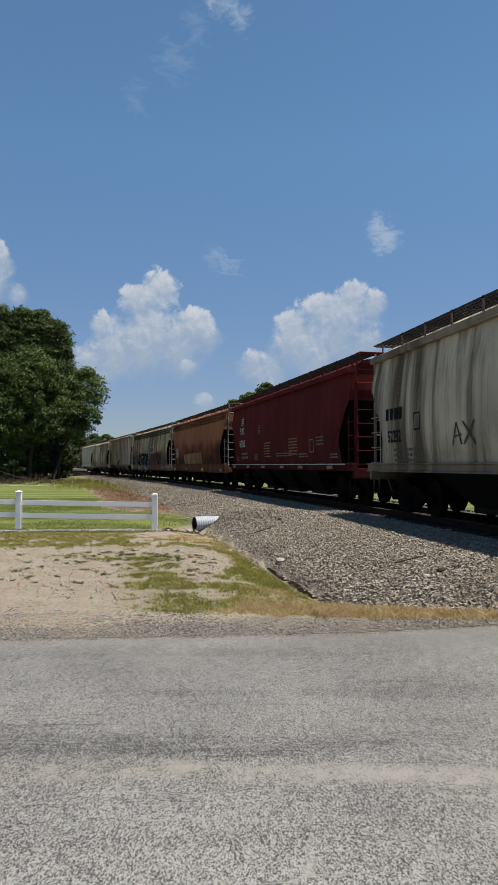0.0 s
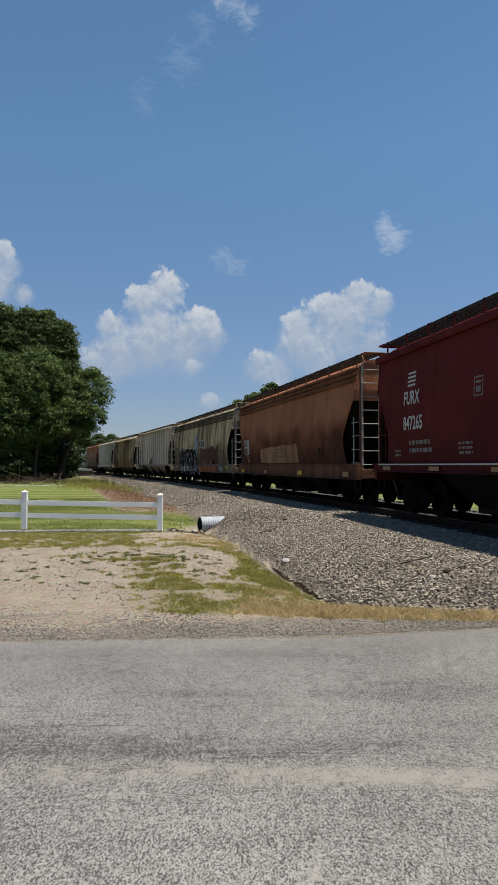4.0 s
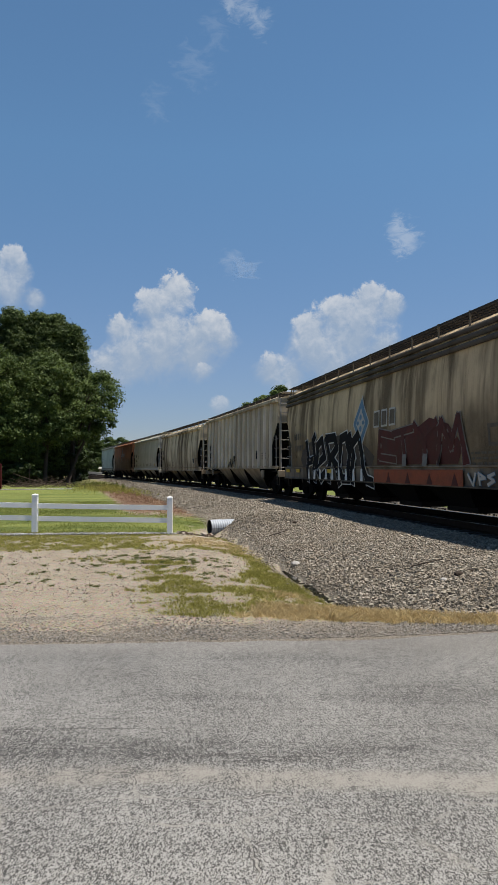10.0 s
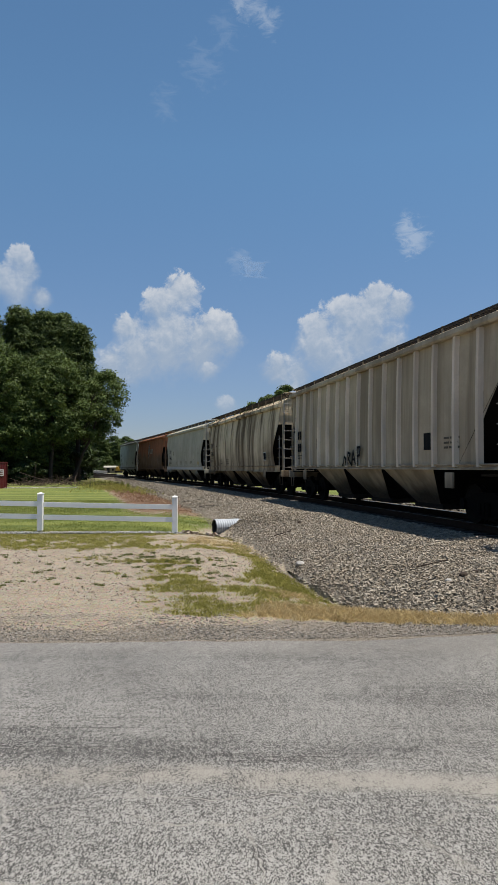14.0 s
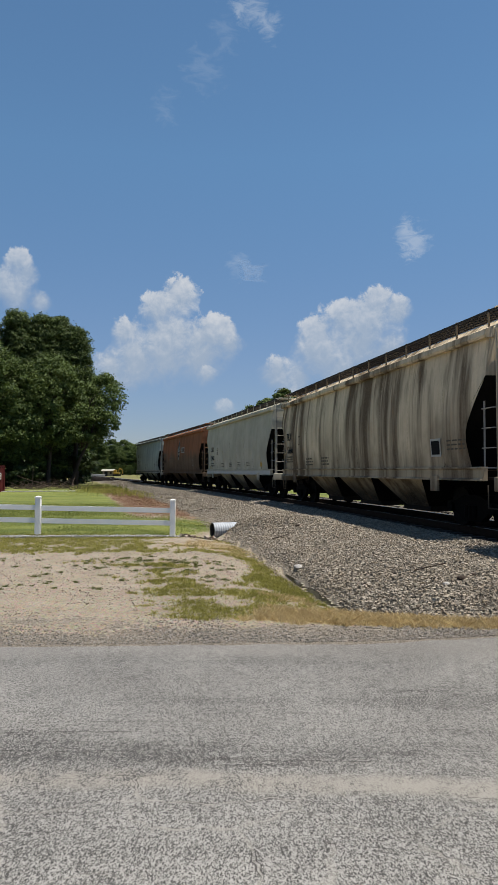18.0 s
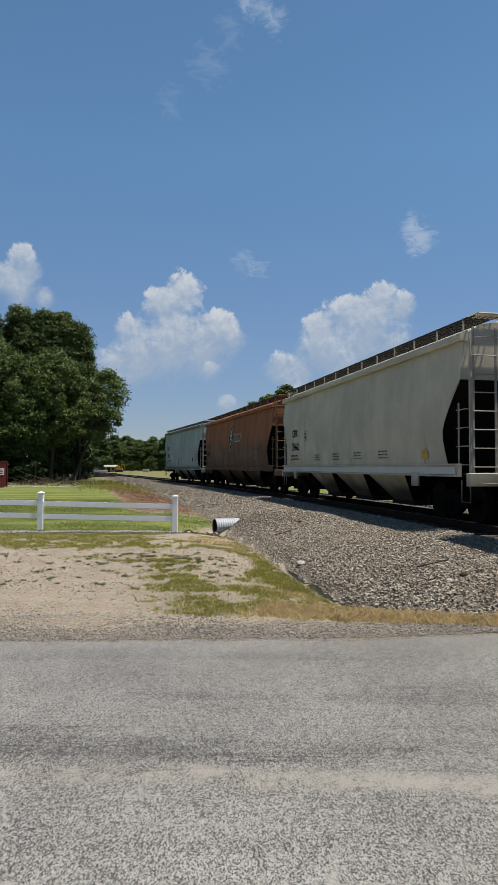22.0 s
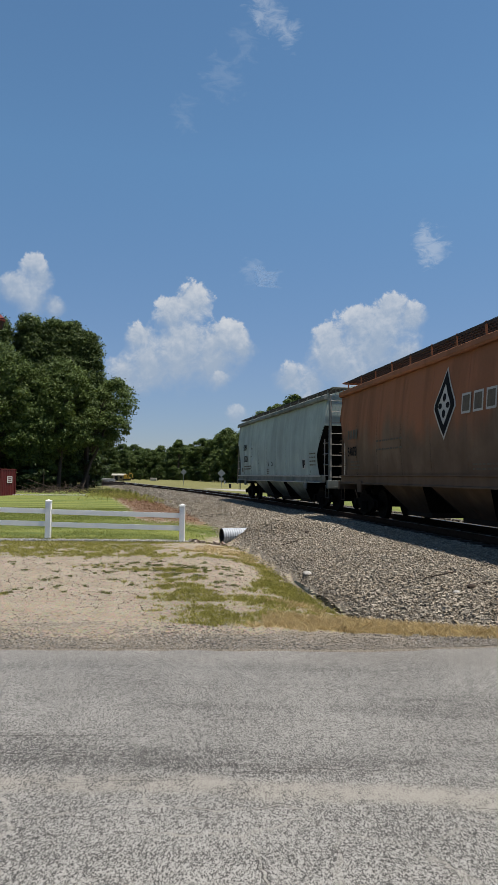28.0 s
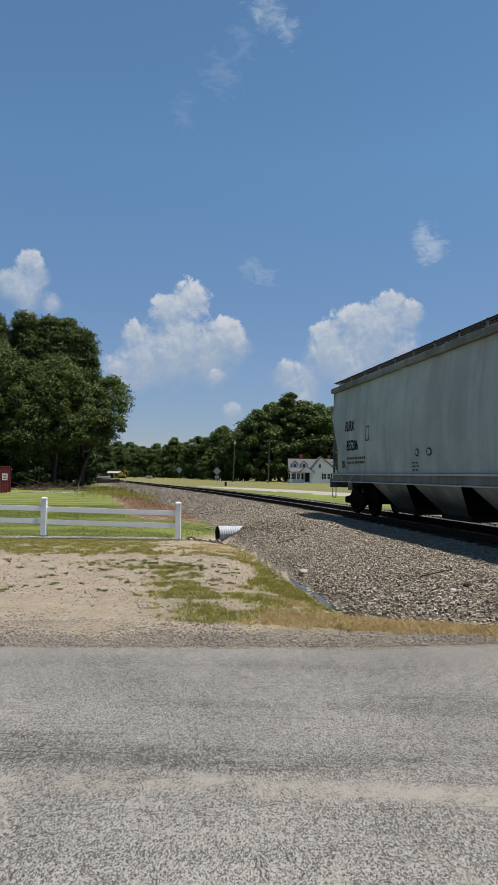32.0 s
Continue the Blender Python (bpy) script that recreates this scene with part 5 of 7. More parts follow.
    for x, y, k in ((-30, 67, 1.2), (-27.4, 68, 1.0), (-25, 68.5, 0.8), (-22.6, 69.5, 1.0), (-31.5, 72, 2.0), (-28.5, 74, 2.0), (-25.2, 75, 2.0), (-23.2, 77, 1.7),
                    (-26, 80, 2.2), (-29, 80, 2.2), (-33, 78, 2.2), (-24.6, 84, 2.0), (-27, 87, 2.2), (-22.4, 80, 1.9), (-22.2, 85, 1.8), (-24, 90, 2.3), (-20.9, 75.5, 1.0)):
        if bush is None:
            bush = thing("shrub", "dense dark green shrub at the foot of the wood", "shrub", "shrubs")
            g = Geo()
            for i in range(7):
                a = i * 0.9
                limb(g, (0, 0, -0.1), (0.7 * math.cos(a), 0.7 * math.sin(a), 1.3), 0.035, 0.012, rng, 0.1, 4)
            part("stems", g, bark, bush, turn=False)
            c = np.column_stack([rng.normal(0, 0.75, 30), rng.normal(0, 0.75, 30), rng.uniform(0.2, 2.0, 30)])
            part("crown", leaf_mesh("crown", c, rng.uniform(0.35, 0.6, 30), 90, 0.10, rng), shade, bush)
            ob = bush
            ob.matrix_basis = pose(x, y, 0) @ Matrix.Scale(k, 4)
        else:
            bush.matrix_basis = Matrix.Identity(4)
            ob = copy_thing(bush, pose(x, y, 0, 0, 0, rng.uniform(0, 360)))
            ob.scale = (k, k, k * rng.uniform(0.85, 1.2))
    bush.matrix_basis = pose(-30, 67, 0)
    # far trees: three forms, copied
    forms = [make_tree("leafy green tree in the far tree line", 12, 3.9, oak, bark, 51, "oak", 130, 170, 0.125, 0.06),
             make_tree("leafy green tree in the far tree line", 12, 3.2, gum, bark, 52, "oak", 120, 170, 0.12, 0.06),
             make_tree("dark pine in the far tree line", 12, 2.8, pine, bark, 53, "pine", 130, 170, 0.10, 0.1)]
    spots = []
    # wood behind the house
    for x, y, h in ((1, 172, 18), (4.5, 176, 21), (8.5, 175, 22), (12.5, 178, 21), (16.5, 176, 20), (20.5, 178, 19.5), (25, 178, 20), (30, 176, 19), (36, 178, 20), (2, 183, 18), (7, 186, 20), (14, 187, 20), (22, 187, 20), (-2.5, 176, 13),
                    (43, 180, 19), (51, 182, 20), (60, 184, 19), (70, 186, 20)):
        spots.append((x, y, h))
    # light tree and its neighbours left of the wood
    for x, y, h in ((-6.5, 185, 13.5), (-9.5, 208, 17), (-12, 215, 15), (-5.5, 200, 14), (-3.5, 190, 14), (-15, 220, 13), (-18, 225, 14), (-8.5, 190, 8), (-11.5, 186, 5.5), (-14, 200, 7)):
        spots.append((x, y, h))
    for i in range(46):
        x = -76 + i * 1.55 + rng.uniform(-0.8, 0.8)
        y = 262 + rng.uniform(-14, 26) + (abs(x + 45) < 9) * 25
        spots.append((x, y, rng.uniform(10.5, 14.5) + (2.0 if -30 < x < -26 else 0)))
    for i in range(26):
        spots.append((-140 + i * 5 + rng.uniform(-2, 2), 300 + rng.uniform(-10, 40), rng.uniform(12, 17)))
    for i in range(20):
        spots.append((-62 + i * 2.6 + rng.uniform(-1, 1), 245 + rng.uniform(-6, 6), rng.uniform(3.0, 5.5)))
    for i, (x, y, h) in enumerate(spots):
        form = forms[1] if i in (18, 19, 22) else forms[int(rng.choice([0, 0, 0, 1, 2]))]
        k = h / 12
        ob = copy_thing(form, pose(x, y, -0.1, 0, 0, rng.uniform(0, 360)))
        ob.scale = (k * rng.uniform(0.95, 1.3), k * rng.uniform(0.95, 1.3), k)
    for form, (x, y) in zip(forms, ((27, 190), (33, 191), (40, 192))):
        form.matrix_basis = pose(x, y, -0.1)


def blades(name, label, xy, height, width, mat, rng, lean=0.5):
    """Grass blades, one mesh of kind stuff."""
    n = len(xy)
    z = ground_height(xy[:, 0], xy[:, 1])
    a = rng.uniform(0, 2 * np.pi, n)
    h = height * rng.uniform(0.5, 1.3, n)
    dx, dy = np.cos(a) * width, np.sin(a) * width
    tilt = rng.normal(0, lean, (n, 2)) * h[:, None]
    base = np.column_stack([xy, z - 0.01])
    v = np.stack([base + np.column_stack([dx, dy, 0 * dx]), base - np.column_stack([dx, dy, 0 * dx]),
                  base + np.column_stack([tilt[:, 0] * 0.4 - dx * 0.6, tilt[:, 1] * 0.4 - dy * 0.6, h * 0.6]),
                  base + np.column_stack([tilt, h]), base + np.column_stack([tilt[:, 0] * 0.4 + dx * 0.6, tilt[:, 1] * 0.4 + dy * 0.6, h * 0.6])], 1).reshape(-1, 3)
    me = bpy.data.meshes.new(name)
    me.vertices.add(len(v))
    me.vertices.foreach_set("co", v.astype(np.float32).ravel())
    order = (np.arange(n)[:, None] * 5 + np.array([0, 1, 2, 3, 4])[None]).astype(np.int32)
    me.loops.add(n * 5)
    me.loops.foreach_set("vertex_index", order.ravel())
    me.polygons.add(n)
    me.polygons.foreach_set("loop_start", np.arange(0, n * 5, 5, dtype=np.int32))
    me.update(calc_edges=True)
    return solid(name, me, mat, label, kind="stuff")


def grow_grass():
    rng = np.random.default_rng(21)
    green = leaf_material("green_grass", (0.120, 0.131, 0.027), (0.430, 0.382, 0.114), (0.354, 0.334, 0.081), 0.48, 5.0)
    lawn = leaf_material("lawn_grass", (0.088, 0.115, 0.026), (0.238, 0.254, 0.067), (0.238, 0.268, 0.064), 0.45, 1.2)
    straw = leaf_material("dry_grass", (0.363, 0.262, 0.127), (0.626, 0.515, 0.296), (0.507, 0.397, 0.202), 0.45, 4.0)

    rust = leaf_material("reddish_dry_weeds", (0.136, 0.068, 0.038), (0.265, 0.165, 0.099), (0.221, 0.132, 0.066), 0.3)

    def spread(count, x0, x1, y0, y1, which, cut, patch=0.9):
        x, y = rng.uniform(x0, x1, count), rng.uniform(y0, y1, count)
        c = cover(x, y)
        rag = np.array([noise.noise((a * 2.3, b * 2.3, 1.0)) * 0.50 + noise.noise((a * 8.0, b * 8.0, 4.0)) * 0.42 for a, b in zip(x, y)])
        keep = (c[which] + rag * patch > cut) & (c[3] < 0.5)
        return np.column_stack([x, y])[keep]

    def clump(xy, per, r):
        return np.repeat(xy, per, 0) + rng.normal(0, r, (len(xy) * per, 2))

    blades("grass", "patchy green grass on the sandy lot and ditch bank", spread(95000, -5.0, 2.2, 7.2, 13.6, 0, 0.59), 0.034, 0.0048, green, rng, 0.8)
    blades("grass_tufts", "taller green grass tufts on the sandy lot", clump(spread(5200, -4.0, 1.6, 7.4, 12.6, 0, 0.70), 14, 0.026), 0.044, 0.0050, green, rng, 0.55)
    blades("grass", "green grass along the fence", spread(90000, -9.0, 1.0, 13.3, 17.6, 0, 0.5), 0.032, 0.006, green, rng, 0.8)
    blades("grass", "mown green lawn behind the fence", spread(80000, -17, -0.5, 17.3, 34, 0, 0.5), 0.04, 0.011, lawn, rng, 0.8)
    blades("dry_grass", "yellow dry grass beside the road and ditch", spread(60000, -0.8, 4.6, 7.0, 9.5, 1, 0.52), 0.036, 0.0045, straw, rng, 1.0)
    blades("dry_grass", "tufts of yellow dry grass beside the road", clump(spread(3000, -0.6, 4.4, 7.15, 9.2, 1, 0.56), 16, 0.028), 0.070, 0.0048, straw, rng, 0.7)
    blades("dry_grass", "yellow dry grass beside the drain", spread(40000, -2.5, 1.4, 11.5, 18.5, 1, 0.5), 0.035, 0.006, straw, rng, 1.0)
    blades("dry_grass", "reddish dry weeds along the foot of the bank", spread(40000, -14, 2, 20, 52, 1, 0.42), 0.055, 0.016, rust, rng, 0.9)
    # taller weeds at the wood edge by the line
    x, y = rng.uniform(-23, -5, 26000), rng.uniform(40, 68, 26000)
    d, s = track_offset(x, y)
    wild = np.array([noise.noise((a * 0.35, b * 0.35, 2.0)) for a, b in zip(x, y)])
    keep = (rng.uniform(0, 1, len(x)) < np.exp(-((d - 7.2) / 2.0) ** 2) * (0.75 + wild) * smooth(y, 40, 54)) & (d > 4.9)
    x, y, wild = x[keep], y[keep], wild[keep]
    blades("weeds", "tall green weeds beside the railway bank", np.column_stack([x, y]), 0.20, 0.022, green, rng, 0.6)
    tall = rng.uniform(0, 1, len(x)) < 0.3 * smooth(y, 52, 64) * (wild > -0.1)
    blades("weeds", "tall dark weeds at the foot of the wood", np.column_stack([x, y])[tall], 0.42, 0.028, lawn, rng, 0.3)
    # single tufts on the lot
    # broad-leaved weed clumps scattered over the bare sand
    weed = leaf_material("weed_leaves", (0.062, 0.077, 0.022), (0.184, 0.191, 0.062), (0.162, 0.176, 0.051), 0.35, 5.0)
    spots = []
    for cx, cy, rx, ry, n in ((-1.7, 12.6, 0.6, 0.22, 30), (-1.3, 12.0, 0.5, 0.25, 16), (-2.4, 11.9, 0.6, 0.3, 10), (-0.85, 11.6, 0.28, 0.6, 16), (-3.9, 11.0, 1.0, 0.9, 9), (-3.5, 9.5, 0.3, 0.08, 4),
                              (-2.45, 9.7, 0.35, 0.10, 5), (-2.1, 10.5, 0.5, 0.4, 6), (-4.4, 12.6, 0.8, 0.3, 4), (-0.4, 11.0, 0.2, 0.6, 6)):
        spots.append(np.column_stack([rng.normal(cx, rx, n), rng.normal(cy, ry, n)]))
    spots = np.concatenate(spots)
    size = rng.uniform(0.4, 1.25, len(spots)) ** 1.5
    per = 34
    xy = np.repeat(spots, per, 0) + rng.normal(0, 0.034, (len(spots) * per, 2)) * np.repeat(size, per)[:, None] * np.array([1.25, 0.9])
    blades("weed_clumps", "low dark green weed clumps on the sandy lot", xy, 0.030, 0.0070, weed, rng, 0.9)


# ---- far things ----
def make_container():
    red = plain("dark_red_painted_steel", (0.085, 0.016, 0.016), 0.5, 0, 0.25, 2)
    white = plain("white_placard", (0.478, 0.470, 0.456), 0.6)
    box = thing("storage_container", "dark red corrugated steel storage container on the lawn", "container", at=pose(-18.82, 50.2, -0.12, 0, 0, -6))
    g = Geo()
    L, B, H = 6.1, 2.4, 2.05
    for x0, y0, x1, y1, nx, ny in ((0, 0, -L, 0, 0, -1), (-L, 0, -L, B, -1, 0), (-L, B, 0, B, 0, 1), (0, B, 0, 0, 1, 0)):
        rows = []
        n = int(math.hypot(x1 - x0, y1 - y0) / 0.07)
        for i in range(n + 1):
            t = i / n
            w = 0.018 * (1 if (i // 2) % 2 else -1) if 1 < i < n - 1 else 0
            rows.append([(x0 + (x1 - x0) * t + nx * w, y0 + (y1 - y0) * t + ny * w, 0.1), (x0 + (x1 - x0) * t + nx * w, y0 + (y1 - y0) * t + ny * w, H)])
        g.grid(rows)
    part("wall", g, red, box)
    part("roof", Geo().box(-L / 2, B / 2, H + 0.01, L + 0.06, B + 0.06, 0.08), red, box)
    for x in (0, -L):
        for y in (0, B):
            part("corner_post", Geo().box(x, y, H / 2 + 0.03, 0.12, 0.12, H), red, box)
    part("floor_frame", Geo().box(-L / 2, B / 2, 0.07, L, B, 0.12), red, box)
    sign = part("placard", Geo().box(0.04, 1.45, 1.30, 0.01, 0.85, 0.50), white, box, "white placard with red marks")
    g = Geo()
    for k in range(3):
        g.box(0.049, 1.45, 1.43 - k * 0.13, 0.006, 0.6 - 0.12 * (k % 2), 0.06)
    part("marks", g, red, sign)


def make_house():
    white = Nodes("white_clapboard", 0.6)
    line = white.math("FRACT", white.math("MULTIPLY", white.xyz()[2], 6.5))
    white.bump(line, 0.5, 0.03)
    wall_mat = white.colour(white.mix(white.math("MULTIPLY", white.noise(1.5, 4), 0.3), (0.78, 0.78, 0.76), (0.62, 0.62, 0.60)))
    roof_mat = plain("grey_shingles", (0.10, 0.10, 0.105), 0.9, 0, 0.3, 3, 0.3)
    trim = plain("white_trim", (0.8, 0.8, 0.79), 0.5)
    glass = Nodes("dark_glazing", 0.08, 0, 0.5).colour((0.03, 0.035, 0.04))
    black = plain("black_shutter", (0.02, 0.022, 0.025), 0.6)
    brick = plain("red_brick", (0.24, 0.09, 0.065), 0.9, 0, 0.3, 6, 0.3)
    h = thing("house", "white clapboard cottage with grey roof, dormers and porch", "house", at=pose(0, 0, -0.1))
    x0, x1, y0, y1, e, r = 8.2, 17.8, 150.0, 157.4, 2.75, 5.25
    part("wall", Geo().prism([(y0, 0), (y1, 0), (y1, e), ((y0 + y1) / 2, r - 0.1), (y0, e)], "x", x0, x1), wall_mat, h)
    ym = (y0 + y1) / 2
    for a in (-1, 1):
        ye = ym + a * ((y1 - y0) / 2 + 0.5)
        part("roof", Geo().prism([(ym, r), (ye, e - 0.3), (ye, e - 0.15), (ym, r + 0.17)], "x", x0 - 0.4, x1 + 0.4), roof_mat, h)
    gx0, gx1, gy = 12.3, 18.2, 148.2
    gm, gp = (gx0 + gx1) / 2 - 0.6, 5.7
    part("front_gable", Geo().prism([(gx0, 0), (gx1, 0), (gx1, e), (gm, gp), (gx0, e)], "y", gy, y0 + 0.4), wall_mat, h)
    part("gable_roof", Geo().prism([(gm, gp + 0.02), (gx0 - 0.4, e - 0.18), (gx0 - 0.4, e), (gm, gp + 0.2)], "y", gy - 0.3, ym), roof_mat, h)
    part("gable_roof", Geo().prism([(gm, gp + 0.02), (gx1 + 0.4, e - 0.18), (gx1 + 0.4, e), (gm, gp + 0.2)], "y", gy - 0.3, ym), roof_mat, h)

    def window(x, z, w, hh, y, shutters=False):
        win = part("window", Geo().box(x, y, z, w + 0.16, 0.06, hh + 0.16), trim, h)
        part("pane", Geo().box(x, y - 0.035, z + hh * 0.25, w, 0.02, hh * 0.46), glass, win)
        part("pane", Geo().box(x, y - 0.035, z - hh * 0.25, w, 0.02, hh * 0.46), glass, win)
        if shutters:
            for sx in (-1, 1):
                part("shutter", Geo().box(x + sx * (w * 0.5 + 0.24), y - 0.01, z, 0.3, 0.05, hh + 0.1), black, win)

    window(15.55, 1.55, 0.55, 1.15, gy - 0.02)
    window(16.35, 1.55, 0.55, 1.15, gy - 0.02)
    for x in (15.05, 16.9):
        part("shutter", Geo().box(x, gy - 0.02, 1.55, 0.32, 0.06, 1.3), black, h)
    window(14.4, 3.75, 0.5, 0.8, gy - 0.02)
    window(8.6, 1.5, 0.7, 1.2, y0 - 0.02, True)
    window(10.3, 1.5, 0.7, 1.2, y0 - 0.02, True)
    # porch
    part("porch_floor", Geo().box(10.6, 149.0, 0.18, 5.2, 2.0, 0.3), trim, h)
    part("porch_roof", Geo().prism([(147.6, 2.35), (150.3, 2.95), (150.3, 3.1), (147.6, 2.5)], "x", 8.0, 13.2), roof_mat, h)
    part("porch_gable", Geo().prism([(10.0, 2.35), (13.1, 2.35), (11.55, 3.6)], "y", 147.3, 147.7), wall_mat, h)
    part("porch_gable_roof", Geo().prism([(9.8, 2.3), (11.55, 3.65), (13.3, 2.3), (13.3, 2.42), (11.55, 3.8), (9.8, 2.42)], "y", 147.2, 149.6), roof_mat, h)
    for x in (8.2, 9.4, 10.2, 12.95):
        part("column", Geo().box(x, 147.75, 1.3, 0.22, 0.22, 2.1), trim, h)
    door = part("door", Geo().box(11.9, 149.9, 1.25, 1.0, 0.08, 2.05), black, h, "dark front door in the porch")
    part("door_frame", Geo().box(11.9, 149.93, 1.3, 1.3, 0.06, 2.3), trim, door)
    # dormers and chimneys
    for x in (9.2, 11.2):
        d = part("dormer", Geo().prism([(x - 0.6, 3.2), (x + 0.6, 3.2), (x + 0.6, 4.2), (x, 4.8), (x - 0.6, 4.2)], "y", 150.9, 153.6), wall_mat, h)
        part("dormer_roof", Geo().prism([(x - 0.8, 4.05), (x, 4.85), (x + 0.8, 4.05), (x + 0.8, 4.17), (x, 5.0), (x - 0.8, 4.17)], "y", 150.7, 153.8), roof_mat, d)
        part("pane", Geo().box(x, 150.88, 3.85, 0.55, 0.04, 0.7), glass, d)
    part("chimney", Geo().box(10.8, 154.0, 5.3, 0.8, 0.7, 2.0), brick, h, "red brick chimney")
    part("chimney", Geo().box(17.0, 154.0, 5.4, 0.6, 0.6, 1.5), brick, h, "red brick chimney")


def make_brush():
    """Dead branches heaped at the foot of the wood, and a pole leaning in them."""
    dry = plain("dead_branches", (0.075, 0.055, 0.042), 0.95, 0, 0.4, 4)
    rng = np.random.default_rng(91)
    g = Geo()
    for i in range(150):
        x, y = rng.normal(-17.6, 2.2), rng.normal(60.5, 1.6)
        z = float(ground_height(x, y)[0]) + abs(rng.normal(0, 0.22)) * max(0.3, 1 - abs(x + 17.6) / 4)
        a, b, k = rng.uniform(0, 2 * np.pi), rng.uniform(-0.15, 0.55), rng.uniform(0.5, 1.9)
        q = (x + k * math.cos(a), y + k * math.sin(a), z + k * b)
        limb(g, (x, y, z), q, rng.uniform(0.015, 0.04), 0.008, rng, 0.25, 4)
    tagged(solid("brush_pile", g, dry, "heap of dead grey branches at the foot of the wood", "brush pile", turn=False), kind="stuff")
    g = Geo()
    limb(g, (-17.2, 60.0, 0.2), (-20.4, 61.0, 1.15), 0.05, 0.03, rng, 0.03, 4)
    limb(g, (-18.9, 60.4, -0.1), (-18.8, 60.5, 1.9), 0.04, 0.02, rng, 0.03, 4)
    solid("dead_branch", g, dry, "bare dead branches leaning out of the brush", "branch", turn=False)
    red = plain("dull_red_paint", (0.12, 0.028, 0.024), 0.6, 0, 0.25, 3)
    pole = plain("brown_mast_steel", (0.06, 0.035, 0.03), 0.8, 0, 0.3, 3)
    mast = thing("vent_stack", "tall thin steel stack with a dull red conical cap", "vent stack")
    x, y, t = -21.55, 56.0, 14.9
    part("pipe", Geo().rod((x, y, -0.2), (x, y, t - 1.2), 0.11, 12), pole, mast)
    part("collar", Geo().rod((x, y, t - 1.35), (x, y, t - 0.65), 0.34, 14, 0.48), pole, mast)
    part("cap", Geo().rod((x, y, t - 0.72), (x, y, t - 0.58), 0.58, 14).rod((x, y, t - 0.5), (x, y, t - 0.02), 0.56, 14, 0.06), red, mast, "dull red conical cap")


def make_posts():
    grey = plain("weathered_pole", (0.118, 0.103, 0.088), 0.9, 0, 0.3, 3)
    alu = plain("sign_back", (0.309, 0.316, 0.323), 0.5, 0.5, 0.12, 5)
    wire = plain("black_cable", (0.015, 0.015, 0.015), 0.7)
    pale = plain("pale_marker", (0.441, 0.441, 0.419), 0.7)
    for x, y, z, r, plate in ((-12.63, 118, 2.25, 0.54, False), (-5.2, 100, 2.05, 0.57, True)):
        s = thing("road_sign", "grey back of a diamond road sign on a steel post", "road sign", "road signs")
        part("post", Geo().box(x, y, z / 2 - 0.1, 0.07, 0.05, z + 0.2), alu, s)
        part("panel", Geo().prism([(x - r, z), (x, z - r), (x + r, z), (x, z + r)], "y", y - 0.05, y - 0.03), alu, s)
        if plate:
            part("plate", Geo().box(x, y - 0.04, z - r - 0.28, 0.62, 0.02, 0.42), alu, s)
    pole = thing("utility_pole", "weathered wooden utility pole with a crossarm", "utility pole")
    part("pole", Geo().rod((3.3, 146, -0.2), (3.42, 146, 9.3), 0.16, 10, 0.11), grey, pole)
    part("crossarm", Geo().box(3.42, 145.85, 8.75, 2.5, 0.12, 0.14), grey, pole)
    for dx in (-1.1, -0.45, 0.45, 1.1):
        part("insulator", Geo().rod((3.42 + dx, 145.85, 8.8), (3.42 + dx, 145.85, 9.0), 0.05, 8), pale, pole)
    lamp = thing("lamp_pole", "thin pole with a pale area lamp near its top", "lamp post")
    part("pole", Geo().rod((-4.3, 150, -0.2), (-4.0, 150, 8.2), 0.13, 10, 0.09), grey, lamp)
    part("lamp_head", Geo().rod((-4.0, 149.6, 8.2), (-4.0, 149.6, 8.75), 0.22, 10, 0.12), pale, lamp, "pale lamp housing")
    for y, z, dx in ((145.85, 9.0, -1.1), (145.85, 9.0, 1.1)):
        g = Geo()
        pts = [(3.42 + dx + 24 * t, y + 8 * t, z - 1.2 * math.sin(math.pi * t)) for t in [i / 10 for i in range(11)]]
        pts2 = [(3.42 + dx - 7.4 * t, y + 4 * t, z - 0.4 * t - 0.8 * math.sin(math.pi * t)) for t in [i / 6 for i in range(7)]]
        g.path(pts, 0.018, 4)
        g.path(pts2, 0.018, 4)
        solid("power_line", g, wire, "thin black overhead power line", "cable", turn=False)
    for x, y in ((-6.6, 140), (-1.9, 140)):
        solid("marker_post", Geo().rod((x, y, -0.1), (x, y, 0.75), 0.12, 8), pale, "short pale marker post in the grass", "post")
    solid("marker_post", Geo().rod((-3.8, 97, -0.1), (-3.8, 97, 0.55), 0.16, 8), wire, "short black stub post in the grass", "post")


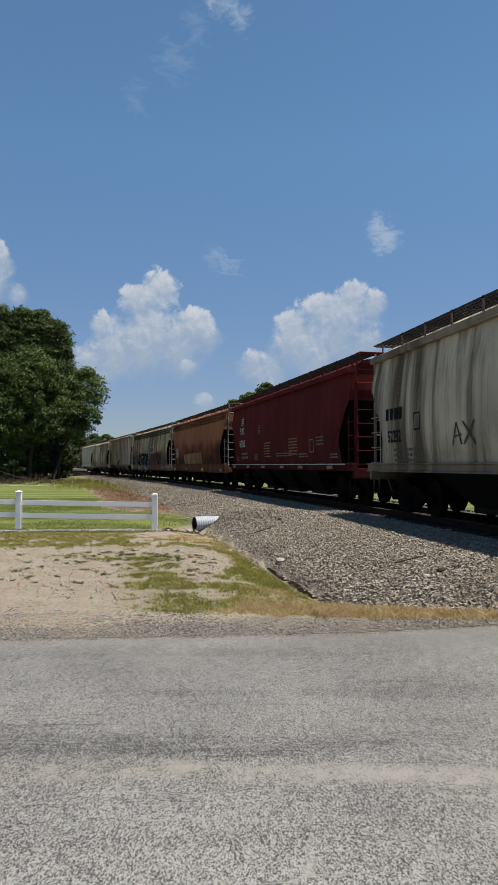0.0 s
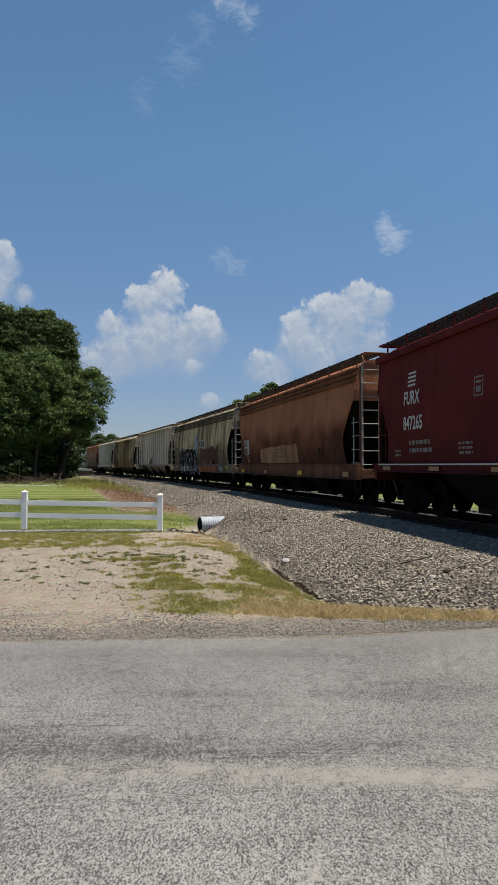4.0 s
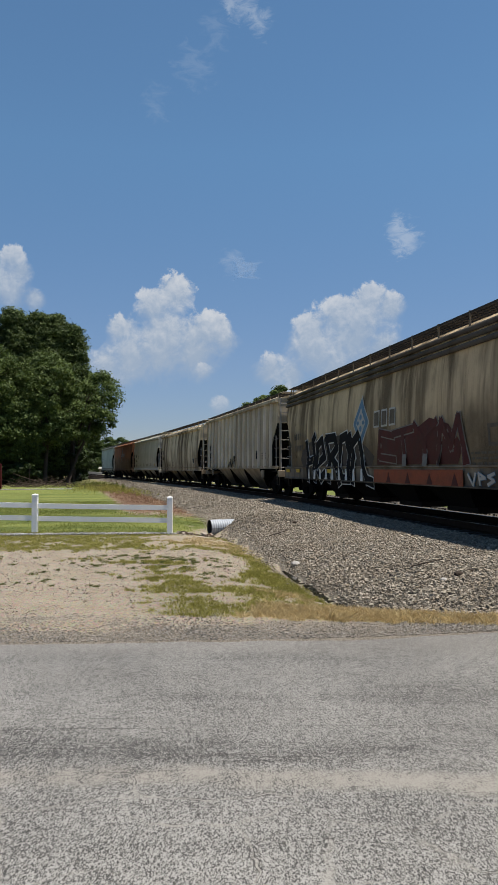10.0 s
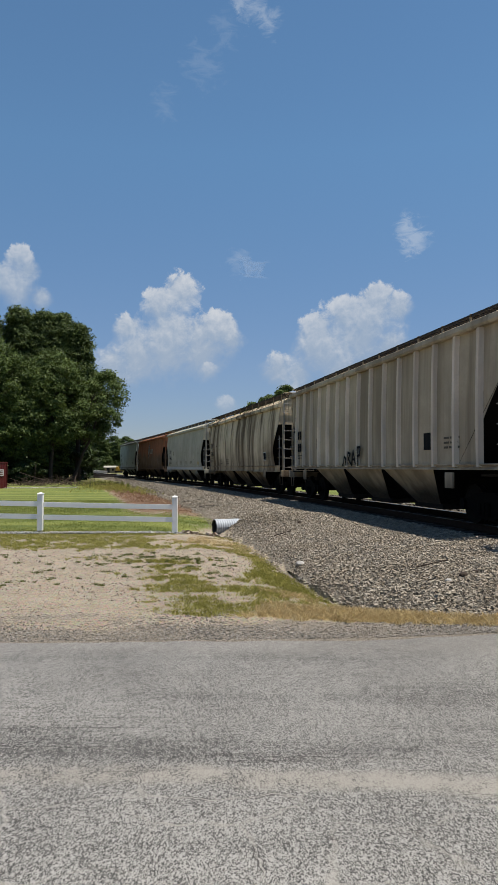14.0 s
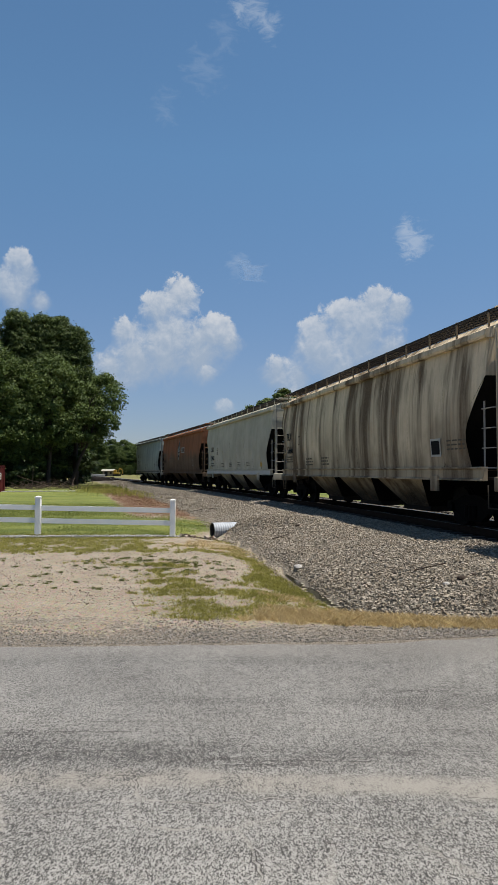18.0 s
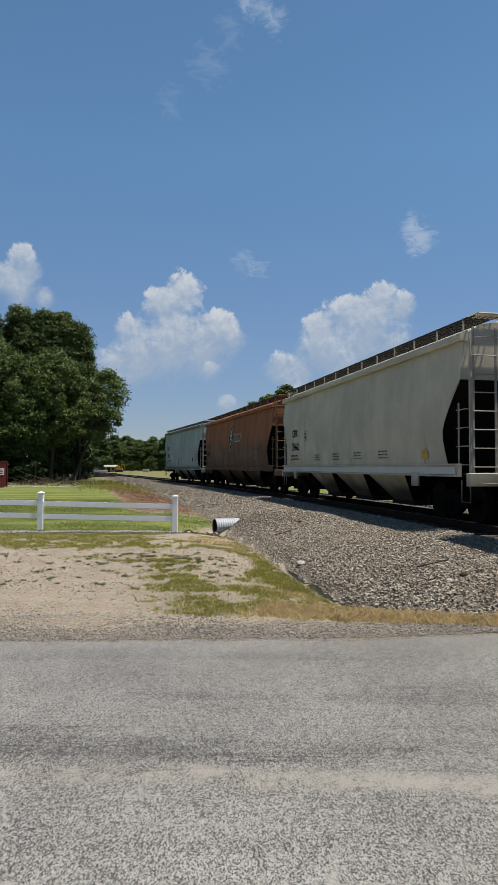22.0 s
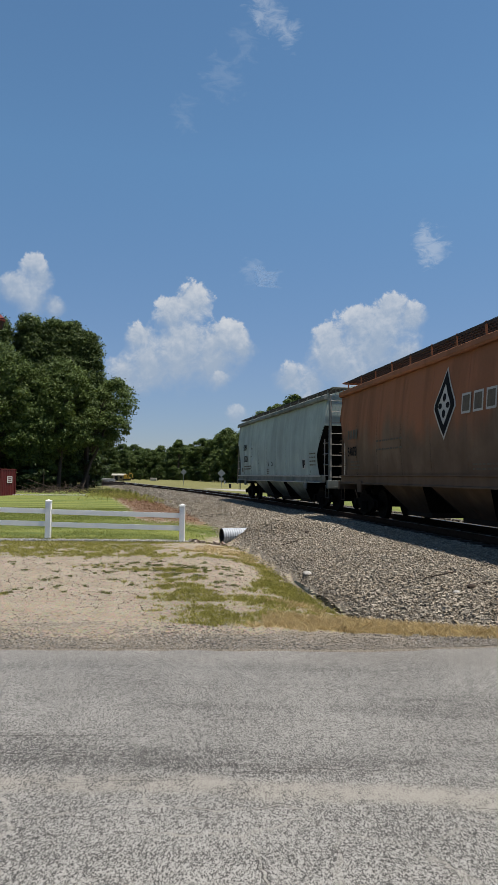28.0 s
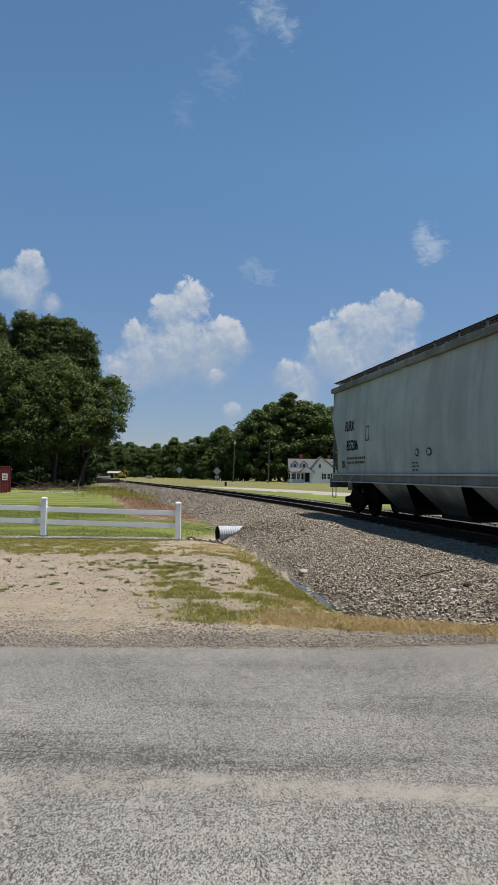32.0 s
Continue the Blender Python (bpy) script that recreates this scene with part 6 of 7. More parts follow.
def make_far_yard():
    tan = plain("tan_siding", (0.252, 0.198, 0.120), 0.8, 0, 0.15, 2)
    white = plain("pale_metal_roof", (0.348, 0.324, 0.264), 0.5, 0, 0.1, 2)
    dark = plain("dark_opening", (0.018, 0.018, 0.018), 0.8)
    yellow = plain("yellow_machine_paint", (0.312, 0.198, 0.030), 0.5, 0, 0.2, 2)
    steel = plain("track_steel", (0.030, 0.027, 0.024), 0.8)
    shed = thing("shed", "small tan shed with a pale metal roof", "shed")
    part("wall", Geo().box(-40.6, 200, 1.0, 4.2, 3.2, 2.1), tan, shed)
    part("roof", Geo().prism([(198.0, 1.95), (200, 2.55), (202, 1.95), (202, 2.08), (200, 2.7), (198.0, 2.08)], "x", -43.2, -38.2), white, shed)
    part("door", Geo().box(-41.4, 198.38, 0.9, 1.2, 0.04, 1.8), dark, shed)
    part("window", Geo().box(-39.6, 198.38, 1.2, 0.7, 0.04, 0.7), dark, shed)
    ex = thing("excavator", "yellow tracked excavator parked by the shed", "excavator")
    part("cab", Geo().box(-37.6, 197, 1.7, 1.1, 1.2, 1.4), yellow, ex)
    part("body", Geo().box(-37.0, 197, 1.15, 2.2, 2.2, 0.7), yellow, ex)
    for y in (196.1, 197.9):
        part("crawler", Geo().prism([(-38.2, 0.1), (-35.9, 0.1), (-35.6, 0.4), (-35.9, 0.75), (-38.2, 0.75), (-38.5, 0.4)], "y", y - 0.25, y + 0.25), steel, ex)
    part("boom", Geo().path([(-36.6, 196.6, 1.4), (-35.9, 196.4, 2.9), (-35.0, 196.3, 2.6)], 0.18, 6), yellow, ex)
    arm = part("arm", Geo().rod((-35.0, 196.3, 2.6), (-34.7, 196.3, 1.0), 0.13, 6), yellow, ex)
    part("bucket", Geo().box(-34.6, 196.3, 0.75, 0.5, 0.8, 0.5), steel, ex)
    small = Matrix.Translation((-38.4, 198, 0)) @ Matrix.Scale(0.76, 4) @ Matrix.Translation((38.4, -198, 0))
    shed.matrix_basis = ex.matrix_basis = small
    solid("trailer", Geo().box(-30.9, 205, 0.45, 1.8, 1.6, 0.8), white, "small white box trailer in the far grass", "trailer")
    concrete = plain("pale_concrete", (0.306, 0.300, 0.282), 0.85, 0, 0.15, 1.5, 0.2)
    old = plain("old_sleeper_timber", (0.05, 0.04, 0.034), 0.9, 0, 0.4, 3, 0.3)
    solid("concrete_slab", Geo().box(-23.6, 104, 0.95, 4.2, 1.2, 0.35, pose(0, 0, 0, 0, 2.5, 12).to_3x3()), concrete, "pale concrete slab lying on old sleepers", "concrete slab")
    rnd = random.Random(4)
    for i in range(9):
        x = -24.6 + (i % 3) * 1.7 + rnd.uniform(-0.2, 0.2)
        solid("timber", Geo().box(x, 101.5 + (i // 3) * 0.5, 0.12 + 0.2 * (i // 3), 2.5, 0.24, 0.2, pose(0, 0, 0, 0, rnd.uniform(-4, 4), rnd.uniform(-14, 14)).to_3x3()), old, "dark old sleeper in a loose stack by the line", "timber", "stacked sleepers")
    # pale farm road behind the line
    gravel = plain("pale_road_gravel", (0.270, 0.259, 0.235), 0.9, 0, 0.15, 0.8, 0.2)
    g = Geo()
    centre = [(40, 14, 3.4), (26, 28, 3.4), (15.5, 44, 3.3), (8.2, 61, 3.2), (2.5, 74, 3.0), (-3.5, 84.5, 2.4), (-6.5, 89, 1.5)]
    rows = []
    for (ax, ay, aw), (bx, by, bw) in zip(centre, centre[1:]):
        for i in range(6):
            t = i / 6
            dx, dy = bx - ax, by - ay
            k = math.hypot(dx, dy)
            w = aw + (bw - aw) * t
            x, y = ax + dx * t, ay + dy * t
            rows.append([(x - dy / k * w, y + dx / k * w, -0.015), (x, y, 0.03), (x + dy / k * w, y - dx / k * w, -0.015)])
    g.grid(rows)
    solid("farm_road", g, gravel, "pale gravel road running through the field behind the railway", kind="structure", smooth=True)


# ---- clouds: a far backdrop that drifts slowly ----
CLOUDS = []


def cloud_material():
    n = Nodes("cloud", 1.0)
    uv = n.coord.outputs["UV"]

    def attr(key):
        a = n.tree.nodes.new("ShaderNodeAttribute")
        a.attribute_name = key
        return a.outputs["Fac"]

    low = n.tree.nodes.new("ShaderNodeMapping")
    low.inputs["Location"].default_value = (1.5, 5.0, 0)
    n.link(uv, low.inputs["Vector"])
    big, fine = n.noise(0.045, 9, 0.62, uv, 0.3), n.noise(0.12, 8, 0.66, uv, 0.5)
    above = n.noise(0.12, 8, 0.66, low.outputs[0], 0.5)
    swirl = n.math("MULTIPLY_ADD", n.math("SUBTRACT", big, 0.5), 1.2, n.math("MULTIPLY", n.math("SUBTRACT", fine, 0.5), 0.6))
    cover = n.math("ADD", attr("puff"), swirl)
    alpha = n.math("MULTIPLY", n.step(cover, n.step(attr("rise"), 0.3, 0.8, 0.0, 0.22), n.step(attr("rise"), 0.3, 0.8, 0.85, 0.42)), attr("dense"), clamp=True)
    light = n.step(n.math("ADD", n.math("MULTIPLY", attr("rise"), 0.8), n.math("MULTIPLY_ADD", n.math("SUBTRACT", fine, above), 0.6, n.math("MULTIPLY", n.math("SUBTRACT", big, 0.5), 1.0))), 0.12, 0.95)
    c = n.mix(light, (0.240, 0.296, 0.376), (0.460, 0.474, 0.495))
    em = n.tree.nodes.new("ShaderNodeEmission")
    n.link(c, em.inputs["Color"])
    tr = n.tree.nodes.new("ShaderNodeBsdfTransparent")
    m = n.tree.nodes.new("ShaderNodeMixShader")
    n.link(alpha, m.inputs[0])
    n.link(tr.outputs[0], m.inputs[1])
    n.link(em.outputs[0], m.inputs[2])
    n.link(m.outputs[0], n.tree.nodes["Material Output"].inputs["Surface"])
    return n.mat


def wisp_material():
    """Thin combed-out cloud."""
    n = Nodes("cloud_wisp", 1.0)
    m = n.tree.nodes.new("ShaderNodeMapping")
    m.inputs["Rotation"].default_value, m.inputs["Scale"].default_value = (0, 0, radians(58)), (0.55, 1.2, 1)
    n.link(n.coord.outputs["UV"], m.inputs["Vector"])

    def attr(key):
        a = n.tree.nodes.new("ShaderNodeAttribute")
        a.attribute_name = key
        return a.outputs["Fac"]

    comb = n.noise(0.11, 9, 0.66, m.outputs[0], 0.8)
    cover = n.math("MULTIPLY_ADD", n.math("SUBTRACT", comb, 0.56), 3.2, attr("puff"))
    alpha = n.math("MULTIPLY", n.step(cover, -0.05, 1.0), attr("dense"), clamp=True)
    em = n.tree.nodes.new("ShaderNodeEmission")
    em.inputs["Color"].default_value = (0.390, 0.432, 0.488, 1)
    tr = n.tree.nodes.new("ShaderNodeBsdfTransparent")
    k = n.tree.nodes.new("ShaderNodeMixShader")
    n.link(alpha, k.inputs[0])
    n.link(tr.outputs[0], k.inputs[1])
    n.link(em.outputs[0], k.inputs[2])
    n.link(k.outputs[0], n.tree.nodes["Material Output"].inputs["Surface"])
    return n.mat


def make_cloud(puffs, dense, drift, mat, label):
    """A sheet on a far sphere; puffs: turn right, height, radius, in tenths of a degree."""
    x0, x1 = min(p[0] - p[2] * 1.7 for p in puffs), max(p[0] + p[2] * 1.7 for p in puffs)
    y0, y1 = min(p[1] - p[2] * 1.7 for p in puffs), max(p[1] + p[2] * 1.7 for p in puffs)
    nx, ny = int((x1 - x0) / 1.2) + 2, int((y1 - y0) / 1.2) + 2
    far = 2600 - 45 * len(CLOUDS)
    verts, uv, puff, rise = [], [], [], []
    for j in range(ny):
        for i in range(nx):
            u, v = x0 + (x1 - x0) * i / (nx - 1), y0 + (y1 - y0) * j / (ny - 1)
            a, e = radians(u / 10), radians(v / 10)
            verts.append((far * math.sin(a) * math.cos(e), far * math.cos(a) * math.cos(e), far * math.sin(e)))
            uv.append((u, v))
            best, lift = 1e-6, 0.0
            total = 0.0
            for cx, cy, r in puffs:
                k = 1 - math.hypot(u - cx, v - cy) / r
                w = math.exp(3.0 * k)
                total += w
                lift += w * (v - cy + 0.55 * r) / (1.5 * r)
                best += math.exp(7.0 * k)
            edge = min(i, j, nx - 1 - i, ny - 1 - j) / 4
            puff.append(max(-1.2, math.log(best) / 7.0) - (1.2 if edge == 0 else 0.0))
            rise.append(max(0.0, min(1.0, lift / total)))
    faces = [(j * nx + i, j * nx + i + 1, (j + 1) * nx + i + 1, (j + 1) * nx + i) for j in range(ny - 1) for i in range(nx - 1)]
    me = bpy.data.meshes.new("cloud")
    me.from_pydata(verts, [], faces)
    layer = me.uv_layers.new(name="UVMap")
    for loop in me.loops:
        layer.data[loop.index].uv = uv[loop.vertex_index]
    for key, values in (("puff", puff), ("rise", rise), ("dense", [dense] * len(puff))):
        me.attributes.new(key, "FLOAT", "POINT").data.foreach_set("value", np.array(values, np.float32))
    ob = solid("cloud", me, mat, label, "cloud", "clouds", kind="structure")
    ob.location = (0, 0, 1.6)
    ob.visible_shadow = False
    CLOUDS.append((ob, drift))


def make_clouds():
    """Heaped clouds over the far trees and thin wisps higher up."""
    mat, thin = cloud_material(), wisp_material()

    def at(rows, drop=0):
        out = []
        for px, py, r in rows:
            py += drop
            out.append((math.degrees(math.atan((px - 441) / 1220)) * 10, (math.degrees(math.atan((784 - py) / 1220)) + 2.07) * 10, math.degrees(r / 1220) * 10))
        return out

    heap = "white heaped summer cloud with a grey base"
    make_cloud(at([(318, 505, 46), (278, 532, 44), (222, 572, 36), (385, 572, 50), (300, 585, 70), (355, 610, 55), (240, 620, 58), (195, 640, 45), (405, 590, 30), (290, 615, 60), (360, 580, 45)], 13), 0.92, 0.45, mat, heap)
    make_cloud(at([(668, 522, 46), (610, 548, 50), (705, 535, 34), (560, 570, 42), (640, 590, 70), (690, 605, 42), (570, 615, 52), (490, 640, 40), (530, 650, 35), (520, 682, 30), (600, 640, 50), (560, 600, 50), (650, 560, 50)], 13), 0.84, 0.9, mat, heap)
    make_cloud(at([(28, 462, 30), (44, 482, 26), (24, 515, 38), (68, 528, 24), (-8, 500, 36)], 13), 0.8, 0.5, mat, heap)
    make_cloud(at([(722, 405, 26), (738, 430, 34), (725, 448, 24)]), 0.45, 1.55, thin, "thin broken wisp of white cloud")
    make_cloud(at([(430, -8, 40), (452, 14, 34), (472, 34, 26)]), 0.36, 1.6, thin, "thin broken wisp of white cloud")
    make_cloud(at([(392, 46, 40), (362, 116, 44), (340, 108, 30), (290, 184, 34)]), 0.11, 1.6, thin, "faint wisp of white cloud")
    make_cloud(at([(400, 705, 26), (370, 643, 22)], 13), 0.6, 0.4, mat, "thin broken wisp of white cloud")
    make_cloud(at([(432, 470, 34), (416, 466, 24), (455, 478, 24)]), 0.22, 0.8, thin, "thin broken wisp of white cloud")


make_fence()
make_pipe()
make_water()
make_rocks()
make_container()
make_house()
make_brush()
make_posts()
make_far_yard()
plant_trees()
grow_grass()
make_clouds()


# ---- lettering, emblems and graffiti on the wagons ----
def paint_marks():
    white, black, yellow, orange = MAT["white"], MAT["black"], MAT["yellow"], MAT["orange"]
    faded = plain("faded_black_stencil", (0.125, 0.108, 0.085), 0.9, 0, 0.3, 9, spec=0.05)
    faded_white = plain("faded_white_stencil", (0.19, 0.175, 0.155), 0.8, 0, 0.3, 9)
    blue = plain("faded_blue_paint", (0.11, 0.20, 0.29), 0.6, 0, 0.25, 4)
    dark_red = plain("dark_red_spray", (0.075, 0.022, 0.020), 0.6, 0, 0.4, 3)
    red = plain("orange_red_spray", (0.26, 0.070, 0.035), 0.6, 0, 0.35, 3)
    tan = plain("tan_reflector", (0.30, 0.19, 0.10), 0.6, 0, 0.25, 5)
    patch = car_paint("faded_patch_paint", (0.42, 0.25, 0.14), (0.13, 0.07, 0.04), streaks=0.8, rusty=0.12, low=0.5, rough=0.6)
    soot = plain("sooty_spray", (0.075, 0.062, 0.052), 0.8, 0, 0.4, 3)
    chalk = plain("chalky_white_spray", (0.60, 0.59, 0.57), 0.7, 0, 0.2, 5)
    plate = plain("white_patch", (0.42, 0.41, 0.375), 0.7, 0, 0.15, 5)

    def frame_of(x, z, w, h, t, mat, car, wag, name="stencil_box", label=""):
        return bars([(x, z, w, t), (x, z + h - t, w, t), (x, z, t, h), (x + w - t, z, t, h)], mat, car, wag, name, label)

    def small(car, wag, x, z, mat, rows=3, w=0.8, h=0.07, gap=0.06, seed=1):
        rnd = random.Random(seed)
        out = []
        for k in range(rows):
            p = x
            while p < x + w:
                b = rnd.uniform(0.08, 0.26)
                out.append((p, z - k * (h + gap), min(b, x + w - p + 0.05), h))
                p += b + 0.05
        return bars(out, mat, car, wag, "stencil")

    def emblem(car, wag, cx, cz, h, w, outer, inner, core):
        """Leaf-shaped diamond emblem: outline, field, centre and four seeds."""
        def leaf(k, dz=0.0):
            return [(cx, cz - h * 0.60 * k + dz), (cx + w * 0.16 * k, cz - h * 0.44 * k + dz), (cx + w * 0.5 * k, cz - h * 0.08 * k + dz), (cx + w * 0.47 * k, cz + h * 0.02 * k + dz), (cx + w * 0.2 * k, cz + h * 0.32 * k + dz), (cx, cz + h * 0.60 * k + dz),
                    (cx - w * 0.2 * k, cz + h * 0.32 * k + dz), (cx - w * 0.47 * k, cz + h * 0.02 * k + dz), (cx - w * 0.5 * k, cz - h * 0.08 * k + dz), (cx - w * 0.16 * k, cz - h * 0.44 * k + dz)]
        base = shape(leaf(1.0), outer, car, wag, "emblem", "pale leaf-shaped diamond emblem")
        shape(leaf(0.90), inner, base, wag, "field", lift=0.016)
        shape(leaf(0.56, -h * 0.02), outer, base, wag, "centre", lift=0.020)
        for dx, dz in ((0, 0.13), (0, -0.13), (0.17, 0), (-0.17, 0)):
            a = 0.075 * w if dx == 0 else 0.085 * w
            b = 0.07 * h if dx == 0 else 0.05 * h
            pts = [(cx + dx * w + a * math.cos(t), cz - h * 0.04 + dz * h + b * math.sin(t)) for t in [2 * math.pi * i / 12 for i in range(12)]]
            shape(pts, core, base, wag, "seed", lift=0.024)

    def blocks(car, wag, x, z, h, w, gap, line, fill):
        """Three plain outlined blocks where a company name stands."""
        for k in range(3):
            x0 = x + k * (w + gap)
            b = bars([(x0, z, w, h)], line, car, wag, "name_block", "outlined block of a company name")
            me = bars([(x0 + 0.05, z + 0.05, w - 0.1, h - 0.1)], fill, b, wag, "fill")
            for v in me.data.vertices:
                v.co.y -= 0.004

    def strokes(car, wag, glyphs, x, z, h, w, line, fill, name="graffiti", label="", r=0.05):
        """Wild-style letter shapes: thick dark strokes with a pale outline."""
        for k, paths in enumerate(glyphs):
            x0 = x + k * w
            for layer, mat, rad, lift in ((0, line, r + min(0.035, r * 0.4), 0.010), (1, fill, r, 0.020)):
                g = Geo()
                for path in paths:
                    pts = [(x0 + u * w * 1.12, z + v * h) for u, v in path]
                    for (ax, az), (bx, bz) in zip(pts, pts[1:]):
                        d = math.hypot(bx - ax, bz - az) or 1
                        ux, uz = (bx - ax) / d, (bz - az) / d
                        nxx, nz = -uz * rad, ux * rad
                        n = max(1, int(abs(bz - az) / 0.25))
                        for i in range(n):
                            t0, t1 = i / n, (i + 1) / n
                            e0, e1 = (rad * 0.7 if i == 0 else 0), (rad * 0.7 if i == n - 1 else 0)
                            p = (ax + (bx - ax) * t0 - ux * e0, az + (bz - az) * t0 - uz * e0)
                            q = (ax + (bx - ax) * t1 + ux * e1, az + (bz - az) * t1 + uz * e1)
                            quad = [(p[0] + nxx, p[1] + nz), (q[0] + nxx, q[1] + nz), (q[0] - nxx, q[1] - nz), (p[0] - nxx, p[1] - nz)]
                            g.add([(a, -wag.width(b) - lift - (0.075 if b < 1.33 else 0), b) for a, b in quad], [(0, 1, 2, 3)])
                if layer == 0:
                    base = part(name, g, mat, car, label, turn=False)
                else:
                    part("fill", g, mat, base, turn=False)

    def reflectors(car, wag, xs, z, w, h, mats, lift=0.06):
        for i, x in enumerate(xs):
            y = -wag.width(wag.low) - 0.02 - lift
            part("reflector", Geo().box(x + w / 2, y, z + h / 2, w, 0.012, h), mats[i % len(mats)], car)

    # pale grey wagon at the head
    c, w = CARS[0], W[0]
    bars([(-7.05 + 0.27 * k, 2.42, 0.19, 0.30) for k in range(4)], black, c, w, "owner_mark", "black block owner mark")
    lettering("52252", 0.42, black, c, w, -6.95, 1.86)
    frame_of(-5.35, 2.10, 0.34, 0.42, 0.035, black, c, w)
    small(c, w, -6.6, 1.62, faded, 3, 1.4, seed=2)
    strokes(c, w, [[[(0.05, 0.1), (0.4, 1), (0.7, 0.1)], [(0.2, 0.4), (0.7, 0.5)]], [[(0, 0.1), (0.8, 1)], [(0, 1), (0.8, 0.05)]]], -3.5, 1.66, 0.5, 0.5, faded, faded, "graffiti", "thin black graffiti letters", 0.014)
    # maroon wagon
    c, w = CARS[1], W[1]
    lettering("FURX", 0.46, white, c, w, -6.05, 2.78)
    lettering("847265", 0.46, white, c, w, -6.05, 2.16)
    frame_of(-2.55, 2.66, 0.36, 0.40, 0.03, faded_white, c, w)
    bars([(-2.46, 2.74, 0.18, 0.12), (-2.48, 2.92, 0.22, 0.05)], faded_white, c, w, "stencil")
    bars([(-5.85, 3.52 - 0.10 * k, 0.45, 0.05) for k in range(4)], white, c, w, "stencil")
    small(c, w, -5.75, 1.78, faded_white, 2, 1.2, 0.10, 0.09, 3)
    small(c, w, -6.65, 1.62, faded_white, 2, 0.3, 0.06, 0.05, 31)
    small(c, w, -3.25, 1.72, faded_white, 3, 0.55, 0.05, 0.05, 4)
    small(c, w, -1.50, 2.20, tan, 6, 0.9, 0.045, 0.07, 5)
    small(c, w, 0.30, 1.72, faded_white, 2, 2.0, 0.045, 0.05, 6)
    small(c, w, 2.00, 2.25, tan, 6, 1.0, 0.045, 0.07, 7)
    small(c, w, 3.20, 1.66, faded_white, 2, 1.0, 0.045, 0.05, 8)
    frame_of(4.40, 1.72, 0.46, 0.46, 0.035, faded_white, c, w)
    small(c, w, 5.10, 2.2, faded_white, 3, 0.7, 0.05, 0.07, 9)
    small(c, w, 6.40, 1.60, faded_white, 2, 0.6, 0.045, 0.05, 10)
    part("stripe", Geo().box(0, -w.width(w.low) - 0.075, 1.30, 2 * w.body - 0.4, 0.012, 0.035), white, c, "thin white line along the sill")
    reflectors(c, w, [-7.4, -4.6, -1.9, 0.9, 3.2, 6.2], 1.15, 0.5, 0.10, [tan, tan, tan, orange])
    # brown wagon
    c, w = CARS[2], W[2]
    p = bars([(-6.32, 1.80, 0.95, 0.70)], plate, c, w, "number_patch", "white painted patch with a black number")
    lettering("AEX", 0.36, black, c, w, -6.18, 2.19).location.y = -0.006
    lettering("8907", 0.36, black, c, w, -6.24, 1.85).location.y = -0.006
    shape([(-3.2, 1.38), (-1.2, 1.36), (2.3, 1.38), (2.25, 1.9), (2.1, 2.12), (1.4, 2.06), (0.4, 2.10), (-0.7, 2.04), (-1.5, 2.06), (-3.1, 2.0), (-3.25, 1.7)], patch, c, w, "repainted_patch", "paler repainted patch on the lower side")
    shape([(-5.7, 1.40), (-5.35, 1.40), (-5.75, 1.92), (-6.05, 1.92)], patch, c, w, "repainted_patch", "paler repainted patch on the lower side")
    strokes(c, w, [[[(0, 0), (0.3, 1), (0.6, 0.1)], [(0.5, 0.9), (0.9, 0.2)]], [[(0.1, 0.9), (0.7, 1), (0.2, 0.4), (0.8, 0.0)]]], 4.6, 1.55, 0.34, 0.3, black, black, "graffiti", "small dark scribbled tag", 0.01)
    small(c, w, -1.0, 1.92, faded, 3, 1.5, 0.05, 0.1, 12)
    reflectors(c, w, [-6.9, -2.6, 2.3, 6.9], 0.92, 0.5, 0.16, [yellow, tan], 0.06)
    # grimy wagon with graffiti
    c, w = CARS[3], W[3]
    emblem(c, w, -0.05, 2.66, 1.30, 1.30, plate, blue, blue)
    blocks(c, w, 0.95, 2.40, 0.48, 0.42, 0.12, plate, faded)
    heron = [[[(0.0, -0.05), (0.12, 0.5), (0.02, 0.95)], [(0.62, -0.05), (0.72, 0.5), (0.66, 1.0), (0.8, 1.1)], [(0.12, 0.42), (0.7, 0.5)]],
             [[(0.05, 0.35), (0.7, 0.55), (0.55, 0.98), (0.15, 0.85), (0.02, 0.3), (0.3, -0.02), (0.85, 0.2)]],
             [[(0.1, -0.05), (0.2, 0.55), (0.05, 1.0), (0.7, 1.0), (0.85, 0.75), (0.3, 0.5)], [(0.4, 0.5), (0.75, 0.3), (0.9, -0.1)]],
             [[(0.3, 0.0), (0.12, 0.4), (0.3, 0.95), (0.65, 1.0), (0.85, 0.5), (0.7, 0.0), (0.3, 0.0)]],
             [[(0.05, -0.05), (0.2, 0.5), (0.0, 1.0)], [(0.15, 0.8), (0.6, 1.0), (0.75, 0.45), (1.0, 0.0), (1.3, -0.05)]]]
    shape([(-6.5, 1.34), (0.6, 1.34), (0.9, 1.6), (0.3, 1.9), (-0.6, 2.2), (-1.6, 2.35), (-2.9, 2.3), (-4.4, 2.3), (-5.6, 2.2), (-6.4, 1.9), (-6.7, 1.6)], soot, c, w, "graffiti", "sooty black sprayed underlay", 0.007)
    strokes(c, w, heron, -5.75, 0.92, 1.36, 1.18, chalk, black, "graffiti", "black graffiti letters with a white outline", 0.15)
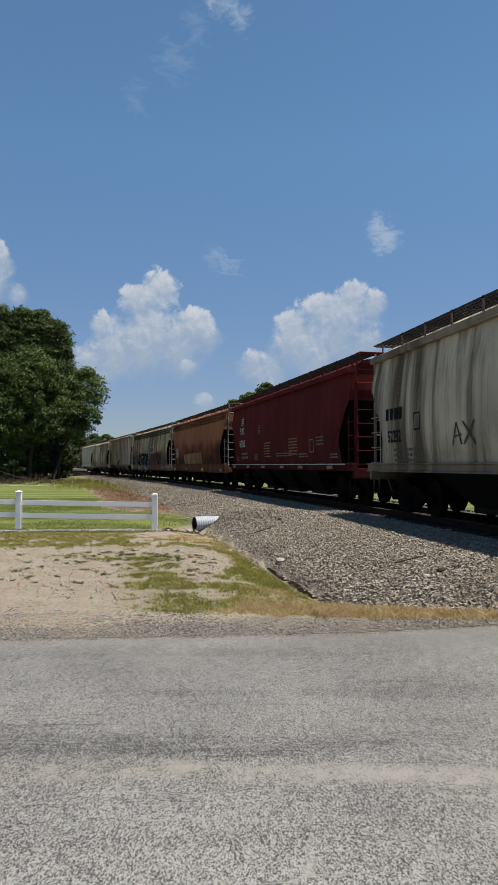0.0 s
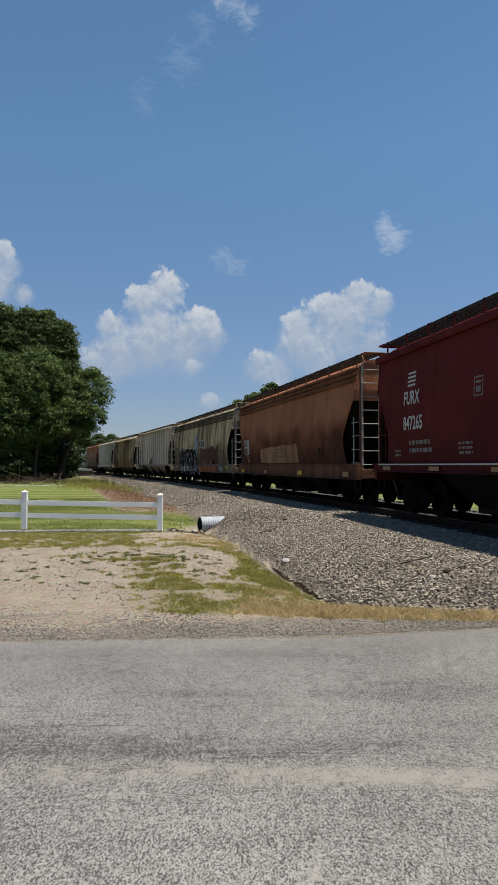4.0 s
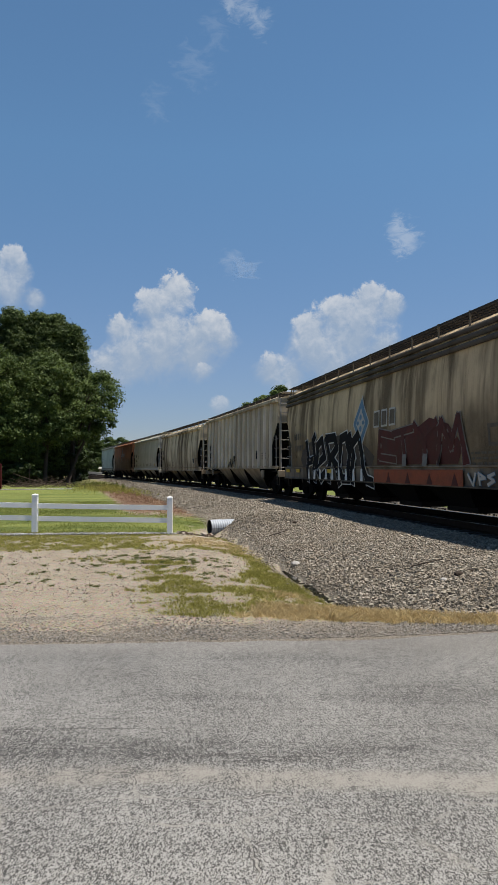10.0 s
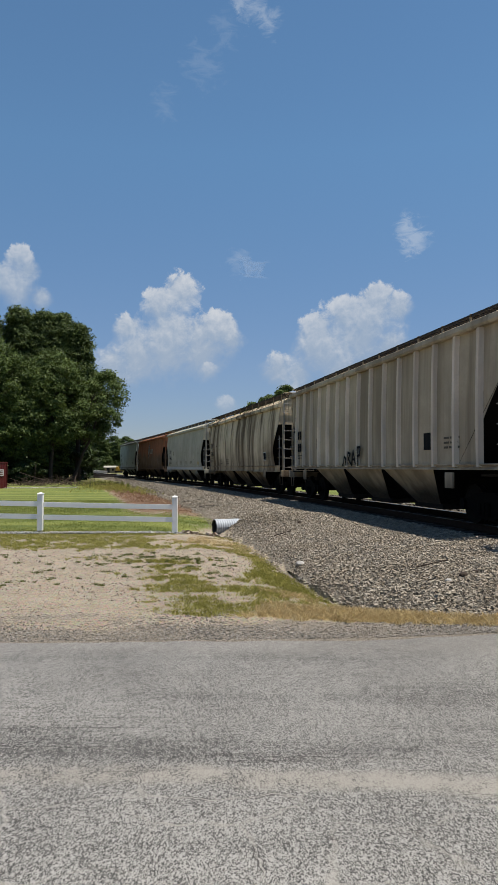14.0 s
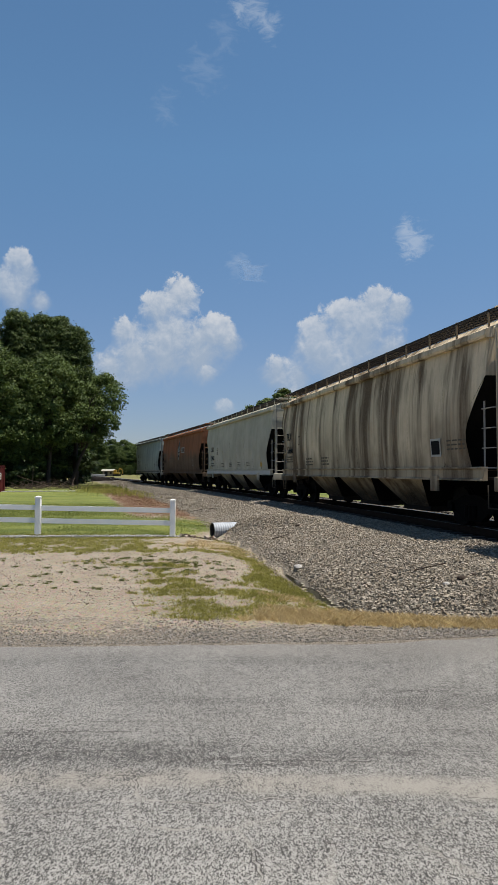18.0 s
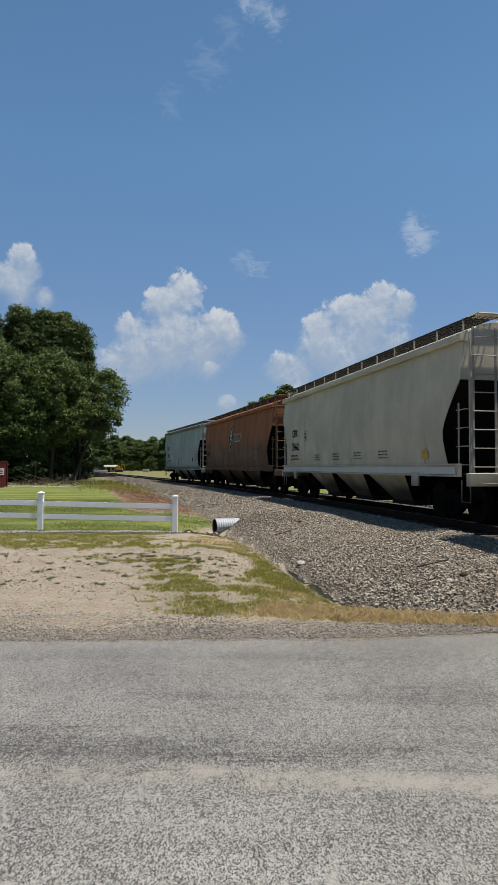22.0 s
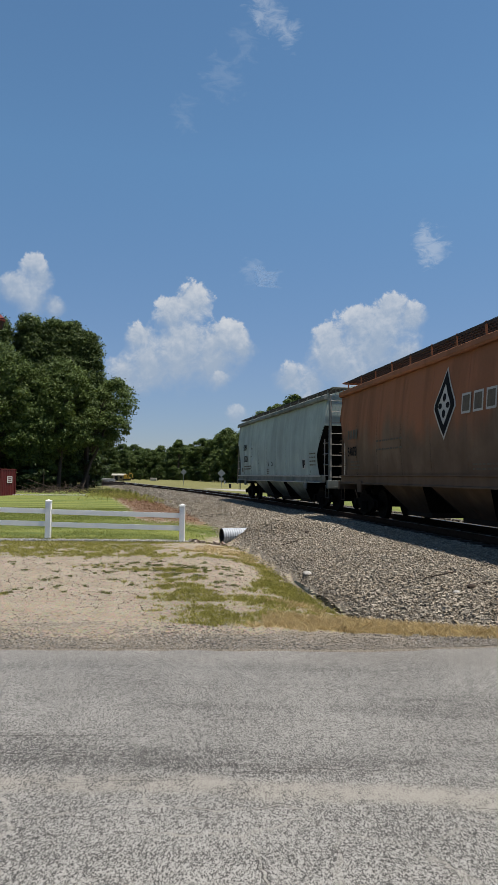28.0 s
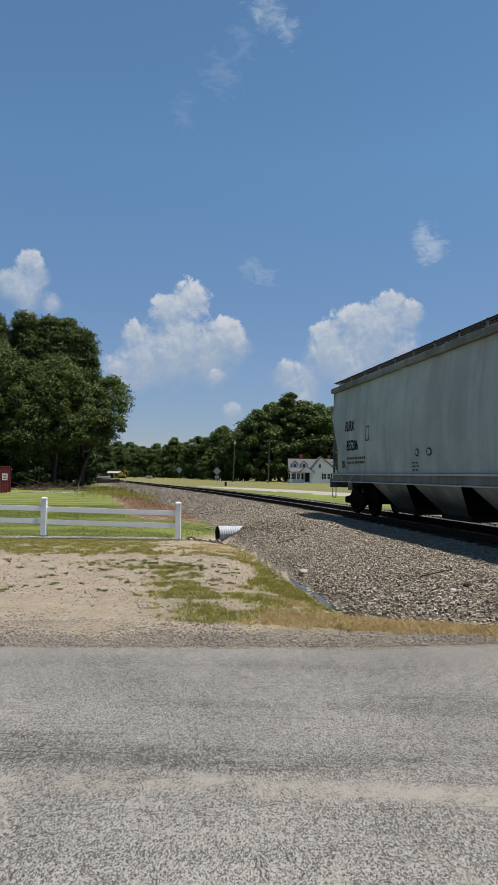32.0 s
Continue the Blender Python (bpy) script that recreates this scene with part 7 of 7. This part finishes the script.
    for k in range(9):
        x = -5.6 + k * 0.68
        part("graffiti", Geo().prism([(x, 0.88), (x + 0.22, 0.88), (x + 0.16, 1.24), (x + 0.05, 1.24)], "y", -w.width(w.low) - 0.088, -w.width(w.low) - 0.083), chalk, c, "white graffiti drip on the sill")
    wild = [[[(0.9, 0.85), (0.2, 1), (0.1, 0.2), (0.9, 0.1)]], [[(0, 0.9), (0.9, 1.0)], [(0.45, 0.95), (0.5, 0.0)]], [[(0.1, 1.1), (0.5, 0.6), (1, 1.1)], [(0.5, 0.6), (0.5, 0)]], [[(0.1, 0), (0.3, 1.1), (0.6, 0.4), (0.9, 1.15), (1.1, 0)]]]
    shape([(1.0, 1.36), (5.6, 1.36), (5.9, 1.75), (5.3, 2.25), (4.4, 2.45), (3.4, 2.15), (2.4, 2.3), (1.3, 2.2)], dark_red, c, w, "graffiti", "dark red graffiti fill", 0.009)
    strokes(c, w, wild, 1.15, 1.4, 0.85, 1.15, faded_white, dark_red, "graffiti", "dark red graffiti letters with a pale outline", 0.09)
    y = -w.width(w.low) - 0.076
    part("graffiti", Geo().box(3.4, y, 1.05, 5.0, 0.01, 0.36), red, c, "orange-red graffiti on the sill")
    for k in range(4):
        part("graffiti", Geo().prism([(1.8 + k * 1.2, 0.88), (2.1 + k * 1.2, 0.88), (1.95 + k * 1.2, 1.15)], "y", y - 0.012, y - 0.006), dark_red, c, "dark wedge of graffiti on the sill")
    strokes(c, w, [[[(0, 0.8), (0.4, 0), (0.8, 0.9)]], [[(0.2, 0.1), (0.2, 0.9), (0.8, 0.6), (0.2, 0.5)]], [[(0.8, 0.9), (0.2, 0.7), (0.7, 0.4), (0.1, 0.1)]]], 6.1, 0.90, 0.28, 0.35, blue, plate, "graffiti", "small blue and white graffiti on the sill", 0.03)
    bars([(-7.5 + 0.26 * k, 2.38, 0.14, 0.24) for k in range(4)], faded, c, w, "owner_mark", "worn black owner mark")
    bars([(-7.4 + 0.24 * k, 1.92, 0.13, 0.24) for k in range(5)], faded, c, w, "owner_mark", "worn black owner mark")
    frame_of(6.9, 1.7, 0.5, 0.45, 0.08, faded, c, w)
    small(c, w, 6.2, 1.55, faded, 3, 1.0, 0.05, 0.06, 14)
    reflectors(c, w, [-8.8, -7.3, -3.3, 7.9], 1.10, 0.5, 0.13, [yellow], 0.06)
    # ribbed wagon
    c, w = CARS[4], W[4]
    ribs = Wagon(w.length, w.paint, w.sill_paint, "", bulge=0.03)
    ribs.width = lambda z: w.width(z) + 0.085
    strokes(c, ribs, [[[(0, 0), (0.2, 0.6), (0.5, 0.5), (0.4, 0.05)]], [[(0.1, 0.1), (0.1, 0.9), (0.6, 0.8), (0.2, 0.45), (0.7, 0.1)]], [[(0.1, 0), (0.3, 1.0), (0.7, 0.1)], [(0.2, 0.4), (0.6, 0.4)]], [[(0.2, 0), (0.2, 1.2), (0.8, 1.2), (0.7, 0.7), (0.2, 0.6)]]],
            -1.2, 1.36, 0.46, 0.40, faded, black, "graffiti", "thin black outline graffiti", 0.03)
    bars([(4.55, 1.72, 0.5, 0.42)], black, c, w, "stencil_box", "black stencil box")
    small(c, w, 5.6, 1.95, faded, 3, 0.7, 0.05, 0.06, 15)
    bars([(-7.15, 2.42, 0.2, 0.34), (-6.85, 2.42, 0.2, 0.34)], black, c, w, "owner_mark", "black owner mark")
    bars([(-7.15, 1.92, 0.2, 0.34), (-6.85, 1.92, 0.2, 0.34)], black, c, w, "owner_mark", "black owner mark")
    small(c, w, -7.1, 1.75, faded, 2, 0.5, 0.05, 0.06, 33)
    frame_of(-4.5, 2.0, 0.3, 0.36, 0.03, faded, c, w)
    # cream wagon
    c, w = CARS[5], W[5]
    lettering("TILX", 0.42, black, c, w, -7.3, 2.56)
    lettering("55666", 0.42, black, c, w, -7.2, 2.02)
    frame_of(-5.55, 2.32, 0.28, 0.34, 0.025, black, c, w)
    small(c, w, -7.4, 1.84, faded, 3, 0.9, 0.05, 0.05, 16)
    small(c, w, -4.5, 1.72, faded, 3, 0.8, 0.05, 0.06, 17)
    small(c, w, -2.6, 1.72, faded, 3, 0.8, 0.05, 0.06, 18)
    b = bars([(5.95, 1.62, 0.5, 0.42)], plate, c, w, "stencil_box", "white framed black stencil box")
    bars([(6.0, 1.67, 0.4, 0.32)], black, b, w, "field").location.y = -0.005
    small(c, w, 6.75, 1.95, faded, 3, 0.8, 0.035, 0.06, 19)
    # clean grey wagon
    c, w = CARS[6], W[6]
    lettering("CBFX", 0.42, black, c, w, -6.1, 2.52)
    lettering("354662", 0.42, black, c, w, -6.1, 1.98)
    frame_of(-4.3, 2.3, 0.36, 0.42, 0.025, faded, c, w)
    bars([(-4.22, 2.38, 0.2, 0.12), (-4.24, 2.56, 0.24, 0.06)], faded, c, w, "stencil")
    small(c, w, -6.35, 1.72, faded, 2, 1.1, 0.07, 0.07, 20)
    for k, x in enumerate((-3.0, -0.9, 1.2, 3.2)):
        small(c, w, x, 1.72, faded, 3, 0.6, 0.04, 0.05, 21 + k)
    spot = plain("yellow_spray", (0.45, 0.29, 0.08), 0.7, 0, 0.3, 4)
    shape([(5.95, 1.50), (6.3, 1.49), (6.36, 1.66), (6.2, 1.76), (6.0, 1.70)], spot, c, w, "paint_spot", "yellow sprayed paint spot")
    shape([(-6.55, 1.42), (-6.3, 1.40), (-6.26, 1.6), (-6.5, 1.64)], spot, c, w, "paint_spot", "yellow sprayed paint spot")
    pale = plain("pale_sill_paint", (0.50, 0.49, 0.46), 0.6, 0, 0.12, 3)
    part("sill_band", Geo().box(0, -w.width(w.low) - 0.028, 1.22, 2 * w.half - 1.1, 0.016, 0.17), pale, c, "pale painted sill band")
    # rust-brown wagon with the emblem
    c, w = CARS[7], W[7]
    emblem(c, w, -0.1, 3.05, 1.45, 1.15, plate, black, black)
    blocks(c, w, 0.75, 2.72, 0.45, 0.42, 0.12, plate, faded)
    bars([(-7.35 + 0.27 * k, 2.55, 0.19, 0.30) for k in range(4)], faded, c, w, "owner_mark", "worn black owner mark")
    lettering("54075", 0.42, black, c, w, -7.3, 2.0)
    small(c, w, -7.1, 1.78, faded, 3, 0.9, 0.05, 0.06, 25)
    frame_of(5.3, 1.68, 0.5, 0.44, 0.05, faded_white, c, w)
    small(c, w, 1.2, 1.58, faded, 2, 1.4, 0.04, 0.06, 26)
    small(c, w, -4.6, 2.35, faded, 2, 2.0, 0.05, 0.20, 27)
    # blue-grey tail wagon
    c, w = CARS[8], W[8]
    lettering("FURX", 0.46, black, c, w, -6.2, 2.76)
    lettering("855206", 0.46, black, c, w, -6.0, 2.12)
    frame_of(-4.2, 2.36, 0.3, 0.46, 0.035, faded, c, w)
    small(c, w, -6.0, 1.82, faded, 2, 1.7, 0.07, 0.07, 28)
    bars([(-6.55, 1.55, 0.28, 0.24)], faded, c, w, "stencil_box")
    for x, r in ((-0.45, 0.11), (0.25, 0.15)):
        ring = [(x + r * math.cos(t), 1.9 + 0.1 * math.sin(t)) for t in [2 * math.pi * i / 14 for i in range(14)]]
        b = shape(ring, black, c, w, "badge", "small round black badge")
        shape([(x + (a - x) * 0.72, 1.9 + (z - 1.9) * 0.72) for a, z in ring], w.paint, b, w, "field", lift=0.017)
    small(c, w, -0.8, 1.62, faded, 3, 0.4, 0.04, 0.05, 29)
    b = bars([(5.22, 1.62, 0.40, 0.42)], plate, c, w, "stencil_box", "white framed black stencil box")
    bars([(5.25, 1.66, 0.20, 0.34), (5.48, 1.78, 0.10, 0.22)], black, b, w, "field").location.y = -0.005
    small(c, w, 6.2, 2.2, faded, 4, 0.7, 0.05, 0.10, 30)
    part("stripe", Geo().box(0, -w.width(w.low) - 0.072, 1.335, 2 * w.half - 1.2, 0.01, 0.05), plate, c, "white line along the sill")
    part("stripe", Geo().box(0, -w.width(w.low) - 0.072, 1.09, 2 * w.half - 1.2, 0.01, 0.03), plate, c, "white line along the sill")


paint_marks()


def motions():
    """Wagons roll along the curve; wheels turn with them; clouds drift."""
    times = [i * 0.5 for i in range(65)]
    for w, car, lead in zip(W, CARS, LEADS):
        walk(car, [(t, wagon_pose(w, train_s(t) + lead)) for t in times])
    turns = []
    for i in range(0, 961, 4):
        t = i / FPS
        angle = math.degrees((train_s(0) - train_s(t)) / 0.457) % 360
        turns.append((t, angle))
    for k, ob in enumerate(WHEELS):
        x, y, z = ob.matrix_basis.translation
        walk(ob, [(t, pose(x, y, z, 0, a, 0)) for t, a in turns])
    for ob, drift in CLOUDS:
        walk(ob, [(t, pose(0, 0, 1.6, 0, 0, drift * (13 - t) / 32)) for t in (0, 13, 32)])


motions()
